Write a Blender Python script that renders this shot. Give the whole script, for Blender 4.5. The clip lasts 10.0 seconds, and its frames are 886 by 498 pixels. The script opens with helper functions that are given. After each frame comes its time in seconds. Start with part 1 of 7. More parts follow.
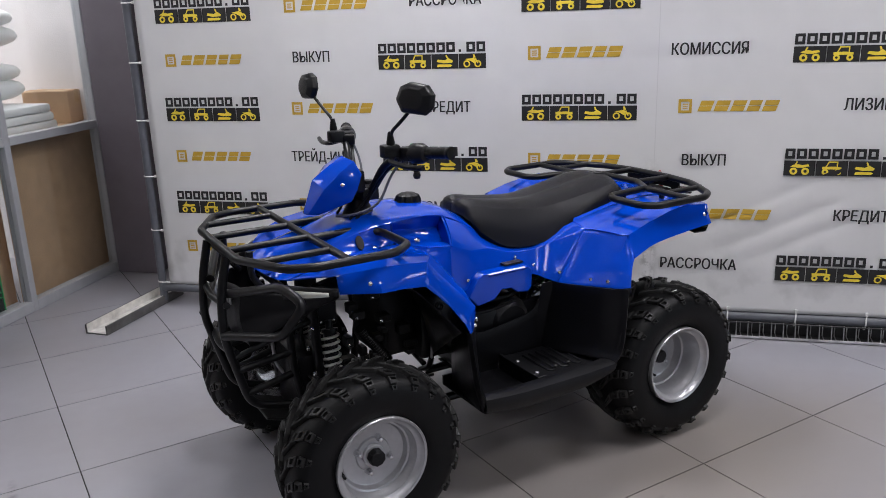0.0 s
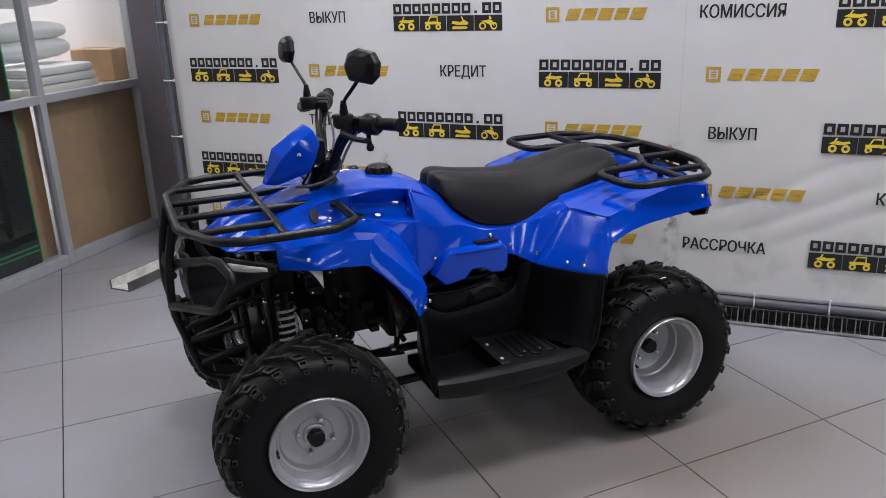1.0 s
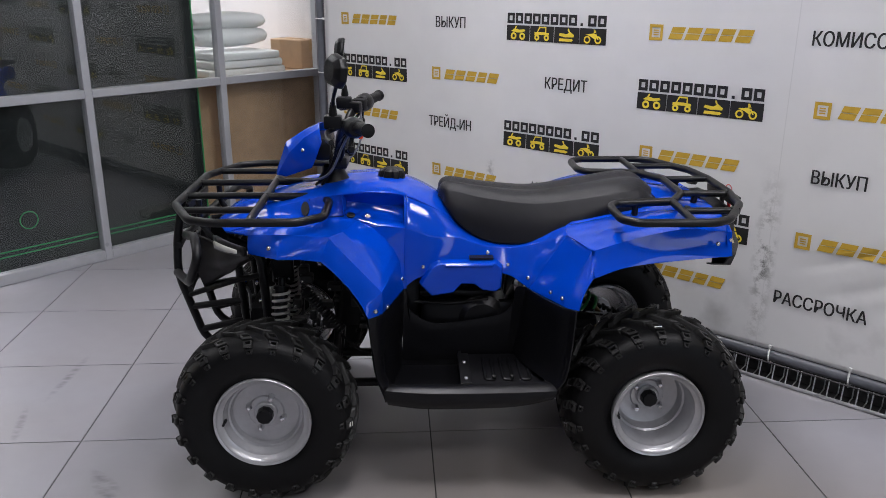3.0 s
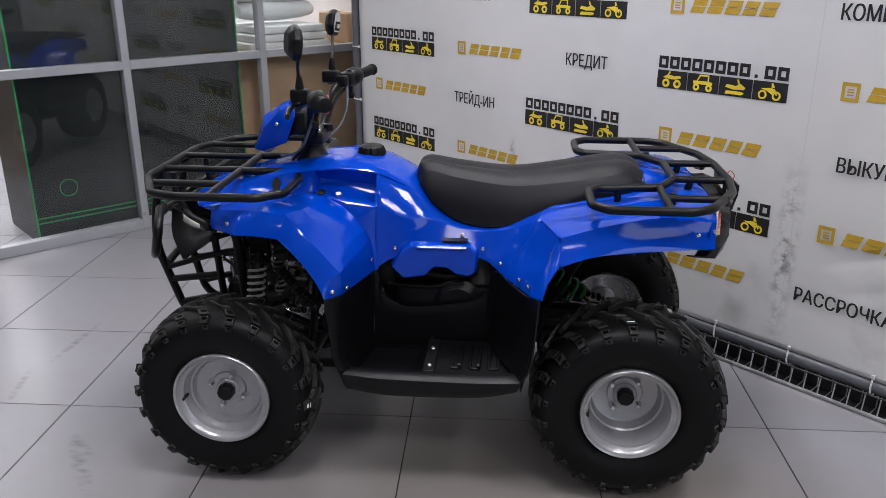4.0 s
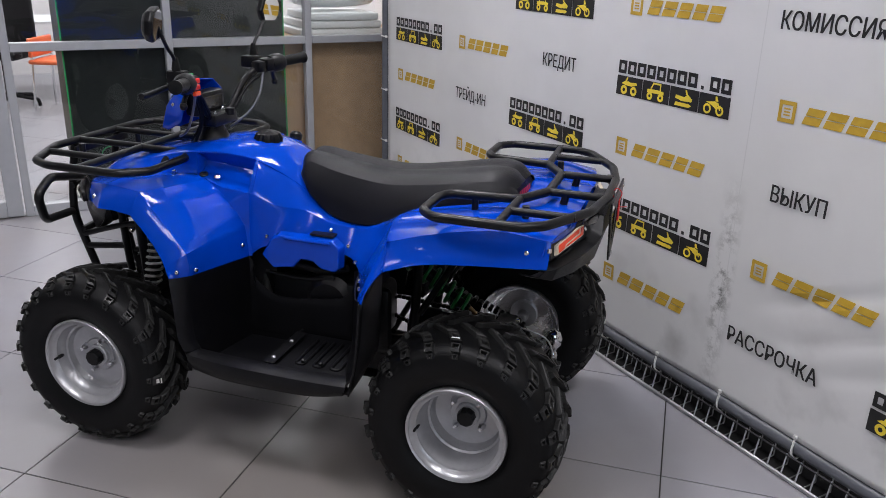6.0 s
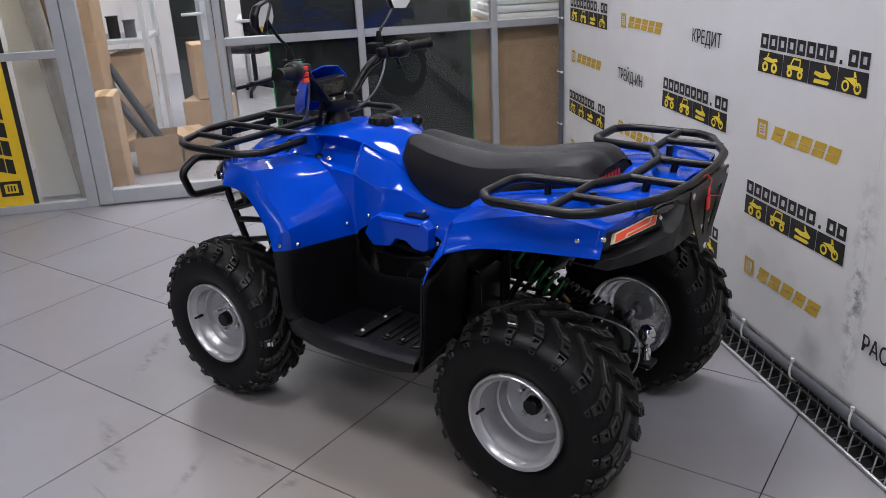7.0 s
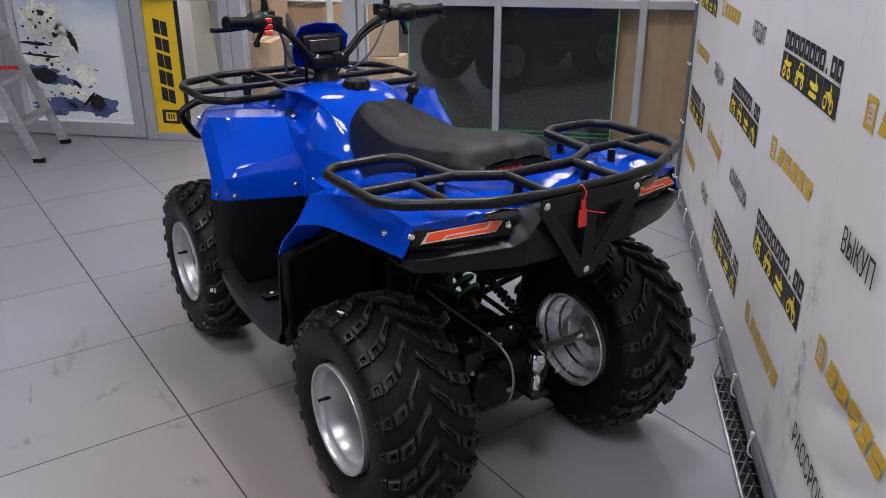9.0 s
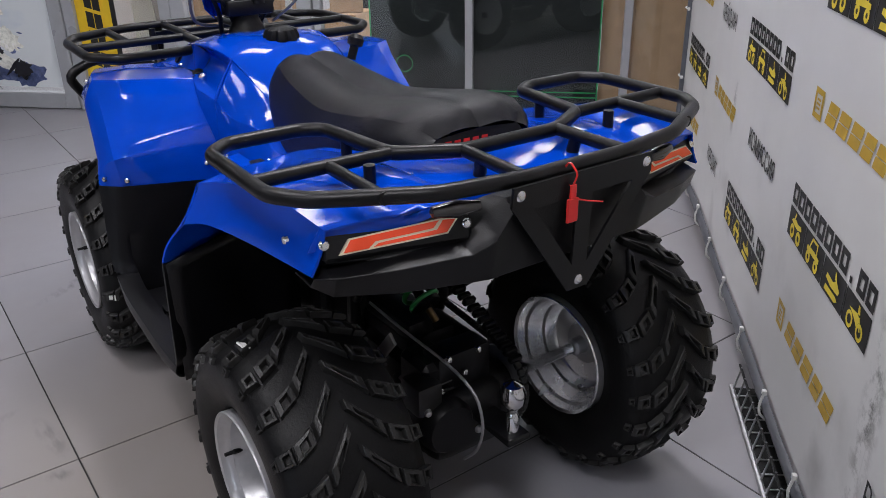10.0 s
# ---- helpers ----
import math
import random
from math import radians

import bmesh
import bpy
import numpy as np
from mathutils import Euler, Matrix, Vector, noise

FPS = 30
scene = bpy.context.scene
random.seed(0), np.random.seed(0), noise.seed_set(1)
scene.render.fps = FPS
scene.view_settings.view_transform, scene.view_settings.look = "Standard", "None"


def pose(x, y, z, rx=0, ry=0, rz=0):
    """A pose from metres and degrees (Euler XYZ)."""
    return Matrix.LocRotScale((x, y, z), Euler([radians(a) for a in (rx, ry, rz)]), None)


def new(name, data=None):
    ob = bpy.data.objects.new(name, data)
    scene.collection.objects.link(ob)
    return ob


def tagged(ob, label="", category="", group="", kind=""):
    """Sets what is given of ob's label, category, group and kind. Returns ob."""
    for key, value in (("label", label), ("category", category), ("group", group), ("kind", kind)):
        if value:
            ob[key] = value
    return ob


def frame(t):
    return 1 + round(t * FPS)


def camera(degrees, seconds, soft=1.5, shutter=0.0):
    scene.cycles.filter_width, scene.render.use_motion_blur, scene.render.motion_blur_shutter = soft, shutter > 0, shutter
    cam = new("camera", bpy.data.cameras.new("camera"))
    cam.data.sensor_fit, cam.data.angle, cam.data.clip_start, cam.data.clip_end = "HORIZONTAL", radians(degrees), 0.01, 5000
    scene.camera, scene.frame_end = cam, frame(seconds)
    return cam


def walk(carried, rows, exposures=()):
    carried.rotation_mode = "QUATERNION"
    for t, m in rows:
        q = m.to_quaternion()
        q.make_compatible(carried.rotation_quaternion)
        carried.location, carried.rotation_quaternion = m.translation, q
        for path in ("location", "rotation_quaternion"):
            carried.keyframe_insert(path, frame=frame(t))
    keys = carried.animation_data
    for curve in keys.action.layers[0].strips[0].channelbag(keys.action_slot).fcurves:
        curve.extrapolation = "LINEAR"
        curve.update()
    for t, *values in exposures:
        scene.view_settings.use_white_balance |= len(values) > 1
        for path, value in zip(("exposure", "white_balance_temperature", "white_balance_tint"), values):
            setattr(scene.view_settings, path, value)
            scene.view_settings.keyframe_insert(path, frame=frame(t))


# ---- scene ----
cam = camera(57.4, 10.0, soft=0.85)
METRES, EYE, TILT, LEAN, TURN = 4.83, 1.516, 0.0, 0.0, -31.3
ROWS = [
    (0.0, 0.0, 0.0, 0.0, -0.5, -16.0, 1.76),
    (0.5, 0.0379, 0.0327, 0.0008, 2.18, -18.45, 1.71),
    (1.0, 0.0882, 0.0335, 0.0004, 6.95, -18.65, 1.82),
    (1.5, 0.1393, 0.0296, 0.004, 14.21, -18.61, 2.5),
    (2.0, 0.1759, 0.0528, 0.0005, 19.88, -18.76, 0.7),
    (2.2, 0.1898, 0.0634, 0.0019, 20.91, -18.65, -0.96),
    (3.3, 0.2854, 0.1014, 0.0025, 29.79, -18.09, 0.84),
    (3.5, 0.2953, 0.1125, 0.0018, 30.78, -18.28, 1.2),
    (4.0, 0.3193, 0.1495, -0.0013, 34.79, -19.78, -0.04),
    (4.5, 0.3484, 0.18, 0.0007, 36.75, -20.35, 0.57),
    (5.0, 0.3969, 0.2032, -0.0007, 43.28, -20.17, -0.12),
    (5.2, 0.4139, 0.2155, -0.0011, 44.2, -20.1, -0.22),
    (6.3, 0.4601, 0.3117, -0.0023, 50.24, -20.73, -1.69),
    (6.5, 0.4721, 0.3281, -0.0043, 53.2, -21.11, -0.69),
    (7.0, 0.5053, 0.3706, -0.003, 65.36, -21.27, 2.6),
    (7.5, 0.5114, 0.4168, -0.009, 70.87, -21.35, 2.79),
    (8.0, 0.5136, 0.4762, -0.0089, 73.31, -22.04, 1.44),
    (8.5, 0.5234, 0.5396, -0.0162, 80.1, -22.12, 0.48),
    (9.0, 0.5213, 0.5841, -0.0188, 86.44, -22.34, -0.03),
    (9.5, 0.4796, 0.5972, -0.0375, 86.1, -23.49, 0.33),
    (10.0, 0.4171, 0.6079, -0.0473, 84.95, -24.85, 0.84),
]
walk(cam, [(t, pose(0, 0, EYE, TILT, LEAN, TURN) @ pose(METRES * x, METRES * y, METRES * z, 90 + pitch, roll, yaw)) for t, x, y, z, yaw, pitch, roll in ROWS],
     exposures=[(0.0, 0.0, 6500, 10.0)])

# ---------------------------------------------------------------- light
# The showroom runs at 45 degrees to the floor tiles: local x along the printed wall, local y towards it.
ROOM = pose(0, 0, 0, 0, 0, -45)
WALL_S, WALL_V = -3.243, 3.847
CEIL = 3.1

world = bpy.data.worlds.new("World")
world.use_nodes = True
# Sky brightness, let in only by the unseen east window.
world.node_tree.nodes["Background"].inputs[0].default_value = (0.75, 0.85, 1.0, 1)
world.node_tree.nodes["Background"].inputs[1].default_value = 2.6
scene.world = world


def ceiling_lamp(s, v, size=0.58, watts=26.0, z=CEIL - 0.03):
    data = bpy.data.lights.new("panel_light", "AREA")
    data.shape, data.size, data.energy, data.color = "SQUARE", size, watts, (0.97, 0.952, 1.0)
    ob = new("panel_light", data)
    ob.matrix_world = ROOM @ pose(s, v, z)
    return ob


LAMPS = [(s, v) for s in (-2.2, 0.2, 2.6) for v in (-2.6, -0.4, 1.8)] + [(-1.0, 3.2), (1.5, 3.2)]
for s, v in LAMPS:
    ceiling_lamp(s, v, watts=(10.5 if v < -1 else 15.5 if v < 1 else 30.0) * (0.48 if s < -2 else 1.5 if (s, v) == (-1.0, 3.2) else 1.11))
# Unseen wide lamps added over the back rooms, without fittings, tuned to their brightness.
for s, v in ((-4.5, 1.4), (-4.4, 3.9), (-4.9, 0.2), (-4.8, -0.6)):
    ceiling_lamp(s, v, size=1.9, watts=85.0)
ceiling_lamp(-7.4, 2.7, size=1.2, watts=95.0)

# ---------------------------------------------------------------- helpers


def finish(bm, name, material, smooth=35.0):
    bmesh.ops.recalc_face_normals(bm, faces=bm.faces)
    me = bpy.data.meshes.new(name)
    bm.to_mesh(me)
    bm.free()
    me.materials.append(material)
    if smooth:
        me.shade_smooth()
        me.set_sharp_from_angle(angle=radians(smooth))
    return me


def thing(name, label, category, m=None, group="", kind=""):
    ob = new(name)
    ob.empty_display_size = 0.1
    if m is not None:
        ob.matrix_basis = m
    return tagged(ob, label, category, group, kind)


def part(name, bm, material, parent, label="", smooth=35.0, m=None, bevel=0.0, thick=0.0, offset=-1.0):
    ob = new(name, finish(bm, name, material, smooth))
    ob.parent = parent
    if m is not None:
        ob.matrix_basis = m
    if thick:
        mod = ob.modifiers.new("thickness", "SOLIDIFY")
        mod.thickness, mod.offset = thick, offset
    if bevel:
        mod = ob.modifiers.new("edges", "BEVEL")
        mod.width, mod.segments, mod.limit_method, mod.angle_limit = bevel, 2, "ANGLE", radians(22)
        mod.harden_normals = False
    return tagged(ob, label)


def share(name, me, parent, m, label=""):
    ob = new(name, me)
    ob.parent = parent
    ob.matrix_basis = m
    return tagged(ob, label)


def solo(name, bm, material, label, category, m=None, kind="", smooth=35.0, group=""):
    ob = new(name, finish(bm, name, material, smooth))
    if m is not None:
        ob.matrix_basis = m
    return tagged(ob, label, category, group, kind)


def box(bm, lo, hi, bevel=0.0, m=None, seg=1):
    """A box between two corners, with rounded edges, joined into bm."""
    lo, hi = Vector(lo), Vector(hi)
    mid, size = (lo + hi) / 2, hi - lo
    ret = bmesh.ops.create_cube(bm, size=1.0, matrix=Matrix.Translation(mid) @ Matrix.Diagonal((*size, 1)))
    verts = ret["verts"]
    if bevel:
        edges = list({e for v in verts for e in v.link_edges})
        out = bmesh.ops.bevel(bm, geom=edges, offset=bevel, segments=seg, affect="EDGES", profile=0.5)
        verts = list({v for f in out["faces"] for v in f.verts} | {v for v in verts if v.is_valid})
    if m is not None:
        bmesh.ops.transform(bm, matrix=m, verts=verts)
    return verts


def boxed(lo, hi, bevel=0.0, m=None, seg=1):
    bm = bmesh.new()
    box(bm, lo, hi, bevel, m, seg)
    return bm


def rounded(points, radius, steps=4, closed=False):
    """A polyline with its corners turned into small arcs."""
    pts, out, n = [Vector(p) for p in points], [], len(points)
    for i, p in enumerate(pts):
        if not closed and i in (0, n - 1):
            out.append(p)
            continue
        a, b = pts[i - 1] - p, pts[(i + 1) % n] - p
        ra, rb = min(radius, a.length * 0.45), min(radius, b.length * 0.45)
        a, b = p + a.normalized() * ra, p + b.normalized() * rb
        for k in range(steps + 1):
            t = k / steps
            out.append(a.lerp(p, t).lerp(p.lerp(b, t), t))
    return out


def tube(bm, points, r, seg=10, radius=0.0, closed=False, r_end=None):
    """A round bar along points."""
    pts = rounded(points, radius, closed=closed) if radius else [Vector(p) for p in points]
    n = len(pts)
    rings, side = [], None
    for i, p in enumerate(pts):
        a = pts[i - 1] if (i or closed) else p
        b = pts[(i + 1) % n] if (i < n - 1 or closed) else p
        d = (b - a).normalized()
        if side is None:
            side = d.orthogonal().normalized()
        side = (side - d * side.dot(d)).normalized()
        up = d.cross(side)
        rr = r if r_end is None else r + (r_end - r) * i / (n - 1)
        rings.append([bm.verts.new(p + (side * math.cos(k * math.tau / seg) + up * math.sin(k * math.tau / seg)) * rr) for k in range(seg)])
    for i in range(n if closed else n - 1):
        a, b = rings[i], rings[(i + 1) % n]
        shift = 0
        if closed and i == n - 1:
            shift = min(range(seg), key=lambda q: (a[0].co - b[q].co).length)
        for k in range(seg):
            bm.faces.new((a[k], a[(k + 1) % seg], b[(k + 1 + shift) % seg], b[(k + shift) % seg]))
    if not closed:
        bm.faces.new(rings[0][::-1])
        bm.faces.new(rings[-1])
    return bm


def bar(points, r, seg=10, radius=0.0, closed=False):
    return tube(bmesh.new(), points, r, seg, radius, closed)


def lathe(bm, profile, n=48, m=None, axis="y", close=False):
    """Turns (along, radius) pairs about an axis."""
    rings = []
    for a, r in profile:
        ring = []
        for k in range(n):
            c, s = math.cos(k * math.tau / n) * r, math.sin(k * math.tau / n) * r
            p = Vector((c, a, s)) if axis == "y" else Vector((c, s, a))
            ring.append(bm.verts.new(m @ p if m is not None else p))
        rings.append(ring)
    pairs = list(zip(rings, rings[1:])) + ([(rings[-1], rings[0])] if close else [])
    for a, b in pairs:
        for k in range(n):
            bm.faces.new((a[k], a[(k + 1) % n], b[(k + 1) % n], b[k]))
    if not close:
        for ring, (a, r) in ((rings[0], profile[0]), (rings[-1], profile[-1])):
            if 0 < r < 0.03:
                bm.faces.new(ring)
    return bm


def spline(points, n):
    """n points along a Catmull-Rom curve, evenly spread."""
    p = [Vector(q) for q in points]
    p = [p[0] * 2 - p[1]] + p + [p[-1] * 2 - p[-2]]
    fine = []
    for i in range(1, len(p) - 2):
        a, b, c, d = p[i - 1], p[i], p[i + 1], p[i + 2]
        for k in range(16):
            t = k / 16
            fine.append(0.5 * (2 * b + (c - a) * t + (2 * a - 5 * b + 4 * c - d) * t * t + (3 * b - a - 3 * c + d) * t ** 3))
    fine.append(p[-2])
    run = [0.0]
    for a, b in zip(fine, fine[1:]):
        run.append(run[-1] + (b - a).length)
    out, j = [], 0
    for k in range(n):
        s = run[-1] * k / (n - 1)
        while j < len(run) - 2 and run[j + 1] < s:
            j += 1
        t = (s - run[j]) / max(run[j + 1] - run[j], 1e-9)
        out.append(fine[j].lerp(fine[j + 1], t))
    return out


def skin(bm, curves, nu=24, nv=4, bulges=(), mirror=True, even=False, hard=False):
    """A skin over guide curves of (x, w, z), w counted outwards from the middle; bulges swell the strips between them."""
    if hard:
        lines = [[Vector(a).lerp(Vector(b), k / 5) for a, b in zip(c, c[1:]) for k in range(5)] + [Vector(c[-1])] for c in curves]
        nu = len(lines[0])
    elif even:
        lines = [spline(c, nu) for c in curves]
    else:
        lines = []
        for c in curves:
            m = len(c)
            p = [Vector(q) for q in c]
            p = [p[0] * 2 - p[1]] + p + [p[-1] * 2 - p[-2]]
            line = []
            for k in range(nu):
                f = k / (nu - 1) * (m - 1)
                i = min(int(f), m - 2)
                t = f - i
                a, b, cc, d = p[i], p[i + 1], p[i + 2], p[i + 3]
                line.append(0.5 * (2 * b + (cc - a) * t + (2 * a - 5 * b + 4 * cc - d) * t * t + (3 * b - a - 3 * cc + d) * t ** 3))
            lines.append(line)
    rows = []
    for i, (a, b) in enumerate(zip(lines, lines[1:])):
        swell = bulges[i] if i < len(bulges) else 0.0
        for j in range(nv + (1 if i == len(lines) - 2 else 0)):
            t, row = j / nv, []
            for k in range(nu):
                p = a[k].lerp(b[k], t)
                if swell:
                    along = (a[min(k + 1, nu - 1)] - a[max(k - 1, 0)]) + (b[min(k + 1, nu - 1)] - b[max(k - 1, 0)])
                    nrm = along.cross(b[k] - a[k])
                    if nrm.length > 1e-9:
                        p = p + nrm.normalized() * swell * math.sin(math.pi * t)
                row.append(p)
            rows.append(row)
    for sign in ((-1, 1) if mirror else (-1,)):
        grid = [[bm.verts.new(at(p.x, p.y * -sign, p.z)) for p in row] for row in rows]
        for a, b in zip(grid, grid[1:]):
            for k in range(nu - 1):
                quad = (a[k], a[k + 1], b[k + 1], b[k])
                bm.faces.new(quad if sign < 0 else quad[::-1])
    bmesh.ops.remove_doubles(bm, verts=bm.verts, dist=0.0006)
    return bm


def at(x, w, z):
    """A place on the quad bike: x as in the room, w outwards to its left, z up; in the bike's own axes."""
    return Vector((x - 1.5, -w, z))


def bolt(name, place, way, parent, r=0.007, h=0.005, mat=None, label=""):
    bm = bmesh.new()
    m = Matrix.Translation(place) @ Vector(way).to_track_quat("Z", "Y").to_matrix().to_4x4()
    lathe(bm, [(-0.002, r), (h * 0.5, r), (h * 0.85, r * 0.75), (h, r * 0.3), (h, 0.0005)], 10, m, "z")
    return part(name, bm, mat or M_CHROME, parent, label)


# ---------------------------------------------------------------- materials


def material(name, colour, rough=0.5, metal=0.0, coat=0.0, spread=0.08, size=12.0, bump=0.0, bump_size=60.0, rough_spread=0.08, random_tint=0.0, spec=0.5):
    """A surface with its colour and gloss varied at two scales and a fine relief."""
    mat = bpy.data.materials.new(name)
    mat.use_nodes = True
    nt = mat.node_tree
    n, link = nt.nodes, nt.links
    bsdf = n["Principled BSDF"]
    geo = n.new("ShaderNodeTexCoord")
    big, small = n.new("ShaderNodeTexNoise"), n.new("ShaderNodeTexNoise")
    big.inputs["Scale"].default_value, small.inputs["Scale"].default_value = size * 0.25, size * 2.5
    big.inputs["Detail"].default_value, small.inputs["Detail"].default_value = 4, 3
    for t in (big, small):
        link.new(geo.outputs["Object"], t.inputs["Vector"])
    add = n.new("ShaderNodeMath")
    add.operation = "ADD"
    link.new(big.outputs["Fac"], add.inputs[0])
    link.new(small.outputs["Fac"], add.inputs[1])
    span = n.new("ShaderNodeMapRange")
    span.inputs["From Min"].default_value, span.inputs["From Max"].default_value = 0.7, 1.3
    span.inputs["To Min"].default_value, span.inputs["To Max"].default_value = 1 - spread, 1 + spread
    link.new(add.outputs[0], span.inputs["Value"])
    value = span.outputs[0]
    if random_tint:
        info, tint, mul = n.new("ShaderNodeObjectInfo"), n.new("ShaderNodeMapRange"), n.new("ShaderNodeMath")
        tint.inputs["To Min"].default_value, tint.inputs["To Max"].default_value = 1 - random_tint, 1 + random_tint
        link.new(info.outputs["Random"], tint.inputs["Value"])
        mul.operation = "MULTIPLY"
        link.new(value, mul.inputs[0])
        link.new(tint.outputs[0], mul.inputs[1])
        value = mul.outputs[0]
    scale = n.new("ShaderNodeVectorMath")
    scale.operation = "SCALE"
    scale.inputs[0].default_value = colour
    link.new(value, scale.inputs["Scale"])
    link.new(scale.outputs[0], bsdf.inputs["Base Color"])
    gloss = n.new("ShaderNodeMapRange")
    gloss.inputs["From Min"].default_value, gloss.inputs["From Max"].default_value = 0.3, 0.7
    gloss.inputs["To Min"].default_value, gloss.inputs["To Max"].default_value = max(rough - rough_spread, 0.02), min(rough + rough_spread, 1)
    link.new(big.outputs["Fac"], gloss.inputs["Value"])
    link.new(gloss.outputs[0], bsdf.inputs["Roughness"])
    bsdf.inputs["Metallic"].default_value = metal
    bsdf.inputs["Coat Weight"].default_value = coat
    bsdf.inputs["Coat Roughness"].default_value = 0.06
    bsdf.inputs["Specular IOR Level"].default_value = spec
    if bump:
        tex, bp = n.new("ShaderNodeTexNoise"), n.new("ShaderNodeBump")
        tex.inputs["Scale"].default_value, tex.inputs["Detail"].default_value = bump_size, 4
        link.new(geo.outputs["Object"], tex.inputs["Vector"])
        bp.inputs["Strength"].default_value, bp.inputs["Distance"].default_value = bump, 0.004
        link.new(tex.outputs["Fac"], bp.inputs["Height"])
        link.new(bp.outputs[0], bsdf.inputs["Normal"])
    return mat


def glass(name, tint, gain=1.0):
    """Clear sheet glass: a mirror by Fresnel over a tinted see-through."""
    mat = bpy.data.materials.new(name)
    mat.use_nodes = True
    n, link = mat.node_tree.nodes, mat.node_tree.links
    n.remove(n["Principled BSDF"])
    clear, mirror, mix, weight = n.new("ShaderNodeBsdfTransparent"), n.new("ShaderNodeBsdfGlossy"), n.new("ShaderNodeMixShader"), n.new("ShaderNodeLayerWeight")
    power, line = n.new("ShaderNodeMath"), n.new("ShaderNodeMath")
    power.operation, line.operation = "POWER", "MULTIPLY_ADD"
    clear.inputs[0].default_value = (*tint, 1)
    mirror.inputs["Roughness"].default_value = 0.01
    mirror.inputs["Color"].default_value = (0.95, 0.97, 0.96, 1)
    weight.inputs["Blend"].default_value = 0.5
    power.inputs[1].default_value = 5.0
    line.inputs[1].default_value, line.inputs[2].default_value = 1.0 - gain, gain
    link.new(weight.outputs["Facing"], power.inputs[0])
    link.new(power.outputs[0], line.inputs[0])
    link.new(line.outputs[0], mix.inputs[0])
    link.new(clear.outputs[0], mix.inputs[1])
    link.new(mirror.outputs[0], mix.inputs[2])
    link.new(mix.outputs[0], n["Material Output"].inputs["Surface"])
    return mat


M_BLUE = material("blue_plastic", (0.0002, 0.050, 0.48), 0.10, spread=0.05, size=6, bump=0.015, bump_size=9, rough_spread=0.03, spec=0.40)
M_BLACK = material("black_plastic", (0.0042, 0.0042, 0.0052), 0.36, spec=0.27, spread=0.25, size=10, bump=0.12, bump_size=500)
# Lighter than M_RUBBER: the light that lug rims catch, put into the colour.
M_TREAD = material("rim_lit_rubber", (0.018, 0.0178, 0.0176), 0.42, spread=0.35, size=22, bump=0.15, bump_size=250, rough_spread=0.12, spec=0.35)
M_RUBBER = material("rubber", (0.0034, 0.0034, 0.0038), 0.50, spec=0.22, spread=0.3, size=14, bump=0.15, bump_size=250, rough_spread=0.12)
M_TUBE = material("black_powder_coat", (0.0042, 0.0042, 0.005), 0.36, spec=0.30, spread=0.15, size=20, bump=0.08, bump_size=420)
M_DARK = material("dark_metal", (0.016, 0.016, 0.0165), 0.42, spec=0.35, spread=0.3, size=18, bump=0.1, bump_size=200)
M_SEAT = material("black_vinyl", (0.0065, 0.0065, 0.009), 0.38, spec=0.25, spread=0.15, size=15, bump=0.25, bump_size=700)
M_ALU = material("cast_aluminium", (0.46, 0.46, 0.475), 0.33, metal=0.6, spread=0.06, size=25, bump=0.05, bump_size=300, rough_spread=0.04)
# Bare barrel metal, its colour brightened to make up for missing light inside.
M_BARE = material("brightened_bare_metal", (0.92, 0.92, 0.93), 0.24, metal=0.9, spread=0.06, size=40, bump=0.03, bump_size=200, rough_spread=0.05)
M_CHROME = material("bright_steel", (0.75, 0.75, 0.76), 0.18, metal=1.0, spread=0.05)
M_STEEL = material("grey_steel", (0.42, 0.42, 0.43), 0.38, metal=0.8, spread=0.15, size=20)
M_SPRING = material("grey_spring_paint", (0.55, 0.54, 0.51), 0.4, spread=0.1)
M_GREEN = material("green_spring_paint", (0.02, 0.22, 0.05), 0.35, spread=0.1)
M_RED = material("red_plastic", (0.62, 0.02, 0.02), 0.35, spread=0.08)
M_ORANGE = material("orange_reflector", (0.85, 0.07, 0.02), 0.25, coat=0.4, spread=0.06)
M_CREAM = material("cream_reflector", (0.72, 0.62, 0.45), 0.3, spread=0.06)
M_LAMP = material("headlight_lens", (0.55, 0.55, 0.5), 0.15, coat=0.5, spread=0.1)
M_SMOKE = material("smoked_lens", (0.025, 0.023, 0.023), 0.2, coat=0.25, spread=0.1)
M_MIRROR = material("mirror_glass", (0.9, 0.9, 0.9), 0.02, metal=1.0, spread=0.0, rough_spread=0.0)
M_WHITE = material("white_label", (0.75, 0.75, 0.72), 0.5)
M_TILE = material("porcelain_tile", (0.292, 0.290, 0.317), 0.29, spec=0.45, spread=0.03, size=5, bump=0.02, bump_size=90, rough_spread=0.015, random_tint=0.03)


SCUFFS = ((0.803, 1.474, 0.212, 0.035, -24), (0.896, 1.394, 0.106, 0.02, -13), (1.161, 1.493, 0.119, 0.022, 114), (1.298, 1.632, 0.119, 0.03, 7), (0.418, 1.914, 0.202, 0.03, 124), (1.043, 1.286, 0.116, 0.006, -10), (-0.018, 2.774, 0.224, 0.022, 86), (0.367, 2.026, 0.102, 0.025, -44), (-0.054, 2.394, 0.151, 0.02, 103), (1.756, 1.58, 0.053, 0.03, 47), (1.466, 1.615, 0.037, 0.03, 70), (1.297, 1.24, 0.067, 0.03, 98))


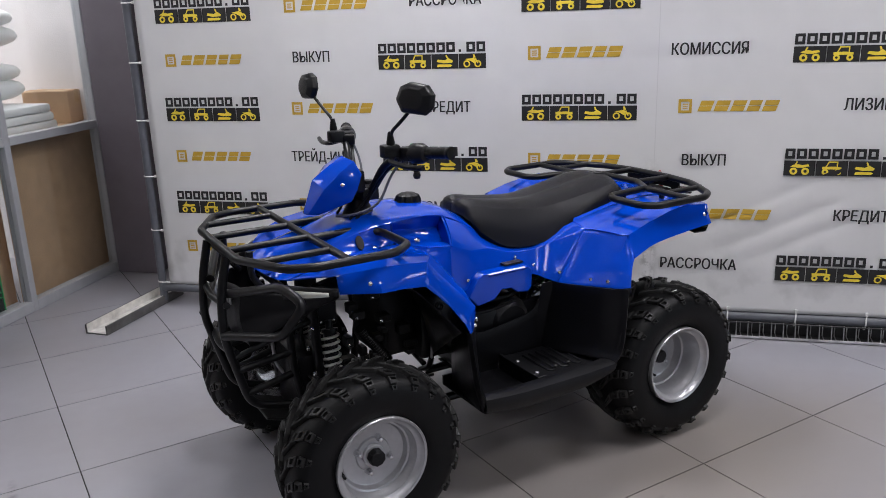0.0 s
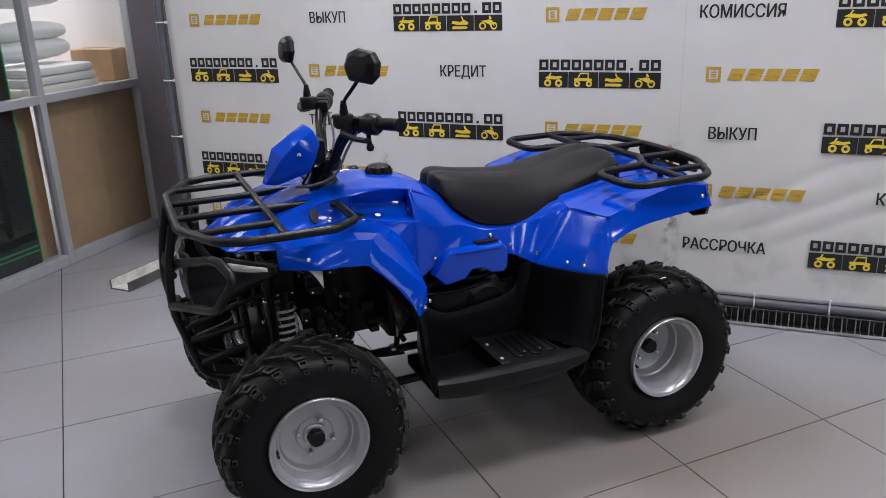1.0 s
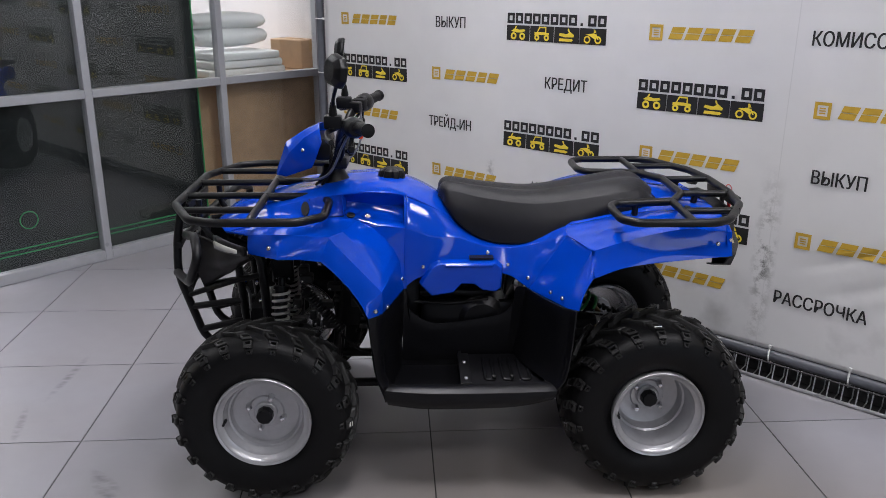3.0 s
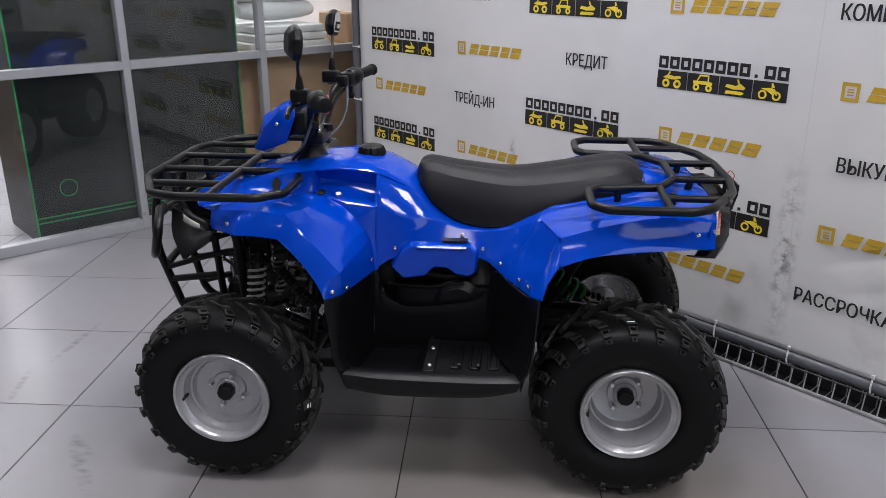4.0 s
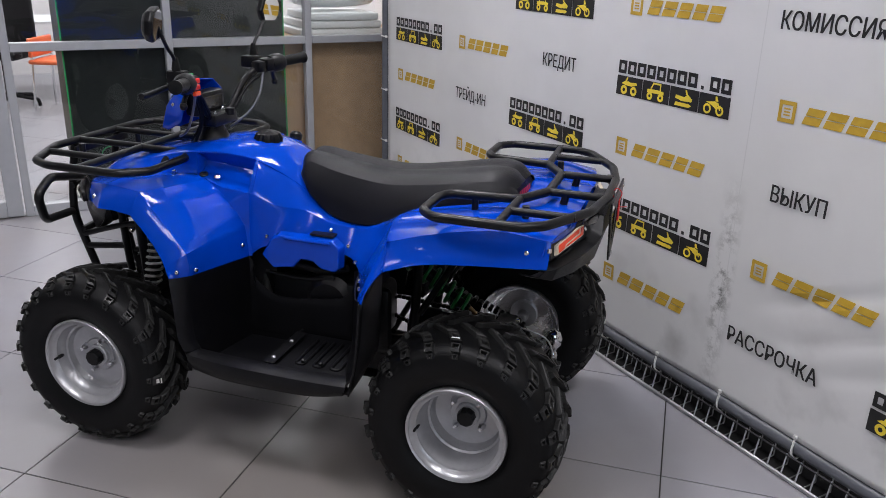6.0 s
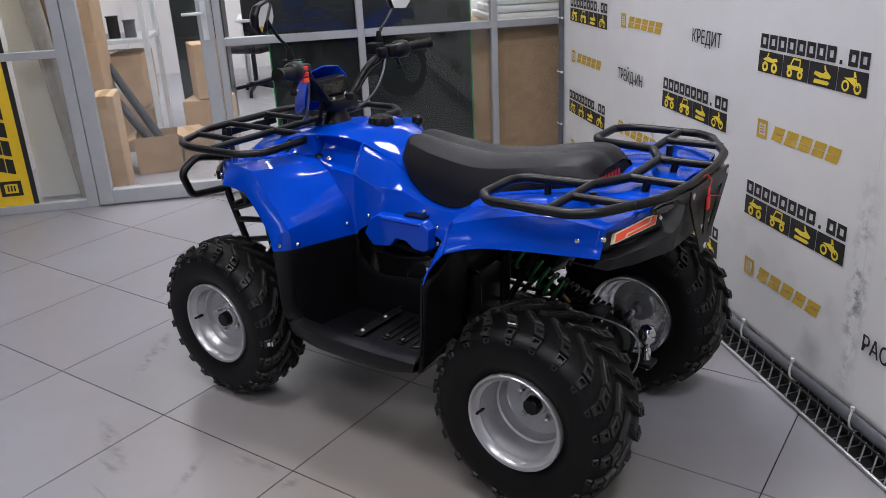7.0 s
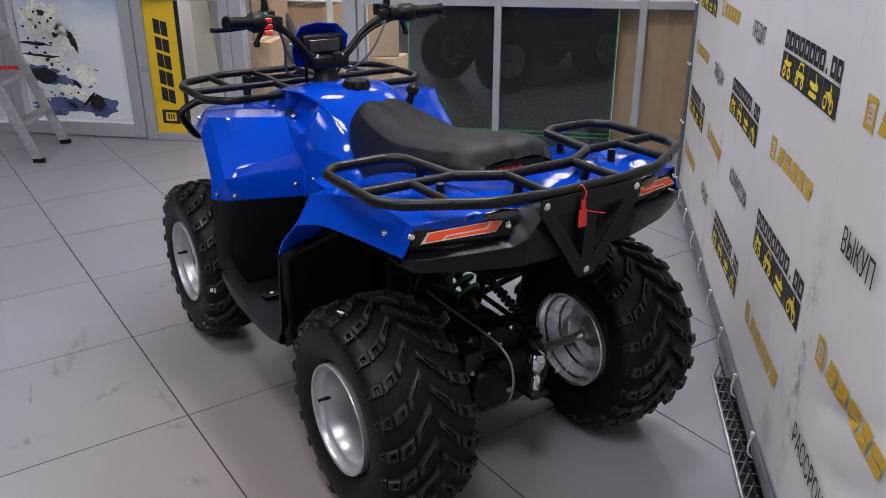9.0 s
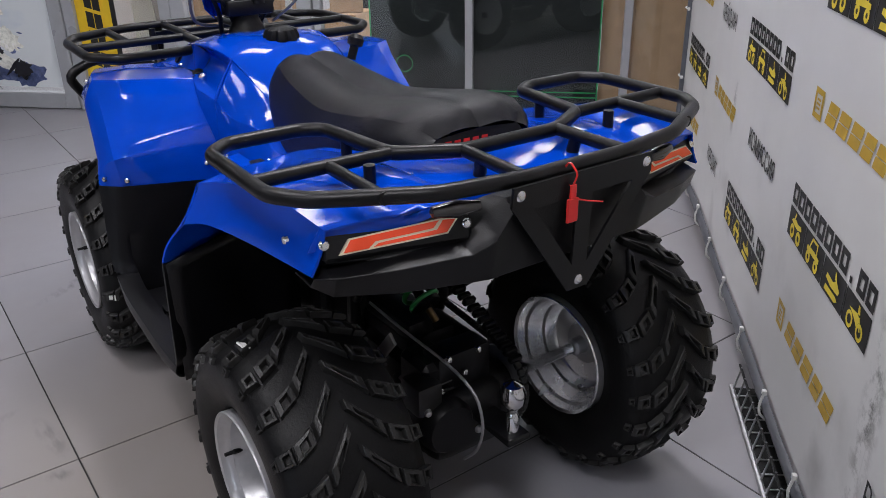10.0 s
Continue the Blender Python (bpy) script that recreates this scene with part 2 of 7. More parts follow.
def scuffed(mat):
    """Dark rubbed streaks and a faint brown tint, strongest in a soft ellipse at the bike's near side."""
    n, link = mat.node_tree.nodes, mat.node_tree.links
    bsdf = n["Principled BSDF"]
    old = bsdf.inputs["Base Color"].links[0].from_socket
    geo, mp, streak, patch, vein = n.new("ShaderNodeNewGeometry"), n.new("ShaderNodeMapping"), n.new("ShaderNodeTexNoise"), n.new("ShaderNodeTexNoise"), n.new("ShaderNodeTexNoise")
    mp.inputs["Rotation"].default_value = (0, 0, radians(38))
    mp.inputs["Scale"].default_value = (4.5, 30.0, 1.0)
    link.new(geo.outputs["Position"], mp.inputs[0])
    link.new(mp.outputs[0], streak.inputs["Vector"])
    link.new(geo.outputs["Position"], patch.inputs["Vector"])
    link.new(geo.outputs["Position"], vein.inputs["Vector"])
    streak.inputs["Scale"].default_value, streak.inputs["Detail"].default_value = 1.0, 5
    patch.inputs["Scale"].default_value, patch.inputs["Detail"].default_value = 1.6, 3
    vein.inputs["Scale"].default_value, vein.inputs["Detail"].default_value, vein.inputs["Distortion"].default_value = 0.9, 4, 0.6
    a, b, c = n.new("ShaderNodeMapRange"), n.new("ShaderNodeMapRange"), n.new("ShaderNodeMapRange")
    for q, lo, hi, top in ((a, 0.55, 0.66, 1.0), (b, 0.56, 0.66, 0.08), (c, 0.40, 0.62, 0.55)):
        q.inputs["From Min"].default_value, q.inputs["From Max"].default_value, q.inputs["To Max"].default_value = lo, hi, top
    link.new(streak.outputs["Fac"], a.inputs["Value"])
    link.new(patch.outputs["Fac"], b.inputs["Value"])
    link.new(vein.outputs["Fac"], c.inputs["Value"])
    mul = n.new("ShaderNodeMath")
    mul.operation = "MULTIPLY"
    link.new(a.outputs[0], mul.inputs[0])
    link.new(b.outputs[0], mul.inputs[1])
    film = n.new("ShaderNodeMix")
    film.data_type = "RGBA"
    # Brown tint: a soft ellipse at the bike's near side, added to noise.
    near_bike, far_off, tint_fall, both = n.new("ShaderNodeMapping"), n.new("ShaderNodeVectorMath"), n.new("ShaderNodeMapRange"), n.new("ShaderNodeMath")
    near_bike.vector_type = "TEXTURE"
    near_bike.inputs["Location"].default_value, near_bike.inputs["Rotation"].default_value, near_bike.inputs["Scale"].default_value = (1.75, 1.75, 0), (0, 0, radians(-8)), (1.5, 0.85, 1)
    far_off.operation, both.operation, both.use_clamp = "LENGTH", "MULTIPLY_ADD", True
    tint_fall.inputs["From Min"].default_value, tint_fall.inputs["From Max"].default_value, tint_fall.inputs["To Max"].default_value = 1.0, 0.35, 0.75
    link.new(geo.outputs["Position"], near_bike.inputs[0])
    link.new(near_bike.outputs[0], far_off.inputs[0])
    link.new(far_off.outputs["Value"], tint_fall.inputs["Value"])
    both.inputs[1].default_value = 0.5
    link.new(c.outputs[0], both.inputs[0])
    link.new(tint_fall.outputs[0], both.inputs[2])
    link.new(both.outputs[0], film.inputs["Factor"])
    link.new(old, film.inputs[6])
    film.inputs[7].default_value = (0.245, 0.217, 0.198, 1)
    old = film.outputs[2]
    # rubber scuffs: centre, half length, half width and angle
    worn = mul.outputs[0]
    fine, cut_off = n.new("ShaderNodeTexNoise"), n.new("ShaderNodeMapRange")
    fine.inputs["Scale"].default_value, fine.inputs["Detail"].default_value = 45.0, 4
    cut_off.inputs["From Min"].default_value, cut_off.inputs["From Max"].default_value = 0.38, 0.62
    link.new(fine.outputs["Fac"], cut_off.inputs["Value"])
    squeeze = n.new("ShaderNodeMapping")
    squeeze.inputs["Scale"].default_value = (0.35, 1.0, 1.0)
    squeeze.inputs["Rotation"].default_value = (0, 0, radians(-25))
    link.new(geo.outputs["Position"], squeeze.inputs[0])
    link.new(squeeze.outputs[0], fine.inputs["Vector"])
    for x, y, long, wide, angle in SCUFFS:
        place, size, fall, strength, top = n.new("ShaderNodeMapping"), n.new("ShaderNodeVectorMath"), n.new("ShaderNodeMapRange"), n.new("ShaderNodeMath"), n.new("ShaderNodeMath")
        place.vector_type = "TEXTURE"
        place.inputs["Location"].default_value, place.inputs["Rotation"].default_value, place.inputs["Scale"].default_value = (x, y, 0), (0, 0, radians(angle)), (long, wide, 1)
        size.operation, strength.operation, top.operation = "LENGTH", "MULTIPLY", "MAXIMUM"
        fall.inputs["From Min"].default_value, fall.inputs["From Max"].default_value, fall.inputs["To Max"].default_value = 1.0, 0.2, 0.62
        link.new(geo.outputs["Position"], place.inputs[0])
        link.new(place.outputs[0], size.inputs[0])
        link.new(size.outputs["Value"], fall.inputs["Value"])
        link.new(fall.outputs[0], strength.inputs[0])
        link.new(cut_off.outputs[0], strength.inputs[1])
        link.new(worn, top.inputs[0])
        link.new(strength.outputs[0], top.inputs[1])
        worn = top.outputs[0]
    mix = n.new("ShaderNodeMix")
    mix.data_type = "RGBA"
    link.new(worn, mix.inputs["Factor"])
    link.new(old, mix.inputs[6])
    mix.inputs[7].default_value = (0.09, 0.09, 0.095, 1)
    link.new(mix.outputs[2], bsdf.inputs["Base Color"])


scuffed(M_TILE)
M_JOINT = material("tile_joint", (0.022, 0.021, 0.021), 0.8, spread=0.3)
# Unseen side and rear walls, greyed to hold back bounced light.
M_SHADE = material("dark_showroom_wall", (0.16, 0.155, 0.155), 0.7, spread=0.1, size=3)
M_WALL = material("painted_wall", (0.62, 0.6, 0.6), 0.7, spread=0.04, size=3, bump=0.1)
M_BRIGHT = material("white_laminate", (0.86, 0.86, 0.85), 0.4, spread=0.03, size=4)
M_CEIL = material("ceiling_panels", (0.42, 0.42, 0.42), 0.8, spread=0.03, size=8, bump=0.2, bump_size=150)
M_FRAME = material("painted_aluminium", (0.40, 0.41, 0.43), 0.35, spread=0.05, size=8, metal=0.1)
M_GLASS = glass("sheet_glass", (0.94, 0.955, 0.95), 0.048)
M_CARD = material("cardboard", (0.45, 0.30, 0.18), 0.75, spread=0.16, size=7, bump=0.25, bump_size=40, random_tint=0.12)
M_TAPE = material("parcel_tape", (0.45, 0.30, 0.16), 0.25, spread=0.1)
M_FOAM = material("white_foam_film", (0.8, 0.82, 0.82), 0.4, spread=0.08, size=10, bump=0.5, bump_size=25)
M_BOARD = material("black_board", (0.008, 0.011, 0.011), 0.4, spread=0.3, size=5, bump=0.08)
M_GREENTAPE = material("green_edge_tape", (0.015, 0.32, 0.09), 0.4, spread=0.1)
M_GALV = material("galvanised_steel", (0.5, 0.5, 0.51), 0.35, metal=0.85, spread=0.2, size=14, bump=0.05)
M_DARKFOAM = material("dark_foam", (0.035, 0.035, 0.04), 0.7, spread=0.15, size=9)
M_GREYTUBE = material("grey_pipe", (0.10, 0.105, 0.12), 0.4, spread=0.15, size=9)
M_TIE = material("white_cable_tie", (0.7, 0.7, 0.68), 0.4)
M_PANEL = material("lilac_grey_board", (0.15, 0.13, 0.15), 0.55, spread=0.1, size=3)
M_INK = material("black_print", (0.012, 0.012, 0.012), 0.55, spread=0.2)
M_GOLD = material("golden_print", (0.52, 0.33, 0.035), 0.5, spread=0.1, size=20)
M_YELLOW = material("yellow_print", (0.78, 0.60, 0.05), 0.5, spread=0.08)
M_VINYL_YELLOW = material("yellow_vinyl", (0.80, 0.53, 0.02), 0.35, spread=0.05)
M_WHITESHELF = material("white_shelf_paint", (0.6, 0.62, 0.64), 0.45, spread=0.1)
M_CHAIR = material("orange_seat", (0.75, 0.15, 0.05), 0.5)

# ---------------------------------------------------------------- floor
TILE_X, TILE_Y, GAP, X0, Y0 = 0.6115, 0.6035, 0.0044, 0.819, 1.667
floor = thing("floor", "pale grey porcelain tile floor laid diagonally with dark joints", "floor", kind="structure")
part("joint_bed", boxed((-11, -7, -0.06), (9, 12, -0.0025)), M_JOINT, floor, smooth=0)


def tile_mesh():
    hx, hy, c = (TILE_X - GAP) / 2, (TILE_Y - GAP) / 2, 0.0004
    bm = bmesh.new()
    low = [bm.verts.new((x * hx, y * hy, -0.008)) for x, y in ((-1, -1), (1, -1), (1, 1), (-1, 1))]
    mid = [bm.verts.new((x * hx, y * hy, -c)) for x, y in ((-1, -1), (1, -1), (1, 1), (-1, 1))]
    top = [bm.verts.new((x * (hx - c), y * (hy - c), 0)) for x, y in ((-1, -1), (1, -1), (1, 1), (-1, 1))]
    bm.faces.new(top)
    for a, b in ((low, mid), (mid, top)):
        for k in range(4):
            bm.faces.new((a[k], a[(k + 1) % 4], b[(k + 1) % 4], b[k]))
    return finish(bm, "tile", M_TILE, 0)


TILE_ME = tile_mesh()

# ---------------------------------------------------------------- shell of the room


def room_box(name, lo, hi, mat, label, category, bevel=0.0):
    return solo(name, boxed(lo, hi, bevel), mat, label, category, ROOM, "structure", smooth=0)


room_box("wall_north", (-9.2, 4.62, 0), (7.2, 4.8, CEIL), M_WALL, "plain pale wall behind the printed banner", "wall")
# East window is out of view, inferred from bright reflections on the blue fenders.
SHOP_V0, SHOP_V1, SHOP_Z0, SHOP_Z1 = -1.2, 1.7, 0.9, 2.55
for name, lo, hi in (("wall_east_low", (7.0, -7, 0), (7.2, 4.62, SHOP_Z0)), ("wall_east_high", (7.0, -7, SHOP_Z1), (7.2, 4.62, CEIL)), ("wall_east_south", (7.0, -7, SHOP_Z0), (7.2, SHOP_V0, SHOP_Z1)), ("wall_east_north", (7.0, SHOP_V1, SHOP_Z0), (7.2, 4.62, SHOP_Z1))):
    room_box(name, lo, hi, M_SHADE, "plain grey side wall of the showroom round the unseen window", "wall")
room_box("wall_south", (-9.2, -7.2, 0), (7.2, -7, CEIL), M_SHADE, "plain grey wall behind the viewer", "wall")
room_box("wall_west", (-9.2, -7, 0), (-9.0, 4.62, CEIL), M_WALL, "plain pale wall of the back rooms", "wall")
room_box("wall_store", (-9.0, 0.28, 0), (-3.36, 0.36, CEIL), M_WALL, "plain wall beside the store room", "wall")
room_box("ceiling", (-9.2, -7.2, CEIL), (7.2, 4.8, CEIL + 0.15), M_CEIL, "white suspended panel ceiling", "ceiling")
room_box("column", (-3.22, 4.36, 0), (-2.93, 4.6, CEIL), M_PANEL, "lilac grey boxed column in the corner", "column", 0.004)

# raster lamps set into the ceiling
frame_bm = bmesh.new()
for lo, hi in (((-0.31, -0.31), (0.31, -0.29)), ((-0.31, 0.29), (0.31, 0.31)), ((-0.31, -0.29), (-0.29, 0.29)), ((0.29, -0.29), (0.31, 0.29))):
    box(frame_bm, (*lo, -0.05), (*hi, 0.0))
LAMP_FRAME = finish(frame_bm, "frame", M_CEIL, 0)
LOUVRE = finish(boxed((-0.29, -0.004, -0.062), (0.29, 0.004, -0.035)), "slat", M_CEIL, 0)
for s, v in LAMPS:
    lamp = thing("ceiling_light", "square white louvred lamp set in the ceiling", "lamp", ROOM @ pose(s, v, CEIL), "ceiling lights")
    share("frame", LAMP_FRAME, lamp, Matrix())
    for k in (-0.18, -0.06, 0.06, 0.18):
        share("slat", LOUVRE, lamp, pose(0, k, 0))

# ---------------------------------------------------------------- printed banner wall


def banner_material():
    mat = material("banner_cloth", (0.66, 0.655, 0.65), 0.5, spread=0.03, size=3, bump=0.08, bump_size=8)
    n, link = mat.node_tree.nodes, mat.node_tree.links
    bsdf = n["Principled BSDF"]
    old = bsdf.inputs["Base Color"].links[0].from_socket
    co, sep = n.new("ShaderNodeTexCoord"), n.new("ShaderNodeSeparateXYZ")
    link.new(co.outputs["Object"], sep.inputs[0])

    def band(socket, centre, half):
        sub, ab, rng = n.new("ShaderNodeMath"), n.new("ShaderNodeMath"), n.new("ShaderNodeMapRange")
        sub.operation, ab.operation = "SUBTRACT", "ABSOLUTE"
        sub.inputs[1].default_value = centre
        link.new(socket, sub.inputs[0])
        link.new(sub.outputs[0], ab.inputs[0])
        rng.inputs["From Min"].default_value, rng.inputs["From Max"].default_value = half, 0.0
        link.new(ab.outputs[0], rng.inputs["Value"])
        return rng.outputs[0]

    def times(a, b):
        m = n.new("ShaderNodeMath")
        m.operation = "MULTIPLY"
        for i, q in enumerate((a, b)):
            if isinstance(q, float):
                m.inputs[i].default_value = q
            else:
                link.new(q, m.inputs[i])
        return m.outputs[0]

    grime, smear = n.new("ShaderNodeTexNoise"), n.new("ShaderNodeTexNoise")
    grime.inputs["Scale"].default_value, grime.inputs["Detail"].default_value, grime.inputs["Roughness"].default_value = 22, 6, 0.7
    smear.inputs["Scale"].default_value, smear.inputs["Detail"].default_value = 5, 5
    for t in (grime, smear):
        link.new(co.outputs["Object"], t.inputs["Vector"])
    hard = n.new("ShaderNodeMapRange")
    hard.inputs["From Min"].default_value, hard.inputs["From Max"].default_value = 0.44, 0.60
    link.new(grime.outputs["Fac"], hard.inputs["Value"])
    soft = n.new("ShaderNodeMapRange")
    soft.inputs["From Min"].default_value, soft.inputs["From Max"].default_value = 0.55, 0.8
    soft.inputs["To Max"].default_value = 0.42
    link.new(smear.outputs["Fac"], soft.inputs["Value"])
    # rubbed dirt along the cloth's upright seam, and faint smears low down
    seam = times(times(band(sep.outputs["X"], 0.07, 0.055), band(sep.outputs["Z"], 0.48, 0.40)), hard.outputs[0])
    line = times(band(sep.outputs["X"], 0.085, 0.003), 0.16)
    spot = times(times(band(sep.outputs["X"], -1.307, 0.03), band(sep.outputs["Z"], 0.62, 0.10)), 1.0)
    low = times(band(sep.outputs["Z"], 0.2, 0.5), soft.outputs[0])
    total = n.new("ShaderNodeMath")
    total.operation = "MAXIMUM"
    m2, m3 = n.new("ShaderNodeMath"), n.new("ShaderNodeMath")
    m2.operation = m3.operation = "MAXIMUM"
    link.new(seam, total.inputs[0])
    link.new(line, total.inputs[1])
    link.new(total.outputs[0], m2.inputs[0])
    link.new(times(spot, hard.outputs[0]), m2.inputs[1])
    link.new(m2.outputs[0], m3.inputs[0])
    link.new(low, m3.inputs[1])
    mix = n.new("ShaderNodeMix")
    mix.data_type = "RGBA"
    mix.clamp_factor = True
    link.new(m3.outputs[0], mix.inputs["Factor"])
    link.new(old, mix.inputs[6])
    mix.inputs[7].default_value = (0.09, 0.085, 0.08, 1)
    link.new(mix.outputs[2], bsdf.inputs["Base Color"])
    return mat


M_BANNER = banner_material()
BAN_L, BAN_R, BAN_B, BAN_T = -2.525, 2.6, 0.125, 2.45
banner = thing("banner_wall", "white printed advertising banner laced to a grey pipe frame", "banner", ROOM)


def cloth_dent(s, z):
    """How far the cloth sags back, in metres."""
    d = 0.004 * math.sin(2.1 * s + 0.6) * math.sin(1.7 * z) + 0.0025 * math.sin(7 * s + 3 * z)
    for s0, z0 in ((0.18, 0.467), (0.296, 0.382), (0.46, 0.345)):
        m = min(max((s - s0) / 0.1, 0), 1) * min(max((s0 + 0.75 - s) / 0.25, 0), 1)
        d += 0.008 * m * math.exp(-((z - z0 - 0.48 * (s - s0)) / 0.014) ** 2)
    return d


bm = bmesh.new()
ns, nz = 128, 116
grid = [[bm.verts.new((BAN_L + (BAN_R - BAN_L) * i / ns, WALL_V + cloth_dent(BAN_L + (BAN_R - BAN_L) * i / ns, BAN_B + (BAN_T - BAN_B) * j / nz), BAN_B + (BAN_T - BAN_B) * j / nz)) for i in range(ns + 1)] for j in range(nz + 1)]
for a, b in zip(grid, grid[1:]):
    for k in range(ns):
        bm.faces.new((a[k], a[k + 1], b[k + 1], b[k]))
part("cloth", bm, M_BANNER, banner, "white vinyl cloth with a grimy seam", thick=0.002, offset=1.0)


def flat(bm, points):
    vs = [bm.verts.new((a, 0, b)) for a, b in points]
    bm.faces.new(vs)


def slab(bm, x0, z0, x1, z1, slant=0.0):
    k = slant * (z1 - z0)
    flat(bm, [(x0, z0), (x1, z0), (x1 + k, z1), (x0 + k, z1)])


def ring(bm, cx, cz, r, r2=0.0, n=16):
    pts = [(math.cos(k * math.tau / n), math.sin(k * math.tau / n)) for k in range(n)]
    if not r2:
        flat(bm, [(cx + r * c, cz + r * s) for c, s in pts])
        return
    for k in range(n):
        (c, s), (d, e) = pts[k], pts[(k + 1) % n]
        flat(bm, [(cx + r * c, cz + r * s), (cx + r * d, cz + r * e), (cx + r2 * d, cz + r2 * e), (cx + r2 * c, cz + r2 * s)])


def hollow(bm, x0, z0, x1, z1, t):
    slab(bm, x0, z0, x1, z0 + t)
    slab(bm, x0, z1 - t, x1, z1)
    slab(bm, x0, z0 + t, x0 + t, z1 - t)
    slab(bm, x1 - t, z0 + t, x1, z1 - t)


def pictogram(bm, kind, x, z, k):
    """A small vehicle sign, k wide."""
    def P(*pts):
        flat(bm, [(x + a * k, z + b * k) for a, b in pts])
    if kind == 0:
        for c in (-0.28, 0.28):
            ring(bm, x + c * k, z - 0.16 * k, 0.19 * k, 0.08 * k, 12)
        P((-0.45, 0.08), (-0.1, 0.02), (0.15, 0.02), (0.46, 0.1), (0.4, 0.2), (0.1, 0.16), (-0.05, 0.2), (-0.3, 0.17))
        P((-0.25, 0.17), (-0.16, 0.17), (-0.08, 0.34), (-0.15, 0.36))
    elif kind == 1:
        for c in (-0.3, 0.3):
            ring(bm, x + c * k, z - 0.18 * k, 0.16 * k, 0.06 * k, 12)
        P((-0.45, -0.05), (0.45, -0.05), (0.45, 0.06), (0.1, 0.1), (-0.45, 0.08))
        P((-0.3, 0.08), (-0.24, 0.08), (-0.1, 0.32), (-0.16, 0.36))
        P((-0.16, 0.36), (-0.12, 0.29), (0.28, 0.29), (0.28, 0.36))
        P((0.22, 0.08), (0.28, 0.08), (0.28, 0.3), (0.22, 0.3))
    elif kind == 2:
        P((-0.45, -0.3), (0.3, -0.3), (0.42, -0.22), (0.3, -0.16), (-0.4, -0.16))
        P((-0.45, -0.02), (-0.1, -0.1), (0.4, -0.08), (0.46, 0.02), (0.2, 0.18), (0.02, 0.06), (-0.4, 0.1))
        P((0.1, 0.16), (0.2, 0.16), (0.12, 0.34), (0.05, 0.32))
    else:
        for c in (-0.3, 0.3):
            ring(bm, x + c * k, z - 0.15 * k, 0.19 * k, 0.11 * k, 12)
        P((-0.4, 0.1), (-0.1, 0.0), (0.12, -0.12), (0.22, 0.1), (0.05, 0.16), (-0.2, 0.12))
        P((0.14, 0.12), (0.2, 0.14), (0.34, -0.12), (0.28, -0.14))
        P((0.06, 0.16), (0.2, 0.18), (0.12, 0.34), (0.04, 0.34))


def dealer_meshes():
    """The dealer's mark: a line of plain blocks over four black squares with vehicle signs."""
    ink, signs = bmesh.new(), bmesh.new()
    w, x = 0.533, -0.2665
    step = w / 11
    for k in range(11):
        a = x + k * step
        if k == 8:
            slab(ink, a + 0.014, 0.012, a + 0.026, 0.024)
        else:
            hollow(ink, a + 0.003, 0.012, a + step - 0.004, 0.058, 0.0125)
    for k in range(4):
        c = x + w * (k + 0.5) / 4
        slab(ink, c - w / 8 + 0.0012, -0.064, c + w / 8 - 0.0012, 0.004)
        pictogram(signs, k, c, -0.03, 0.088)
    bmesh.ops.translate(signs, verts=signs.verts, vec=(0, -0.0012, 0))
    return finish(ink, "dealer_logo", M_INK, 0), finish(signs, "pictograms", M_YELLOW, 0)


def maker_mesh(mat, name="maker_logo"):
    """The maker's mark: a rounded square with a plain bent stroke, and five slanted blocks."""
    bm = bmesh.new()
    ring(bm, -0.192, 0, 0.034, 0.021, 4)
    bmesh.ops.rotate(bm, verts=bm.verts, cent=(-0.192, 0, 0), matrix=Matrix.Rotation(radians(45), 3, "Y"))
    bmesh.ops.scale(bm, vec=(1.22, 1, 1.3), space=Matrix.Translation((0.192, 0, 0)), verts=bm.verts)
    for z0, x0, x1 in ((-0.012, -0.203, -0.181), (-0.003, -0.203, -0.181), (0.006, -0.203, -0.181)):
        slab(bm, x0, z0, x1, z0 + 0.005)
    x = -0.138
    for k, w in enumerate((0.064, 0.066, 0.064, 0.06, 0.066)):
        for z0, z1 in ((-0.024, -0.0012), (0.0012, 0.024)):
            slab(bm, x + 0.35 * (z0 + 0.024), z0, x + w - 0.008 + 0.35 * (z0 + 0.024), z1, 0.35)
        x += w + 0.005
    return finish(bm, name, mat, 0)


WORDS = {}


def word_mesh(text, size, mat, name="word"):
    if (text, size, mat.name) not in WORDS:
        cu = bpy.data.curves.new("word", "FONT")
        cu.body, cu.size, cu.align_x, cu.align_y, cu.resolution_u = text, size, "CENTER", "CENTER", 3
        tmp = new("word_text", cu)
        dg = bpy.context.evaluated_depsgraph_get()
        me = bpy.data.meshes.new_from_object(tmp.evaluated_get(dg))
        me.name = name
        me.transform(Matrix.Diagonal((0.78, 1, 1, 1)))
        me.transform(pose(0, 0, 0, 90))
        # heavier strokes: the outline three times, a hair apart
        bold = bmesh.new()
        for k in (-1, 0, 1):
            shifted = me.copy()
            shifted.transform(Matrix.Translation((0.0013 * k, -0.0002 * (k + 1), 0)))
            bold.from_mesh(shifted)
            bpy.data.meshes.remove(shifted)
        bold.to_mesh(me)
        bold.free()
        me.materials.clear()
        me.materials.append(mat)
        bpy.data.objects.remove(tmp)
        bpy.data.curves.remove(cu)
        WORDS[(text, size, mat.name)] = me
    return WORDS[(text, size, mat.name)]


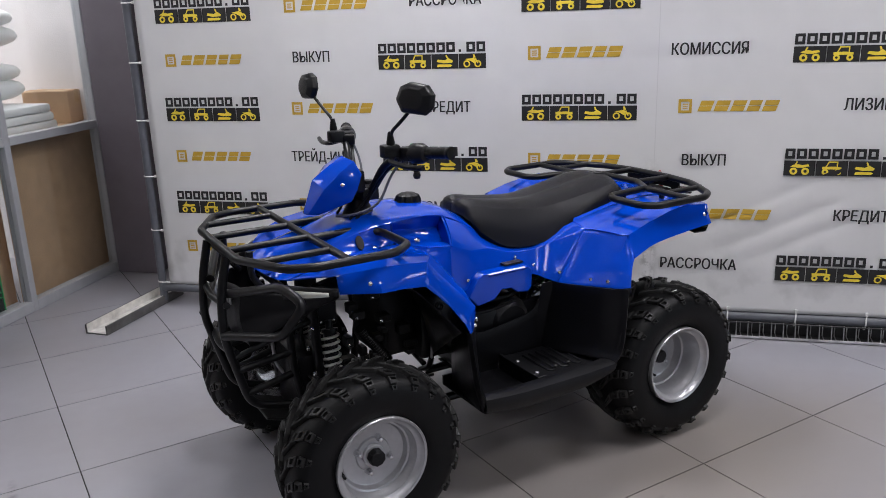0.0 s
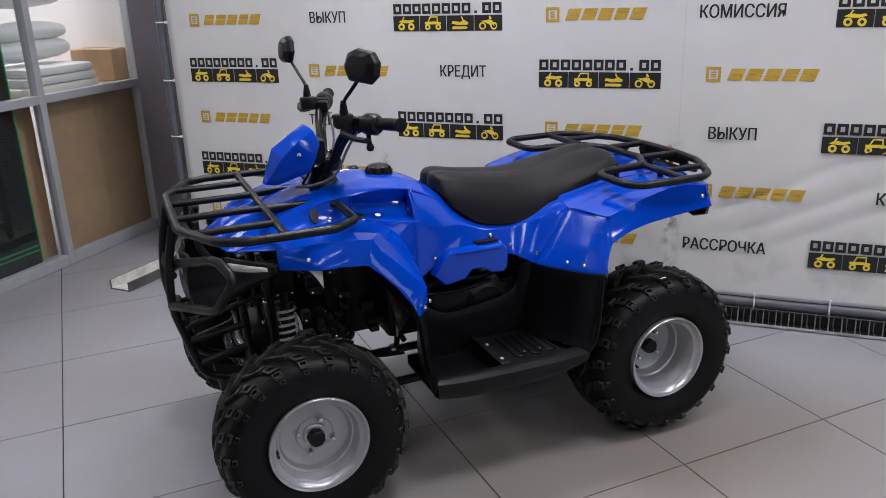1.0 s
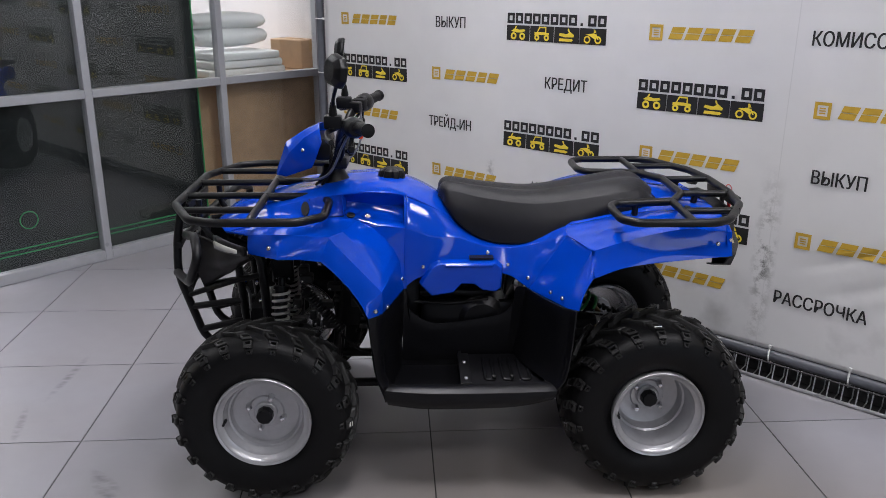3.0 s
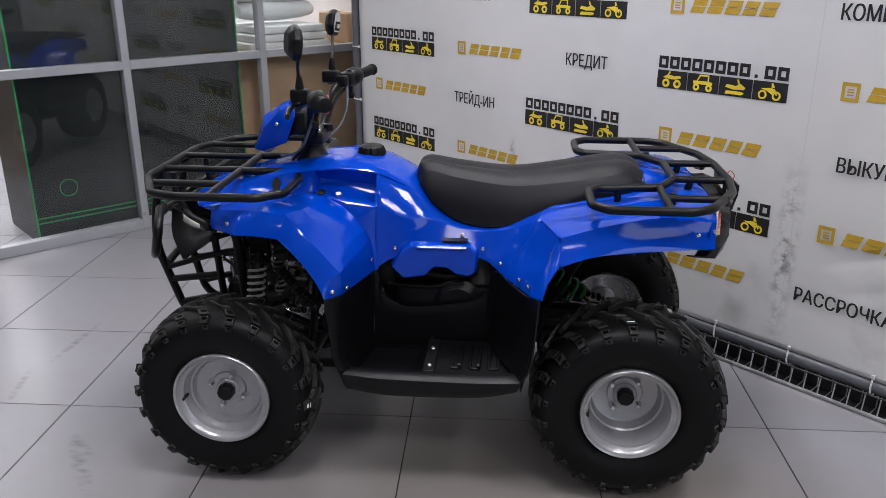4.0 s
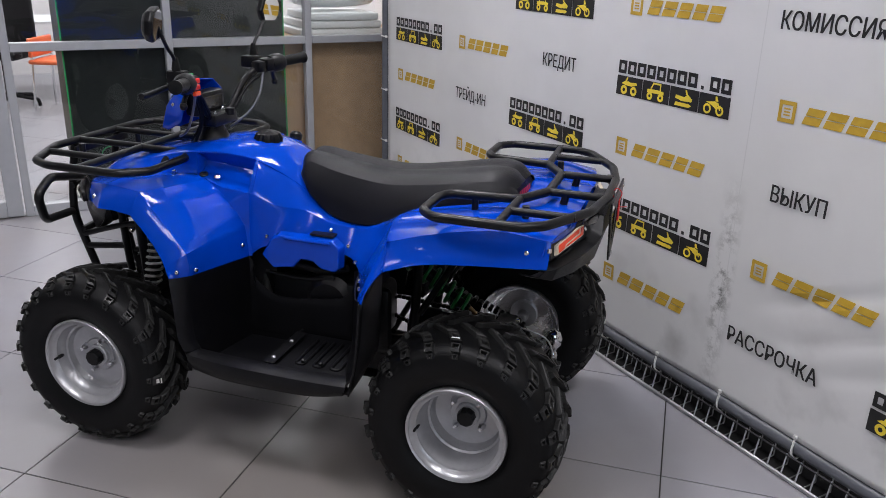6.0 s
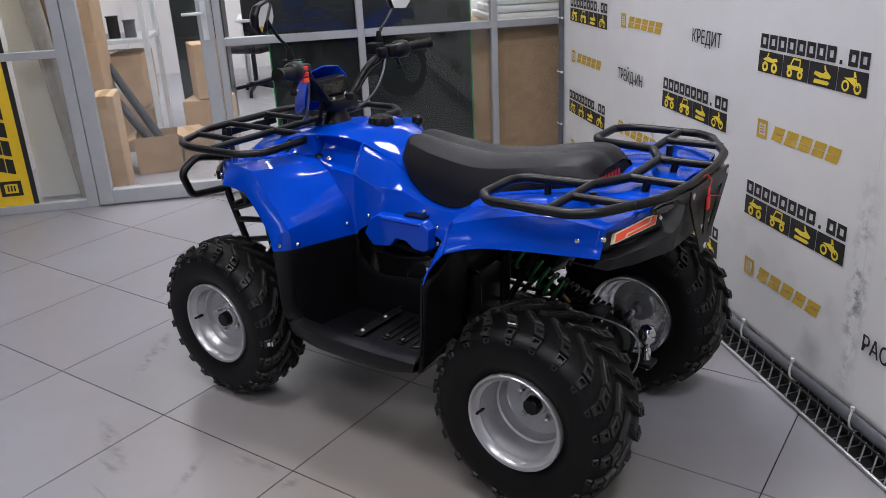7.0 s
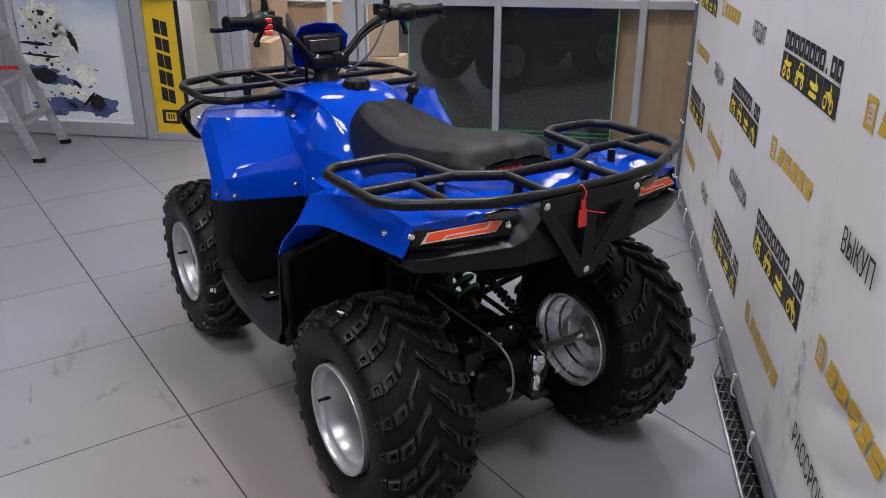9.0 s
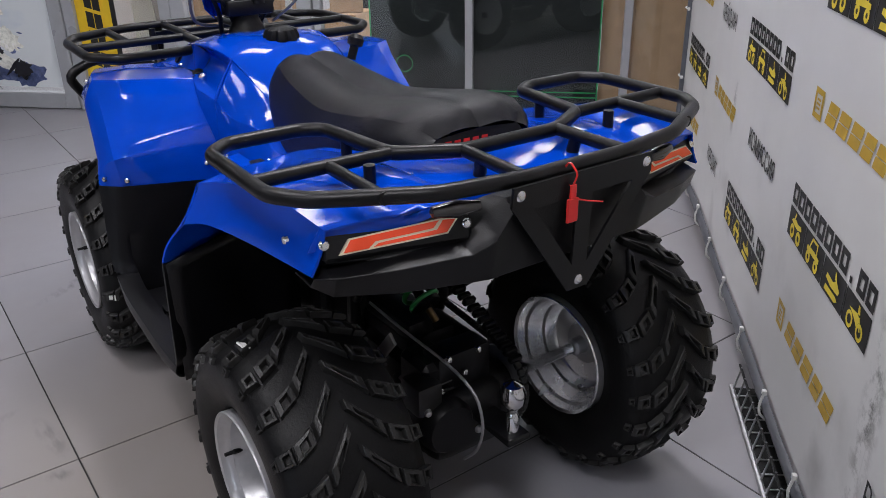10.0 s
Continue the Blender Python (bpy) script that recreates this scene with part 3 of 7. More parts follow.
DEALER, SIGNS = dealer_meshes()
MAKER = maker_mesh(M_GOLD)
EVEN = {0: ("РАССРОЧКА", "ЛИЗИНГ"), 2: ("КРЕДИТ", "ЛИЗИНГ"), 4: ("КОМИССИЯ", "КРЕДИТ")}
ODD = {1: ("ВЫКУП", "КОМИССИЯ"), 3: ("ТРЕЙД-ИН", "ВЫКУП"), 5: ("КРЕДИТ", "РАССРОЧКА")}
PERIOD = 1.88


def printed(name, me, s, z, label=""):
    """A print on the cloth, laid along its waves."""
    own = me.copy()
    for v in own.vertices:
        v.co.y += cloth_dent(s + v.co.x, z + v.co.z)
    folded = 0.1 < s < 1.4 and z < 0.95
    return share(name, own, banner, pose(s, WALL_V - (0.006 if folded else 0.0016), z), label)


for row in range(-3, 6):
    z = 1.343 - 0.248 * (row - 1)
    even = row % 2 == 0
    words = (EVEN if even else ODD)[row if row >= 0 else row + 6]
    for rep in range(3):
        base = -2.147 + PERIOD * rep
        spots = ((base, "dealer"), (base + 0.669, "maker"), (base + 1.255, "word")) if even else ((base - 0.014, "maker"), (base + 0.57, "word"), (base + 1.182, "dealer"))
        for s, what in spots:
            if s > 2.3:
                continue
            if what == "dealer":
                logo = printed("dealer_logo", DEALER, s, z)
                marks = SIGNS.copy()
                for v in marks.vertices:
                    v.co.y += cloth_dent(s + v.co.x, z + v.co.z)
                share("pictograms", marks, logo, Matrix(), "yellow vehicle signs")
            elif what == "maker":
                printed("maker_logo", MAKER, s, z, "golden mark of slanted blocks")
            else:
                printed("word", word_mesh(words[rep % 2], 0.072, M_INK), s, z, "black printed word")

part("post", bar([(-2.577, WALL_V + 0.012, 0.02), (-2.577, WALL_V + 0.012, 2.5)], 0.022, 12), M_GREYTUBE, banner)
part("rail", bar([(-2.577, WALL_V + 0.012, 0.098), (2.66, WALL_V + 0.012, 0.098)], 0.024, 12), M_GREYTUBE, banner)
part("post", bar([(2.64, WALL_V + 0.012, 0.02), (2.64, WALL_V + 0.012, 2.5)], 0.022, 12), M_GREYTUBE, banner)
part("rail", bar([(-2.577, WALL_V + 0.012, 2.5), (2.66, WALL_V + 0.012, 2.5)], 0.024, 12), M_GREYTUBE, banner)
tie = bmesh.new()
tube(tie, [(0, -0.012, 0.035), (0, -0.02, 0.0), (0, -0.016, -0.028), (0, 0.012, -0.05), (0, 0.03, -0.03)], 0.0035, 6, 0.008)
box(tie, (-0.006, -0.018, 0.030), (0.006, -0.008, 0.042), 0.001)
TIE = finish(tie, "cable_tie", M_TIE)
for k in range(17):
    share("cable_tie", TIE, banner, pose(-2.275 + 0.303 * k, WALL_V, 0.108))
tie = bmesh.new()
tube(tie, [(0.05, -0.008, 0), (0.02, -0.016, 0), (-0.01, -0.016, 0), (-0.032, 0.012, 0), (-0.01, 0.036, 0)], 0.0035, 6, 0.008)
box(tie, (0.042, -0.014, -0.006), (0.054, -0.004, 0.006), 0.001)
TIE_UP = finish(tie, "cable_tie", M_TIE)
for k in range(7):
    share("cable_tie", TIE_UP, banner, pose(-2.572, WALL_V, 0.135 + 0.3 * k))

# steel channel foot across the frame's end
bm = bmesh.new()
prof = [(-0.068, 0.05), (-0.066, 0.0), (0.066, 0.0), (0.068, 0.05), (0.060, 0.05), (0.058, 0.006), (-0.058, 0.006), (-0.060, 0.05)]
a = [bm.verts.new((x, 0, z)) for x, z in prof]
b = [bm.verts.new((x, 0.66, z)) for x, z in prof]
for k in range(8):
    bm.faces.new((a[k], a[(k + 1) % 8], b[(k + 1) % 8], b[k]))
for q in (a, b):
    bm.faces.new((q[0], q[1], q[6], q[7]))
    bm.faces.new((q[1], q[2], q[5], q[6]))
    bm.faces.new((q[2], q[3], q[4], q[5]))
foot = part("foot", bm, material("worn_dark_steel", (0.10, 0.098, 0.095), 0.5, spread=0.4, size=9, bump=0.2), banner, "dark steel channel foot painted white inside", smooth=0, m=pose(-2.665, 3.36, 0.001, 0, 0, -4))
lining = boxed((-0.0575, 0.002, 0.006), (0.0575, 0.658, 0.0085))
for sx in (-1, 1):
    box(lining, (min(sx * 0.0555, sx * 0.0585), 0.002, 0.0085), (max(sx * 0.0555, sx * 0.0585), 0.658, 0.0515))
part("lining", lining, material("chipped_white_paint", (0.66, 0.64, 0.6), 0.5, spread=0.3, size=9, bump=0.2), foot, "chipped white paint", smooth=0)

# wire tray lying along the foot of the banner
tray = thing("wire_tray", "black wire mesh cable tray with a steel rim on the floor", "cable tray", ROOM)
part("rim", bar([(-0.68, WALL_V - 0.035, 0.009), (2.6, WALL_V - 0.035, 0.009)], 0.007, 8), M_GALV, tray, "bright steel rim")
part("rim", bar([(-0.68, WALL_V - 0.022, 0.078), (2.6, WALL_V - 0.022, 0.078)], 0.0035, 6), M_DARK, tray)
part("backing", boxed((-0.68, WALL_V + 0.03, 0.004), (2.6, WALL_V + 0.05, 0.085)), M_DARK, tray, smooth=0)
part("bottom", boxed((-0.68, WALL_V - 0.028, 0.002), (2.6, WALL_V + 0.03, 0.005)), M_DARK, tray, smooth=0)
WIRE = finish(bar([(0, -0.035, 0.01), (0, -0.021, 0.082)], 0.0028, 6), "wire", M_GALV)
WIRE2 = finish(bar([(0, -0.03, 0.008), (0, 0.028, 0.012), (0, 0.03, 0.06)], 0.0025, 6), "wire", M_GALV)
for k in range(62):
    share("wire", WIRE, tray, pose(-0.66 + 0.0525 * k, WALL_V, 0))
    share("wire", WIRE2, tray, pose(-0.635 + 0.0525 * k, WALL_V, 0))

# ---------------------------------------------------------------- glazed partition
part_root = thing("window_1", "grey aluminium partition glazed with clear panes", "window", ROOM, kind="structure")
FW, FD = 0.043, 0.06
S0, S1 = WALL_S - FD, WALL_S


def frame_bar(root, v0, v1, z0, z1, name="frame", deep=0.0):
    return part(name, boxed((S0 - deep, v0, z0), (S1 + deep, v1, z1), 0.003), M_FRAME, root, smooth=0)


def pane(root, v0, v1, z0, z1):
    ob = part("pane", boxed((WALL_S - 0.036, v0, z0), (WALL_S - 0.030, v1, z1)), M_GLASS, root, smooth=0)
    ob.visible_shadow = False
    return ob


TRANSOM = 0.925
TOP = 2.6
MULL = [1.92, 2.775, 3.63, 4.41]
for v in MULL:
    frame_bar(part_root, v - FW / 2, v + FW / 2, 0.0, TOP)
frame_bar(part_root, 1.92 + FW / 2, 2.775 - FW / 2, 0, 0.06)
for a, b in zip(MULL, MULL[1:]):
    if a > 1.93:
        frame_bar(part_root, a + FW / 2, b - FW / 2, 0.0, 0.06)
    frame_bar(part_root, a + FW / 2, b - FW / 2, TRANSOM, TRANSOM + 0.047)
    frame_bar(part_root, a + FW / 2, b - FW / 2, TOP - 0.06, TOP)
    pane(part_root, a + FW / 2, b - FW / 2, 0.06, TRANSOM)
    pane(part_root, a + FW / 2, b - FW / 2, TRANSOM + 0.047, TOP - 0.06)
# Unseen window without panes, added to match the reflections on the body.
shop = thing("window_4", "unseen grey aluminium shop window, inferred from reflections, open to the daylight", "window", ROOM, kind="structure")
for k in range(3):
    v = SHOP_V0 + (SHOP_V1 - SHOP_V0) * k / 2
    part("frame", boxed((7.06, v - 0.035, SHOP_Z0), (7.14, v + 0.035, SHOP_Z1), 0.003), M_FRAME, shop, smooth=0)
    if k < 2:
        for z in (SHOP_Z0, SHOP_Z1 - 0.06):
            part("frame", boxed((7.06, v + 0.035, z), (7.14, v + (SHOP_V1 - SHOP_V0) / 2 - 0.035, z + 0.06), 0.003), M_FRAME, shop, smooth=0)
room_box("wall_header", (S0, -7, TOP), (S1, 4.62, CEIL), M_WALL, "plain wall band above the glazing", "wall")
room_box("wall_end", (S0, 4.435, 0), (S1, 4.62, TOP), M_WALL, "narrow white wall strip beside the glazing", "wall")

side = thing("window_2", "grey aluminium side light with a yellow brand sticker", "window", ROOM, kind="structure")
for v in (0.405, 1.01):
    frame_bar(side, v - 0.035, v + 0.035, 0, TOP)
frame_bar(side, 0.44, 0.975, 0, 0.05)
frame_bar(side, 0.44, 0.975, TRANSOM, TRANSOM + 0.045)
frame_bar(side, 0.44, 0.975, TOP - 0.05, TOP)
pane(side, 0.44, 0.975, 0.05, TRANSOM)
pane(side, 0.44, 0.975, TRANSOM + 0.045, TOP - 0.05)


def sticker(z0, z1):
    part("sticker", boxed((WALL_S - 0.029, 0.442, z0), (WALL_S - 0.0265, 0.66, z1)), M_VINYL_YELLOW, side, "yellow vinyl strip", smooth=0)
    part("stripe", boxed((WALL_S - 0.029, 0.66, z0), (WALL_S - 0.0265, 0.69, z1)), M_INK, side, "black stripe", smooth=0)


sticker(0.05, TRANSOM)
sticker(TRANSOM + 0.045, TOP - 0.05)
MAKER_INK = maker_mesh(M_INK, "mark")
for z in (0.47, 1.36):
    mark = share("mark", MAKER_INK, side, Matrix.Translation((WALL_S - 0.0255, 0.55, z)) @ pose(0, 0, 0, 0, 0, 90) @ pose(0, 0, 0, 0, -90, 0) @ Matrix.Diagonal((1.62, 1, 2.0, 1)), "black mark of slanted blocks")


def glazed_door(name, label, v0, v1, handle_v):
    door = thing(name, label, "door", ROOM, kind="structure")
    for a, b in ((v0, v0 + 0.085), (v1 - 0.085, v1)):
        part("stile", boxed((S0 - 0.002, a, 0.008), (S1 + 0.008, b, 2.12), 0.004), M_FRAME, door, smooth=0)
    for a, b in ((0.008, 0.10), (2.03, 2.12)):
        part("rail", boxed((S0 - 0.002, v0 + 0.085, a), (S1 + 0.008, v1 - 0.085, b), 0.004), M_FRAME, door, smooth=0)
    glass_pane = part("pane", boxed((WALL_S - 0.036, v0 + 0.085, 0.10), (WALL_S - 0.030, v1 - 0.085, 2.03)), M_GLASS, door, smooth=0)
    glass_pane.visible_shadow = False
    bm = bmesh.new()
    box(bm, (S1 + 0.008, handle_v - 0.018, 0.97), (S1 + 0.02, handle_v + 0.018, 1.2), 0.004)
    sgn = -1 if handle_v > (v0 + v1) / 2 else 1
    tube(bm, [(S1 + 0.01, handle_v, 1.13), (S1 + 0.06, handle_v, 1.13), (S1 + 0.06, handle_v + sgn * 0.12, 1.128)], 0.009, 8, 0.015)
    part("door_handle", bm, M_WHITESHELF, door, "white lever handle")
    return door


glazed_door("door_1", "closed grey aluminium door with a full glass pane", 1.05, 1.89, 1.845)
door2 = glazed_door("door_2", "closed grey aluminium door with a winter poster", -0.62, 0.365, -0.575)
for z0, z1, v0, v1 in ((2.125, TOP, 1.045, 1.895), (2.125, TOP, -0.625, 0.37)):
    frame_bar(side, v0, v1, z0, z1, "header")


def poster_material():
    mat = bpy.data.materials.new("snow_poster")
    mat.use_nodes = True
    n, link = mat.node_tree.nodes, mat.node_tree.links
    b = n["Principled BSDF"]
    co, sep = n.new("ShaderNodeTexCoord"), n.new("ShaderNodeSeparateXYZ")
    noise_a, mp = n.new("ShaderNodeTexNoise"), n.new("ShaderNodeMapping")
    mp.inputs["Scale"].default_value = (1, 1.0, 1.6)
    link.new(co.outputs["Object"], sep.inputs[0])
    link.new(co.outputs["Object"], mp.inputs[0])
    link.new(mp.outputs[0], noise_a.inputs["Vector"])
    noise_a.inputs["Scale"].default_value, noise_a.inputs["Detail"].default_value, noise_a.inputs["Roughness"].default_value = 2.2, 4, 0.5
    side_fade = n.new("ShaderNodeMapRange")
    side_fade.inputs["From Min"].default_value, side_fade.inputs["From Max"].default_value = 1.3, 0.45
    side_fade.inputs["To Min"].default_value, side_fade.inputs["To Max"].default_value = -0.25, 0.25
    link.new(sep.outputs["Z"], side_fade.inputs["Value"])
    add = n.new("ShaderNodeMath")
    add.operation = "ADD"
    link.new(noise_a.outputs["Fac"], add.inputs[0])
    link.new(side_fade.outputs[0], add.inputs[1])
    ramp = n.new("ShaderNodeValToRGB")
    ramp.color_ramp.elements[0].position, ramp.color_ramp.elements[0].color = 0.3, (0.40, 0.50, 0.70, 1)
    ramp.color_ramp.elements[1].position, ramp.color_ramp.elements[1].color = 0.7, (0.78, 0.82, 0.84, 1)
    link.new(add.outputs[0], ramp.inputs[0])
    link.new(ramp.outputs[0], b.inputs["Base Color"])
    b.inputs["Roughness"].default_value = 0.25
    return mat


M_POSTER = poster_material()
poster = part("poster", boxed((WALL_S - 0.029, -0.5, 0.13), (WALL_S - 0.0265, 0.262, 2.0)), M_POSTER, door2, "blue and white winter poster with a dark machine in snow", smooth=0)


def blot(bm, v, z, rv, rz, turn, lift, rough=0.3):
    """A ragged printed shape on the poster."""
    c, s = math.cos(radians(turn)), math.sin(radians(turn))
    n = 26
    vs = []
    for k in range(n):
        a = math.tau * k / n
        r = 1.0 + rough * random.uniform(-1, 0.8)
        p, q = rv * r * math.cos(a), rz * r * math.sin(a)
        vs.append(bm.verts.new((WALL_S - 0.0265 + lift, min(max(v + p * c - q * s, -0.498), 0.26), max(z + p * s + q * c, 0.132))))
    bm.faces.new(vs)


def print_layer(name, colour, lift, shapes, specks, area):
    bm = bmesh.new()
    for v, z, rv, rz, turn in shapes:
        blot(bm, v, z, rv, rz, turn, lift)
    for k in range(specks):
        blot(bm, random.gauss(area[0], area[2]), random.gauss(area[1], area[3]), random.uniform(0.006, 0.022), random.uniform(0.004, 0.014), random.uniform(-40, 40), lift + 0.0002)
    tagged(part("print", bm, material(name, colour, 0.3, spread=0.35, size=20), poster, smooth=0), kind="stuff")


random.seed(21)
print_layer("poster_blue_ink", (0.10, 0.13, 0.27), 0.0004, ((-0.3, 0.20, 0.2, 0.06, 0), (-0.08, 0.22, 0.16, 0.05, -8), (0.06, 0.2, 0.1, 0.07, 20), (-0.36, 0.42, 0.15, 0.06, -10), (-0.2, 0.37, 0.12, 0.03, -25)), 14, (-0.25, 0.3, 0.15, 0.1))
print_layer("poster_snow_ink", (0.80, 0.80, 0.74), 0.0010, ((-0.3, 0.78, 0.17, 0.14, -20), (-0.14, 0.66, 0.12, 0.1, -30), (-0.33, 0.53, 0.16, 0.05, 0), (-0.12, 0.30, 0.14, 0.05, -15), (-0.05, 0.42, 0.1, 0.06, -30)), 30, (-0.22, 0.55, 0.13, 0.2))
print_layer("poster_black_ink", (0.012, 0.012, 0.018), 0.0016, ((-0.40, 0.985, 0.09, 0.07, 0), (-0.36, 1.15, 0.14, 0.12, 20), (-0.38, 0.625, 0.11, 0.014, -3), (-0.10, 0.65, 0.025, 0.07, 25), (-0.34, 0.545, 0.13, 0.010, -4), (-0.37, 0.41, 0.12, 0.05, -6), (-0.12, 0.36, 0.05, 0.016, -40), (0.015, 0.24, 0.065, 0.06, 10), (-0.05, 0.25, 0.07, 0.012, 45), (-0.30, 0.83, 0.03, 0.02, 0)), 34, (-0.33, 0.62, 0.09, 0.2))
side2 = thing("window_3", "grey aluminium glazing with a pale winter poster", "window", ROOM, kind="structure")
for v in (-0.66, -1.5, -2.4):
    frame_bar(side2, v - 0.03, v + 0.03, 0, TOP)
for a, b in ((-1.47, -0.69), (-2.37, -1.53), (-7, -2.43)):
    frame_bar(side2, a, b, 0, 0.07)
    frame_bar(side2, a, b, TOP - 0.05, TOP)
    pane(side2, a, b, 0.07, TOP - 0.05)
part("poster", boxed((WALL_S - 0.029, -1.42, 0.1), (WALL_S - 0.0265, -0.72, 2.0)), M_POSTER, side2, "pale winter poster", smooth=0)

# ---------------------------------------------------------------- behind the glass


def carton(s, v, z, w, d, h, turn=0.0, label="brown cardboard carton closed with tape", bevel=0.006, mat=None):
    """A closed box with its flaps' seam and tape; w along the glass, d away from it."""
    ob = thing("carton", label, "box", ROOM @ pose(s, v, z, 0, 0, turn), "cartons in the store")
    part("body", boxed((-d / 2, -w / 2, 0), (d / 2, w / 2, h), bevel), mat or M_CARD, ob, smooth=0)
    part("tape", boxed((-d / 2 - 0.002, -0.025, h - 0.08), (d / 2 + 0.002, 0.025, h + 0.0015)), M_TAPE, ob, smooth=0)
    return ob


# tall black cabinet with green edge tape close behind two panes
cab = thing("black_cabinet", "tall black board cabinet with bright green edge tape", "cabinet", ROOM)
CF = WALL_S - 0.075
part("front_board", boxed((CF - 0.02, 2.205, 0.0), (CF, 3.49, 2.2), 0.004), M_BOARD, cab, smooth=0)
part("side_board", boxed((CF - 0.56, 2.205, 0.0), (CF - 0.02, 2.227, 2.2), 0.004), M_BOARD, cab, smooth=0)
part("side_board", boxed((CF - 0.56, 3.468, 0.0), (CF - 0.02, 3.49, 2.2), 0.004), M_BOARD, cab, smooth=0)
part("top_board", boxed((CF - 0.56, 2.227, 2.18), (CF - 0.02, 3.468, 2.2), 0.004), M_BOARD, cab, smooth=0)
for lo, hi in (((2.201, 0.0), (2.209, 2.2)), ((3.486, 0.0), (3.494, 2.2))):
    part("edge_tape", boxed((CF - 0.004, lo[0], lo[1]), (CF + 0.003, hi[0], hi[1])), M_GREENTAPE, cab, smooth=0)
for z in (0.125, 0.152):
    part("edge_tape", boxed((CF, 2.211, z), (CF + 0.002, 3.484, z + 0.007)), M_GREENTAPE, cab, smooth=0)
bm = bmesh.new()
tube(bm, [(CF + 0.001, 2.395 + 0.047 * math.cos(k * math.tau / 24), 0.305 + 0.047 * math.sin(k * math.tau / 24)) for k in range(24)], 0.003, 6, closed=True)
part("ring_mark", bm, M_GREENTAPE, cab, "green ring")

# cardboard sheets and the bench with white foam rolls
bench = thing("cardboard_stack", "brown cardboard panels standing behind the glass", "cardboard", ROOM)
part("panel", boxed((WALL_S - 0.12, 3.67, 0.02), (WALL_S - 0.1, 4.6, 0.93), 0.002), M_CARD, bench, smooth=0)
part("panel", boxed((WALL_S - 0.2, 3.50, 0.02), (WALL_S - 0.18, 3.70, 0.93), 0.002), M_CARD, bench, smooth=0)
part("top_sheet", boxed((WALL_S - 1.0, 3.5, 0.93), (WALL_S - 0.08, 4.6, 0.95), 0.003), M_CARD, bench, smooth=0)


def foam_roll(s, v, z, r, length, turn):
    ob = thing("foam_roll", "white foam sheet folded and wrapped in film", "foam roll", ROOM @ pose(s, v, z, 0, 0, turn), "foam rolls")
    bm = bmesh.new()
    for k in range(2):
        ring_pts = []
        for j in range(9):
            f = j / 8
            rr = r * (1.0 - 0.35 * abs(2 * f - 1) ** 4) * (1 + 0.04 * math.sin(5 * j + k))
            ring_pts.append((length * (f - 0.5), rr * (0.9 if k else 1)))
        lathe(bm, [(ring_pts[0][0], 0.005)] + ring_pts + [(ring_pts[-1][0], 0.005)], 20, Matrix.Translation((0, 0, r * (1 + 1.15 * k))) @ Matrix.Diagonal((1.5, 1, 0.8, 1)))
    part("folds", bm, M_FOAM, ob, smooth=50)
    return ob


foam_roll(WALL_S - 0.42, 3.95, 1.10, 0.085, 0.55, 0)
foam_roll(WALL_S - 0.45, 3.98, 1.40, 0.09, 0.6, 4)
pad = thing("foam_slab", "white foam slabs stacked on the cardboard", "foam slab", ROOM)
for k in range(3):
    part("slab", boxed((WALL_S - 0.62 + 0.02 * k, 3.62 + 0.03 * k, 0.951 + 0.05 * k), (WALL_S - 0.14, 4.22 - 0.02 * k, 0.998 + 0.05 * k), 0.012, seg=2), M_FOAM, pad)
carton(WALL_S - 0.35, 4.48, 0.95, 0.20, 0.3, 0.2, 8)
room_box("wall_foam_store", (-9.0, 4.55, 0), (S0, 4.62, TOP), M_WALL, "pale wall of the foam store", "wall")

# store room behind the door
carton(-3.72, 1.10, 0.0, 0.14, 0.30, 0.63, 3, "tall narrow brown carton standing on end")
carton(-4.12, 0.98, 0.0, 0.17, 0.26, 1.75, -4, "tall brown carton standing behind another")
crate = thing("carton", "open brown carton holding two dark foam tubes", "box", ROOM @ pose(-4.10, 1.32, 0, 0, 0, 6), "cartons in the store")
part("base", boxed((-0.14, -0.15, 0.0), (0.14, 0.15, 0.006)), M_CARD, crate, smooth=0)
for sgn in (-1, 1):
    part("side", boxed((-0.14, 0.144 * sgn, 0.0), (0.14, 0.15 * sgn, 0.26)), M_CARD, crate, smooth=0)
    part("side", boxed((0.134 * sgn, -0.15, 0.0), (0.14 * sgn, 0.15, 0.26)), M_CARD, crate, smooth=0)
    part("flap", boxed((-0.135, 0, -0.002), (0.135, 0.11, 0.002), 0, Matrix.Translation((0, 0.148 * sgn, 0.26)) @ Matrix.Rotation(radians(-35 if sgn > 0 else 180 + 25), 4, "X")), M_CARD, crate, smooth=0)
carton(-4.95, 0.94, 0.345, 0.54, 0.5, 0.40, -3, "large worn brown carton with a bulging lid")
carton(-4.95, 0.94, 0.0, 0.54, 0.5, 0.34, 2)
carton(-4.75, 1.66, 0.0, 0.34, 0.3, 0.38, -12)
carton(-4.75, 1.68, 0.385, 0.24, 0.26, 0.42, 15, "crumpled brown carton lying askew")
carton(-4.42, 1.52, 0.0, 0.22, 0.3, 0.20, 20)

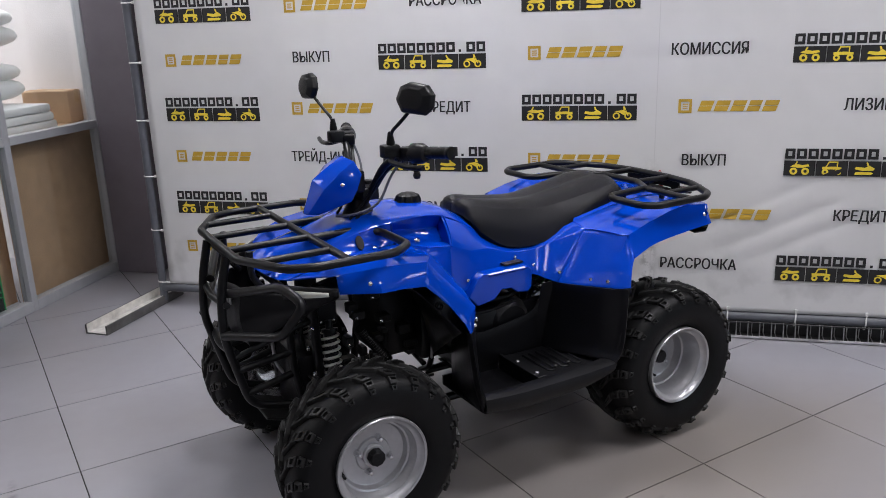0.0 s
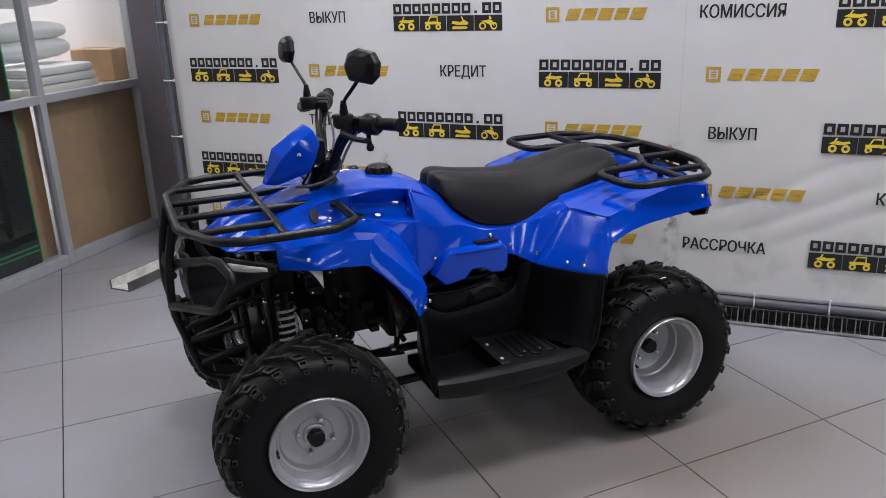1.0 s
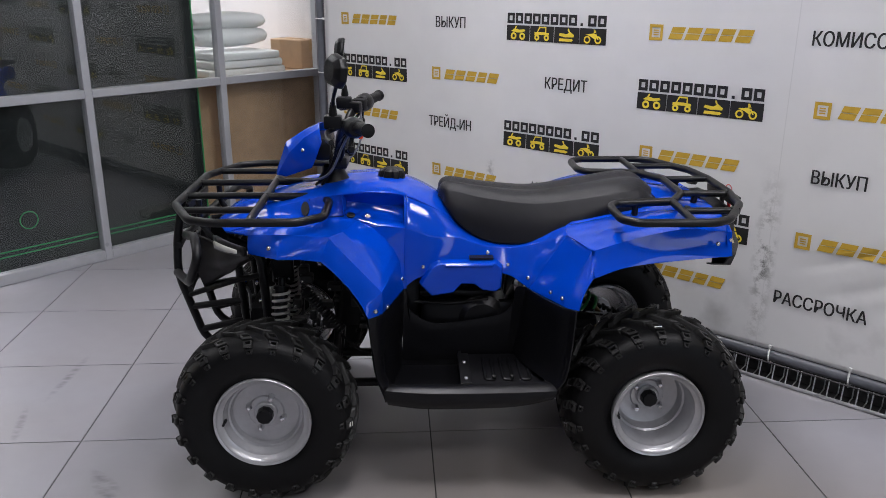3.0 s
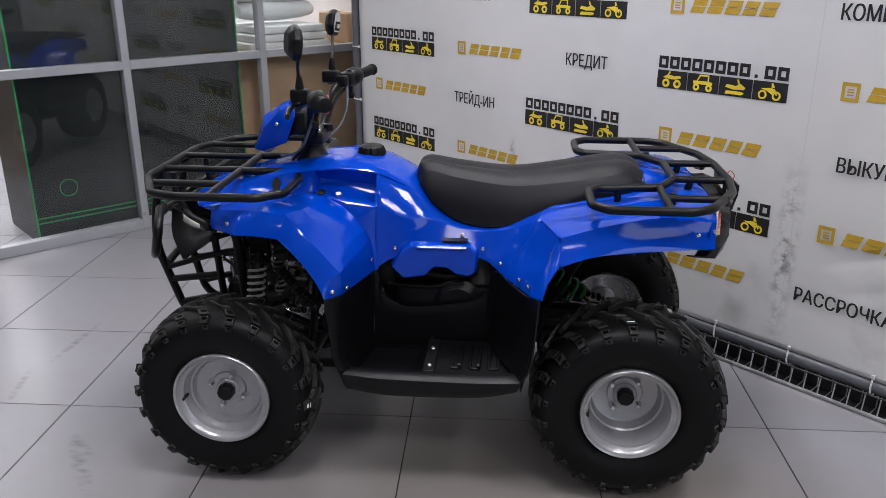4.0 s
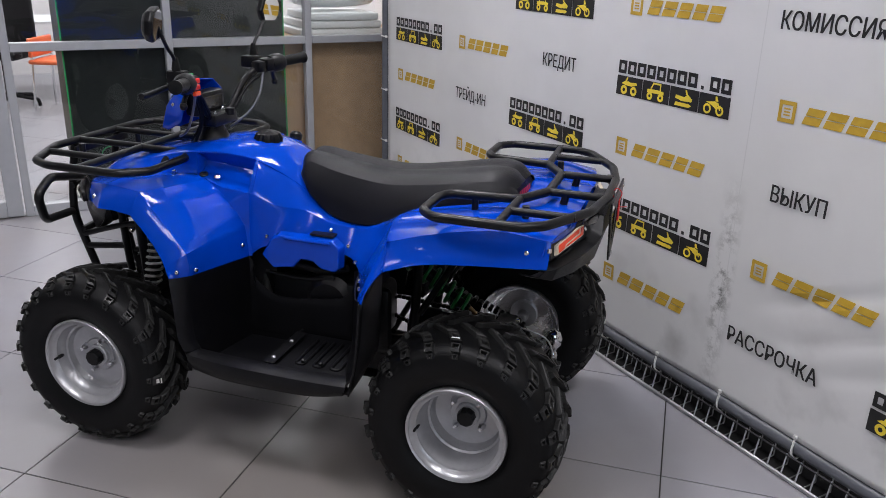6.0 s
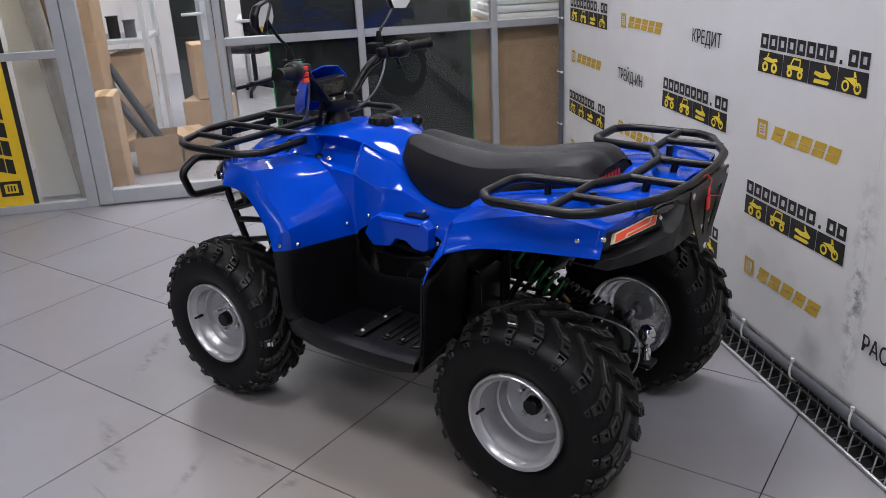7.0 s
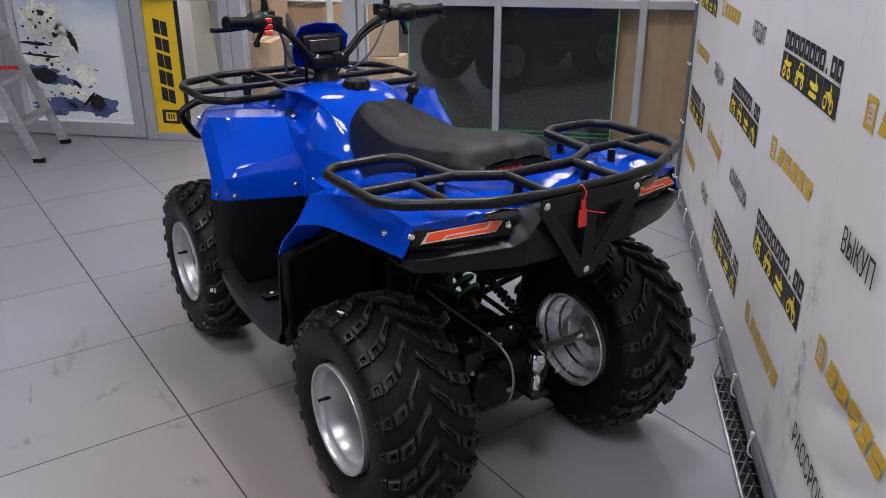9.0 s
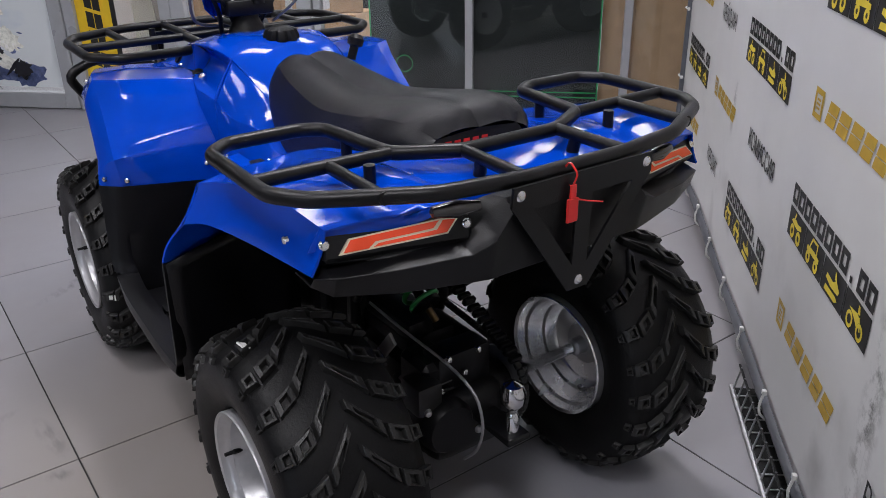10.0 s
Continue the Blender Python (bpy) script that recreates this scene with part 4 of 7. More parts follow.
shelf = thing("shelving", "white steel shelving loaded with small parts", "shelf", ROOM @ pose(-4.95, 0.82, 0))
for a in (-0.3, 0.3):
    for b in (-0.45, 0.45):
        part("post", boxed((a - 0.02, b - 0.02, 0), (a + 0.02, b + 0.02, 2.0), 0.002), M_WHITESHELF, shelf, smooth=0)
for z in (0.84, 1.18, 1.55, 1.95):
    part("board", boxed((-0.3, -0.45, z), (0.3, 0.45, z + 0.03), 0.003), M_WHITESHELF, shelf, smooth=0)
random.seed(4)
for k in range(7):
    h = random.uniform(0.1, 0.2)
    ob = thing("tin", "small dark tin on the steel shelf", "tin", ROOM @ pose(-4.78 + random.uniform(-0.05, 0.05), 0.45 + 0.115 * k, 0.871), "tins on the shelf")
    bm = lathe(bmesh.new(), [(0, 0.002), (0, 0.043), (h, 0.043), (h, 0.05), (h + 0.01, 0.05), (h + 0.01, 0.002)], 14, axis="z")
    part("body", bm, M_DARK if k % 3 else M_GREYTUBE, ob)
for k in range(3):
    carton(-4.95, 0.54 + 0.29 * k, 1.211, 0.25, 0.35, 0.2 + 0.03 * k, 3 * k - 3, "small white carton on the steel shelf", mat=M_WHITESHELF)
for k, (s, v, lean) in enumerate(((-3.44, 0.955, 5), (-3.53, 1.01, 4))):
    ob = thing("tube_roll", "long rolled tube leaning against the wall", "tube", ROOM @ pose(s, v, 0.004, lean, 0, 0), "leaning tubes")
    part("body", lathe(bmesh.new(), [(0, 0.02), (0, 0.055), (1.75, 0.055), (1.75, 0.02)], 16, axis="z"), M_CARD if k else material("clear_film", (0.42, 0.38, 0.34), 0.2, spread=0.2), ob)
for dv, turn in ((0.0, 31), (0.075, 27)):
    ob = thing("foam_tube", "dark grey foam tube standing in the open carton", "tube", ROOM @ pose(-4.10 - dv, 1.36 + dv * 0.6, 0.05, turn, -4, 0), "foam tubes")
    part("body", lathe(bmesh.new(), [(0, 0.012), (0, 0.030), (0.78, 0.030), (0.78, 0.012)], 16, axis="z", close=True), M_DARKFOAM, ob)
ob = thing("pole", "thin white pole leaning across the shelving", "pole", ROOM @ pose(-4.30, 1.42, 0.02, 33, -5, 0))
part("body", bar([(0, 0, 0), (0, 0, 1.35)], 0.013, 10), M_WHITESHELF, ob)
room_box("wall_white_panel", (-3.62, 0.62, 0), (-3.59, 1.0, TOP), M_BRIGHT, "white board behind the side light", "wall")

# dark cupboard deeper in the store
cup = thing("dark_cupboard", "tall black cupboard at the back of the store", "cupboard", ROOM)
part("body", boxed((-5.95, 1.38, 0.0), (-5.45, 1.80, 2.2), 0.006), M_BOARD, cup, smooth=0)
part("door", boxed((-5.45, 1.39, 0.08), (-5.43, 1.79, 2.18), 0.004), M_BOARD, cup, smooth=0)

# black swivel chair in the far room
oc = thing("office_chair", "black swivel office chair with a tall backrest", "chair", ROOM @ pose(-7.0, 1.95, 0, 0, 0, 60))
part("seat", boxed((-0.23, -0.22, 0.44), (0.23, 0.22, 0.52), 0.03, seg=3), M_BLACK, oc)
part("backrest", boxed((-0.22, 0.20, 0.56), (0.22, 0.26, 1.08), 0.025, seg=3), M_BLACK, oc)
part("back_post", boxed((-0.03, 0.20, 0.40), (0.03, 0.23, 0.60), 0.005), M_BLACK, oc, smooth=0)
part("column", bar([(0, 0, 0.08), (0, 0, 0.44)], 0.025, 12), M_DARK, oc, smooth=50)
for k in range(5):
    a = math.tau * k / 5
    part("foot", bar([(0, 0, 0.10), (0.28 * math.cos(a), 0.28 * math.sin(a), 0.06), (0.29 * math.cos(a), 0.29 * math.sin(a), 0.0)], 0.018, 8, 0.02), M_BLACK, oc, smooth=50)

# orange chair in the far room
ch = thing("chair", "orange plastic chair on thin steel legs", "chair", ROOM @ pose(-6.6, 2.42, 0, 0, 0, 150))
part("seat", boxed((-0.21, -0.21, 0.43), (0.21, 0.21, 0.47), 0.018, seg=3), M_CHAIR, ch)
part("backrest", boxed((-0.21, 0.17, 0.49), (0.21, 0.2, 0.66), 0.014, seg=3), M_CHAIR, ch)
for a in (-0.18, 0.18):
    for b in (-0.18, 0.18):
        part("leg", bar([(a, b, 0.44), (a * 1.1, b * 1.15, 0.0)], 0.011, 8), M_CHROME, ch)
    part("back_post", bar([(a, 0.17, 0.44), (a, 0.2, 0.66)], 0.01, 8), M_CHROME, ch)
desk = thing("desk", "pale office desk in the far room", "desk", ROOM @ pose(-7.6, 2.6, 0, 0, 0, 0))
part("top", boxed((-0.4, -0.8, 0.72), (0.4, 0.8, 0.75), 0.004), M_WHITESHELF, desk, smooth=0)
for b in (-0.75, 0.73):
    part("panel", boxed((-0.38, b, 0), (0.38, b + 0.02, 0.72)), M_WHITESHELF, desk, smooth=0)

# aluminium step ladder by the poster door
lad = thing("step_ladder", "open aluminium step ladder with flat treads", "ladder", ROOM @ pose(-2.737, -0.354, 0, 0, 0, 195))
for sx in (-0.235, 0.235):
    part("stile", boxed((sx - 0.013, -0.028, 0.004), (sx + 0.013, 0.028, 1.5), 0.003, Matrix.Translation((0, -0.3, 0)) @ Matrix.Rotation(radians(-19), 4, "X")), M_GALV, lad, smooth=0)
    part("rear_leg", boxed((sx * 0.9 - 0.01, -0.018, 0.004), (sx * 0.9 + 0.01, 0.018, 1.46), 0.003, Matrix.Translation((0, 0.66, 0)) @ Matrix.Rotation(radians(16), 4, "X")), M_GALV, lad, smooth=0)
    part("foot", boxed((sx - 0.016, -0.335, 0), (sx + 0.016, -0.265, 0.03), 0.004), M_BLACK, lad, smooth=0)
    part("strap", boxed((sx - 0.002, -0.13, 0.50), (sx + 0.002, 0.50, 0.525)), M_RED, lad, "red woven strap", smooth=0)
for k in range(5):
    z = 0.24 + 0.25 * k
    y = -0.3 + z * math.tan(radians(19))
    part("tread", boxed((-0.225, y - 0.04, z - 0.012), (0.225, y + 0.04, z + 0.012), 0.003), M_GALV, lad, smooth=0)
part("brace", boxed((-0.2, 0.56, 0.3), (0.2, 0.58, 0.33), 0.002), M_GALV, lad, smooth=0)

# ---------------------------------------------------------------- the quad bike
bike = thing("quad_bike", "blue quad bike with black racks, footwells and knobbly tyres", "quad bike", pose(1.5, 2.352, 0, 0, 0, -1.5))

# --- front body: nose, tank cover and both fenders in one moulding
MID = [(0.735, 0, 0.785), (0.80, 0, 0.832), (0.95, 0, 0.872), (1.10, 0, 0.905), (1.25, 0, 0.918), (1.37, 0, 0.906), (1.465, 0, 0.858), (1.54, 0, 0.80)]
EDGE = [(0.755, 0.115, 0.785), (0.83, 0.125, 0.822), (0.95, 0.135, 0.852), (1.06, 0.15, 0.882), (1.15, 0.163, 0.897), (1.25, 0.156, 0.903), (1.35, 0.142, 0.888), (1.455, 0.122, 0.835), (1.54, 0.10, 0.770)]
front = skin(bmesh.new(), [MID, EDGE], 40, 5, (0.008,), even=True)
# slope of the nose down to the fender
skin(front, [EDGE[:5], [(0.79, 0.19, 0.785), (0.87, 0.19, 0.806), (0.96, 0.19, 0.822), (1.07, 0.185, 0.828), (1.155, 0.172, 0.831)]], 20, 5, (-0.006,))
# knee recess: an overhanging brow, a hollow and a ledge for the key bolt, closed by a step at its rear end
BOWL_TOP = [(1.15, 0.163, 0.897), (1.20, 0.160, 0.901), (1.25, 0.156, 0.903), (1.35, 0.142, 0.888)]
BOWL_MID = [(1.162, 0.128, 0.866), (1.205, 0.116, 0.858), (1.27, 0.114, 0.850), (1.346, 0.112, 0.846)]
BOWL_LOW = [(1.158, 0.150, 0.834), (1.20, 0.150, 0.830), (1.27, 0.152, 0.819), (1.346, 0.146, 0.803)]
LEDGE = [(1.1585, 0.178, 0.829), (1.20, 0.194, 0.823), (1.27, 0.206, 0.808), (1.348, 0.196, 0.796)]
skin(front, [BOWL_TOP, BOWL_MID, BOWL_LOW, LEDGE], 16, 4, (-0.004, -0.006, 0.003))
skin(front, [[(1.15, 0.163, 0.897), (1.153, 0.168, 0.866), (1.1555, 0.172, 0.832)], [(1.152, 0.160, 0.8965), (1.162, 0.128, 0.866), (1.158, 0.150, 0.834)]], 8, 3)
skin(front, [[(1.35, 0.142, 0.888), (1.346, 0.112, 0.846), (1.346, 0.146, 0.803), (1.348, 0.196, 0.796)], [(1.354, 0.144, 0.8885), (1.357, 0.170, 0.848), (1.356, 0.188, 0.812), (1.354, 0.197, 0.796)]], 10, 2, even=True)
# fender: inner line, ridge, crest and lip; the flat rear facet folds down under the crest
INNER = [(0.79, 0.19, 0.785), (0.96, 0.19, 0.822), (1.09, 0.182, 0.830), (1.20, 0.194, 0.823), (1.25, 0.207, 0.800), (1.288, 0.212, 0.766), (1.315, 0.208, 0.730), (1.332, 0.200, 0.690), (1.339, 0.203, 0.645), (1.345, 0.206, 0.595)]
FOLD = [(0.835, 0.260, 0.803), (0.97, 0.288, 0.832), (1.07, 0.315, 0.842), (1.172, 0.372, 0.838), (1.208, 0.376, 0.797), (1.245, 0.382, 0.750), (1.281, 0.396, 0.704), (1.293, 0.400, 0.679), (1.297, 0.394, 0.642), (1.298, 0.390, 0.603)]
CREST = [(0.888, 0.330, 0.817), (0.985, 0.384, 0.834), (1.06, 0.408, 0.839), (1.135, 0.425, 0.838), (1.165, 0.424, 0.800), (1.215, 0.430, 0.748), (1.262, 0.437, 0.698), (1.285, 0.440, 0.674), (1.287, 0.436, 0.640), (1.285, 0.432, 0.604)]
LIP = [(0.888, 0.350, 0.765), (0.985, 0.428, 0.772), (1.05, 0.438, 0.775), (1.113, 0.449, 0.772), (1.15, 0.453, 0.738), (1.19, 0.459, 0.695), (1.215, 0.463, 0.660), (1.230, 0.470, 0.638), (1.238, 0.474, 0.622), (1.245, 0.477, 0.606)]
skin(front, [INNER, FOLD, CREST], nv=4, hard=True)
skin(front, [CREST, LIP], 36, 6, (0.003,), hard=True)
BACK = [(1.201, 0.1935, 0.8235), (1.27, 0.206, 0.808), (1.348, 0.196, 0.796), (1.354, 0.194, 0.750), (1.354, 0.193, 0.69), (1.354, 0.197, 0.645), (1.354, 0.205, 0.596)]
skin(front, [INNER[3:], BACK], nv=3, hard=True)
skin(front, [LEDGE[:2], INNER[2:4]], 6, 2)
part("front_body", front, M_BLUE, bike, "glossy blue front moulding with both fenders", bevel=0.007, thick=0.004, smooth=26)

# --- side skins below the seat
UPPER = [(1.347, 0.195, 0.798), (1.43, 0.185, 0.765), (1.52, 0.158, 0.752), (1.60, 0.16, 0.726), (1.70, 0.166, 0.720), (1.78, 0.197, 0.746), (1.85, 0.27, 0.792)]
LOWER = [(1.347, 0.202, 0.598), (1.40, 0.20, 0.632), (1.50, 0.196, 0.648), (1.60, 0.194, 0.650), (1.68, 0.20, 0.638), (1.715, 0.225, 0.622), (1.74, 0.26, 0.612)]
SEAT_LINE = [(1.347, 0.142, 0.887), (1.455, 0.122, 0.835), (1.54, 0.10, 0.770), (1.61, 0.095, 0.735), (1.70, 0.10, 0.728), (1.79, 0.13, 0.752), (1.86, 0.19, 0.80)]
for sign in (1, -1):
    bm = skin(bmesh.new(), [[(x, w * sign, z) for x, w, z in c] for c in (SEAT_LINE, UPPER, LOWER)], 28, 5, (0.004 * sign, 0.0), mirror=False)
    part("side_panel", bm, M_BLUE, bike, bevel=0.004, thick=0.004, offset=-1.0 if sign > 0 else 1.0, smooth=28)
    # raised pod with its slot
    bm = bmesh.new()
    outline = [(1.428, 0.672), (1.455, 0.688), (1.642, 0.690), (1.664, 0.668), (1.662, 0.600), (1.645, 0.584), (1.600, 0.590), (1.572, 0.612), (1.530, 0.614), (1.502, 0.582), (1.43, 0.570), (1.392, 0.612)]
    a = [bm.verts.new(at(x, 0.192 * sign, z)) for x, z in outline]
    b = [bm.verts.new(at(1.535 + (x - 1.535) * 0.955, 0.221 * sign, 0.634 + (z - 0.634) * 0.92)) for x, z in outline]
    for k in range(12):
        bm.faces.new((a[k], a[(k + 1) % 12], b[(k + 1) % 12], b[k]))
    bm.faces.new(b)
    part("side_pod", bm, M_BLUE, bike, bevel=0.004, smooth=28)
    part("rib", boxed(at(1.475, 0.208 * sign, 0.6715), at(1.632, 0.2255 * sign, 0.6835), 0.004), M_BLUE, bike, smooth=28)
    part("slot", boxed(at(1.555, 0.165 * sign, 0.6915), at(1.632, 0.204 * sign, 0.6965)), M_BLACK, bike, smooth=0)

# --- rear body: deck and both fenders
DECK = [(2.05, 0, 0.835), (2.15, 0, 0.842), (2.25, 0, 0.845), (2.345, 0, 0.838)]
DECK_IN = [(1.86, 0.19, 0.80), (2.02, 0.19, 0.832), (2.18, 0.19, 0.85), (2.345, 0.17, 0.842)]
RIDGE = [(1.85, 0.27, 0.792), (2.02, 0.285, 0.826), (2.18, 0.285, 0.845), (2.34, 0.255, 0.838)]
R_CREST = [(1.893, 0.432, 0.792), (2.02, 0.424, 0.828), (2.17, 0.408, 0.851), (2.316, 0.391, 0.836)]
R_LIP = [(1.895, 0.470, 0.722), (1.99, 0.456, 0.750), (2.12, 0.436, 0.760), (2.314, 0.417, 0.770)]
rear = skin(bmesh.new(), [DECK, DECK_IN], 20, 4, (0.006,))
skin(rear, [DECK_IN, RIDGE], 28, 4, (0.004,))
skin(rear, [RIDGE, R_CREST], 28, 5, (0.004,))
skin(rear, [R_CREST, R_LIP], 28, 4, (-0.004,))
W_IN = [(1.85, 0.27, 0.792), (1.813, 0.267, 0.732), (1.777, 0.2635, 0.672), (1.74, 0.26, 0.612)]
W_OUT = [(1.893, 0.432, 0.792), (1.866, 0.436, 0.735), (1.842, 0.448, 0.685), (1.824, 0.468, 0.630)]
W_LIP = [(1.895, 0.470, 0.722), (1.874, 0.484, 0.698), (1.858, 0.497, 0.670), (1.849, 0.506, 0.638)]
skin(rear, [W_IN, W_OUT], 16, 5, (0.003,))
skin(rear, [W_OUT, W_LIP], 16, 3, (0.001,))
END_TOP = [(2.345, 0, 0.838), (2.345, 0.17, 0.842), (2.34, 0.255, 0.838), (2.305, 0.392, 0.838)]
END_LOW = [(2.352, 0, 0.815), (2.352, 0.17, 0.815), (2.343, 0.255, 0.818), (2.30, 0.412, 0.80)]
skin(rear, [END_TOP, END_LOW], 16, 2)
part("rear_body", rear, M_BLUE, bike, "glossy blue rear moulding with both fenders", bevel=0.005, thick=0.004, smooth=28)

# --- seat
bm = bmesh.new()
TOPLINE = [(1.468, 0, 0.862), (1.485, 0, 0.900), (1.60, 0, 0.885), (1.765, 0, 0.870), (1.92, 0, 0.889), (2.06, 0, 0.912), (2.125, 0, 0.910), (2.160, 0, 0.880)]
BROW = [(1.472, 0.075, 0.855), (1.495, 0.085, 0.888), (1.60, 0.105, 0.870), (1.765, 0.122, 0.853), (1.92, 0.134, 0.872), (2.06, 0.138, 0.896), (2.12, 0.12, 0.895), (2.155, 0.09, 0.872)]
SKIRT = [(1.49, 0.105, 0.83), (1.52, 0.125, 0.795), (1.60, 0.142, 0.742), (1.70, 0.158, 0.730), (1.80, 0.172, 0.752), (1.95, 0.172, 0.812), (2.09, 0.158, 0.842), (2.166, 0.11, 0.845)]
UNDER = [(1.50, 0.09, 0.80), (1.53, 0.11, 0.775), (1.60, 0.125, 0.73), (1.70, 0.14, 0.72), (1.80, 0.155, 0.742), (1.95, 0.16, 0.80), (2.10, 0.15, 0.832), (2.172, 0.10, 0.838)]
skin(bm, [TOPLINE, BROW], 44, 8, (0.013,))
skin(bm, [BROW, SKIRT], 44, 6, (0.009,))
skin(bm, [SKIRT, UNDER], 44, 2)
END_A = [(2.160, 0, 0.880), (2.155, 0.09, 0.872)]
END_B = [(2.172, 0, 0.842), (2.166, 0.11, 0.845)]
skin(bm, [END_A, END_B], 6, 3)
seat = part("seat", bm, M_SEAT, bike, "black vinyl seat with a dished middle", smooth=32, bevel=0.006)
bm = bmesh.new()
for k in range(6):
    slab(bm, -0.058 + 0.019 * k, -0.008, -0.045 + 0.019 * k, 0.008, 0.3)
part("red_mark", bm, M_RED, bike, "red printed blocks on the seat's rear", smooth=0, m=Matrix.Translation(at(2.1715, 0.045, 0.861)) @ pose(0, 0, 0, 0, 0, 87) @ pose(0, 0, 0, -16, 0, 0))

# --- footwells
for sign in (1, -1):
    S = lambda c: [(x, w * sign, z) for x, w, z in c]
    off = -1.0 if sign > 0 else 1.0
    bm = bmesh.new()
    # front wall below the fender, with a rounded outer edge
    FW_IN = [(1.345, 0.206, 0.594), (1.342, 0.206, 0.50), (1.338, 0.206, 0.41), (1.337, 0.206, 0.345)]
    FW_MID = [(1.286, 0.432, 0.604), (1.286, 0.436, 0.50), (1.290, 0.440, 0.42), (1.306, 0.436, 0.377)]
    FW_OUT = [(1.245, 0.478, 0.606), (1.257, 0.483, 0.50), (1.268, 0.488, 0.42), (1.288, 0.486, 0.378)]
    skin(bm, [S(FW_IN[:3] + [(1.337, 0.206, 0.318)]), S(FW_MID[:3] + [(1.302, 0.438, 0.318)])], 14, 5, (-0.005 * sign,), mirror=False)
    skin(bm, [S(FW_MID), S(FW_OUT)], 14, 4, (0.006 * sign,), mirror=False)
    skin(bm, [S(FW_OUT), S([(1.242, 0.455, 0.606), (1.252, 0.458, 0.50), (1.262, 0.462, 0.42), (1.290, 0.462, 0.326)])], 14, 3, (0.003 * sign,), mirror=False)
    # inner wall with the cut-out for the engine
    skin(bm, [S([(1.345, 0.206, 0.594), (1.357, 0.205, 0.572), (1.358, 0.205, 0.53), (1.40, 0.205, 0.49), (1.454, 0.205, 0.472), (1.56, 0.205, 0.483), (1.66, 0.205, 0.503), (1.698, 0.207, 0.545), (1.705, 0.215, 0.60), (1.738, 0.245, 0.612)]), S([(1.337, 0.206, 0.345), (1.36, 0.205, 0.345), (1.385, 0.205, 0.345), (1.42, 0.205, 0.345), (1.48, 0.205, 0.345), (1.56, 0.205, 0.345), (1.63, 0.205, 0.347), (1.67, 0.206, 0.35), (1.69, 0.207, 0.355), (1.705, 0.21, 0.36)])], 40, 4, (0.0,), mirror=False)
    # rear wall
    RW_MID = [(1.818, 0.458, 0.628), (1.812, 0.456, 0.50), (1.800, 0.452, 0.42), (1.782, 0.446, 0.384)]
    RW_OUT = [(1.847, 0.503, 0.634), (1.838, 0.505, 0.50), (1.826, 0.504, 0.42), (1.802, 0.502, 0.380)]
    skin(bm, [S([(1.738, 0.245, 0.612), (1.725, 0.225, 0.50), (1.715, 0.215, 0.42), (1.705, 0.21, 0.36)]), S(RW_MID)], 14, 5, (-0.006 * sign,), mirror=False)
    skin(bm, [S(RW_MID), S(RW_OUT)], 14, 3, (0.005 * sign,), mirror=False)
    # broad rounded sill
    SILL_IN = [(1.306, 0.436, 0.377), (1.40, 0.446, 0.379), (1.52, 0.450, 0.379), (1.68, 0.450, 0.380), (1.782, 0.446, 0.384)]
    SILL_TOP = [(1.288, 0.486, 0.378), (1.40, 0.496, 0.374), (1.52, 0.500, 0.374), (1.68, 0.503, 0.376), (1.802, 0.502, 0.380)]
    SILL_LOW = [(1.298, 0.470, 0.323), (1.40, 0.486, 0.317), (1.52, 0.491, 0.318), (1.68, 0.496, 0.326), (1.788, 0.494, 0.346)]
    SILL_UNDER = [(1.30, 0.44, 0.319), (1.40, 0.44, 0.312), (1.52, 0.44, 0.313), (1.68, 0.44, 0.32), (1.786, 0.44, 0.34)]
    skin(bm, [S([(x, w - 0.006, 0.322) for x, w, z in SILL_IN]), S(SILL_IN)], 20, 2, (), mirror=False)
    skin(bm, [S(SILL_IN), S(SILL_TOP), S(SILL_LOW), S(SILL_UNDER)], 20, 4, (0.005 * sign, 0.006 * sign, 0.003 * sign), mirror=False)
    well = part("footwell", bm, M_BLACK, bike, "black textured plastic footwell", bevel=0.010, thick=0.005, offset=off)
    part("sump", boxed(at(1.30, 0.196 * sign, 0.316), at(1.525, 0.448 * sign, 0.323)), M_BLACK, well, smooth=0)
    part("sump_wall", boxed(at(1.30, 0.196 * sign, 0.323), at(1.522, 0.203 * sign, 0.350)), M_BLACK, well, smooth=0)
    part("sump_wall", boxed(at(1.522, 0.212 * sign, 0.319), at(1.53, 0.445 * sign, 0.378)), M_BLACK, well, smooth=0)
    part("foot_pad", boxed(at(1.53, 0.210 * sign, 0.350), at(1.78, 0.444 * sign, 0.366), 0.004), M_BLACK, well, "black ribbed foot pad", smooth=30)
    for k in range(3):
        x = 1.592 + 0.056 * k
        loop = [at(x + 0.005, 0.25 * sign, 0.367), at(x + 0.005, 0.402 * sign, 0.367), at(x + 0.032, 0.402 * sign, 0.367), at(x + 0.032, 0.25 * sign, 0.367)]
        part("rib", bar(loop, 0.0055, 8, 0.012), M_BLACK, well, smooth=50)
    part("strap", boxed(at(1.517, 0.235 * sign, 0.376), at(1.552, 0.444 * sign, 0.380), 0.0015), M_TUBE, well, "black steel strap", smooth=0)
    for w in (0.305, 0.415):
        bolt("bolt", at(1.535, w * sign, 0.380), (0, 0, 1), well, 0.007, 0.006, M_STEEL)
    for x in (1.622, 1.678):
        bolt("bolt", at(x, 0.40 * sign, 0.378), (0, 0, 1), well, 0.007, 0.006, M_DARK)
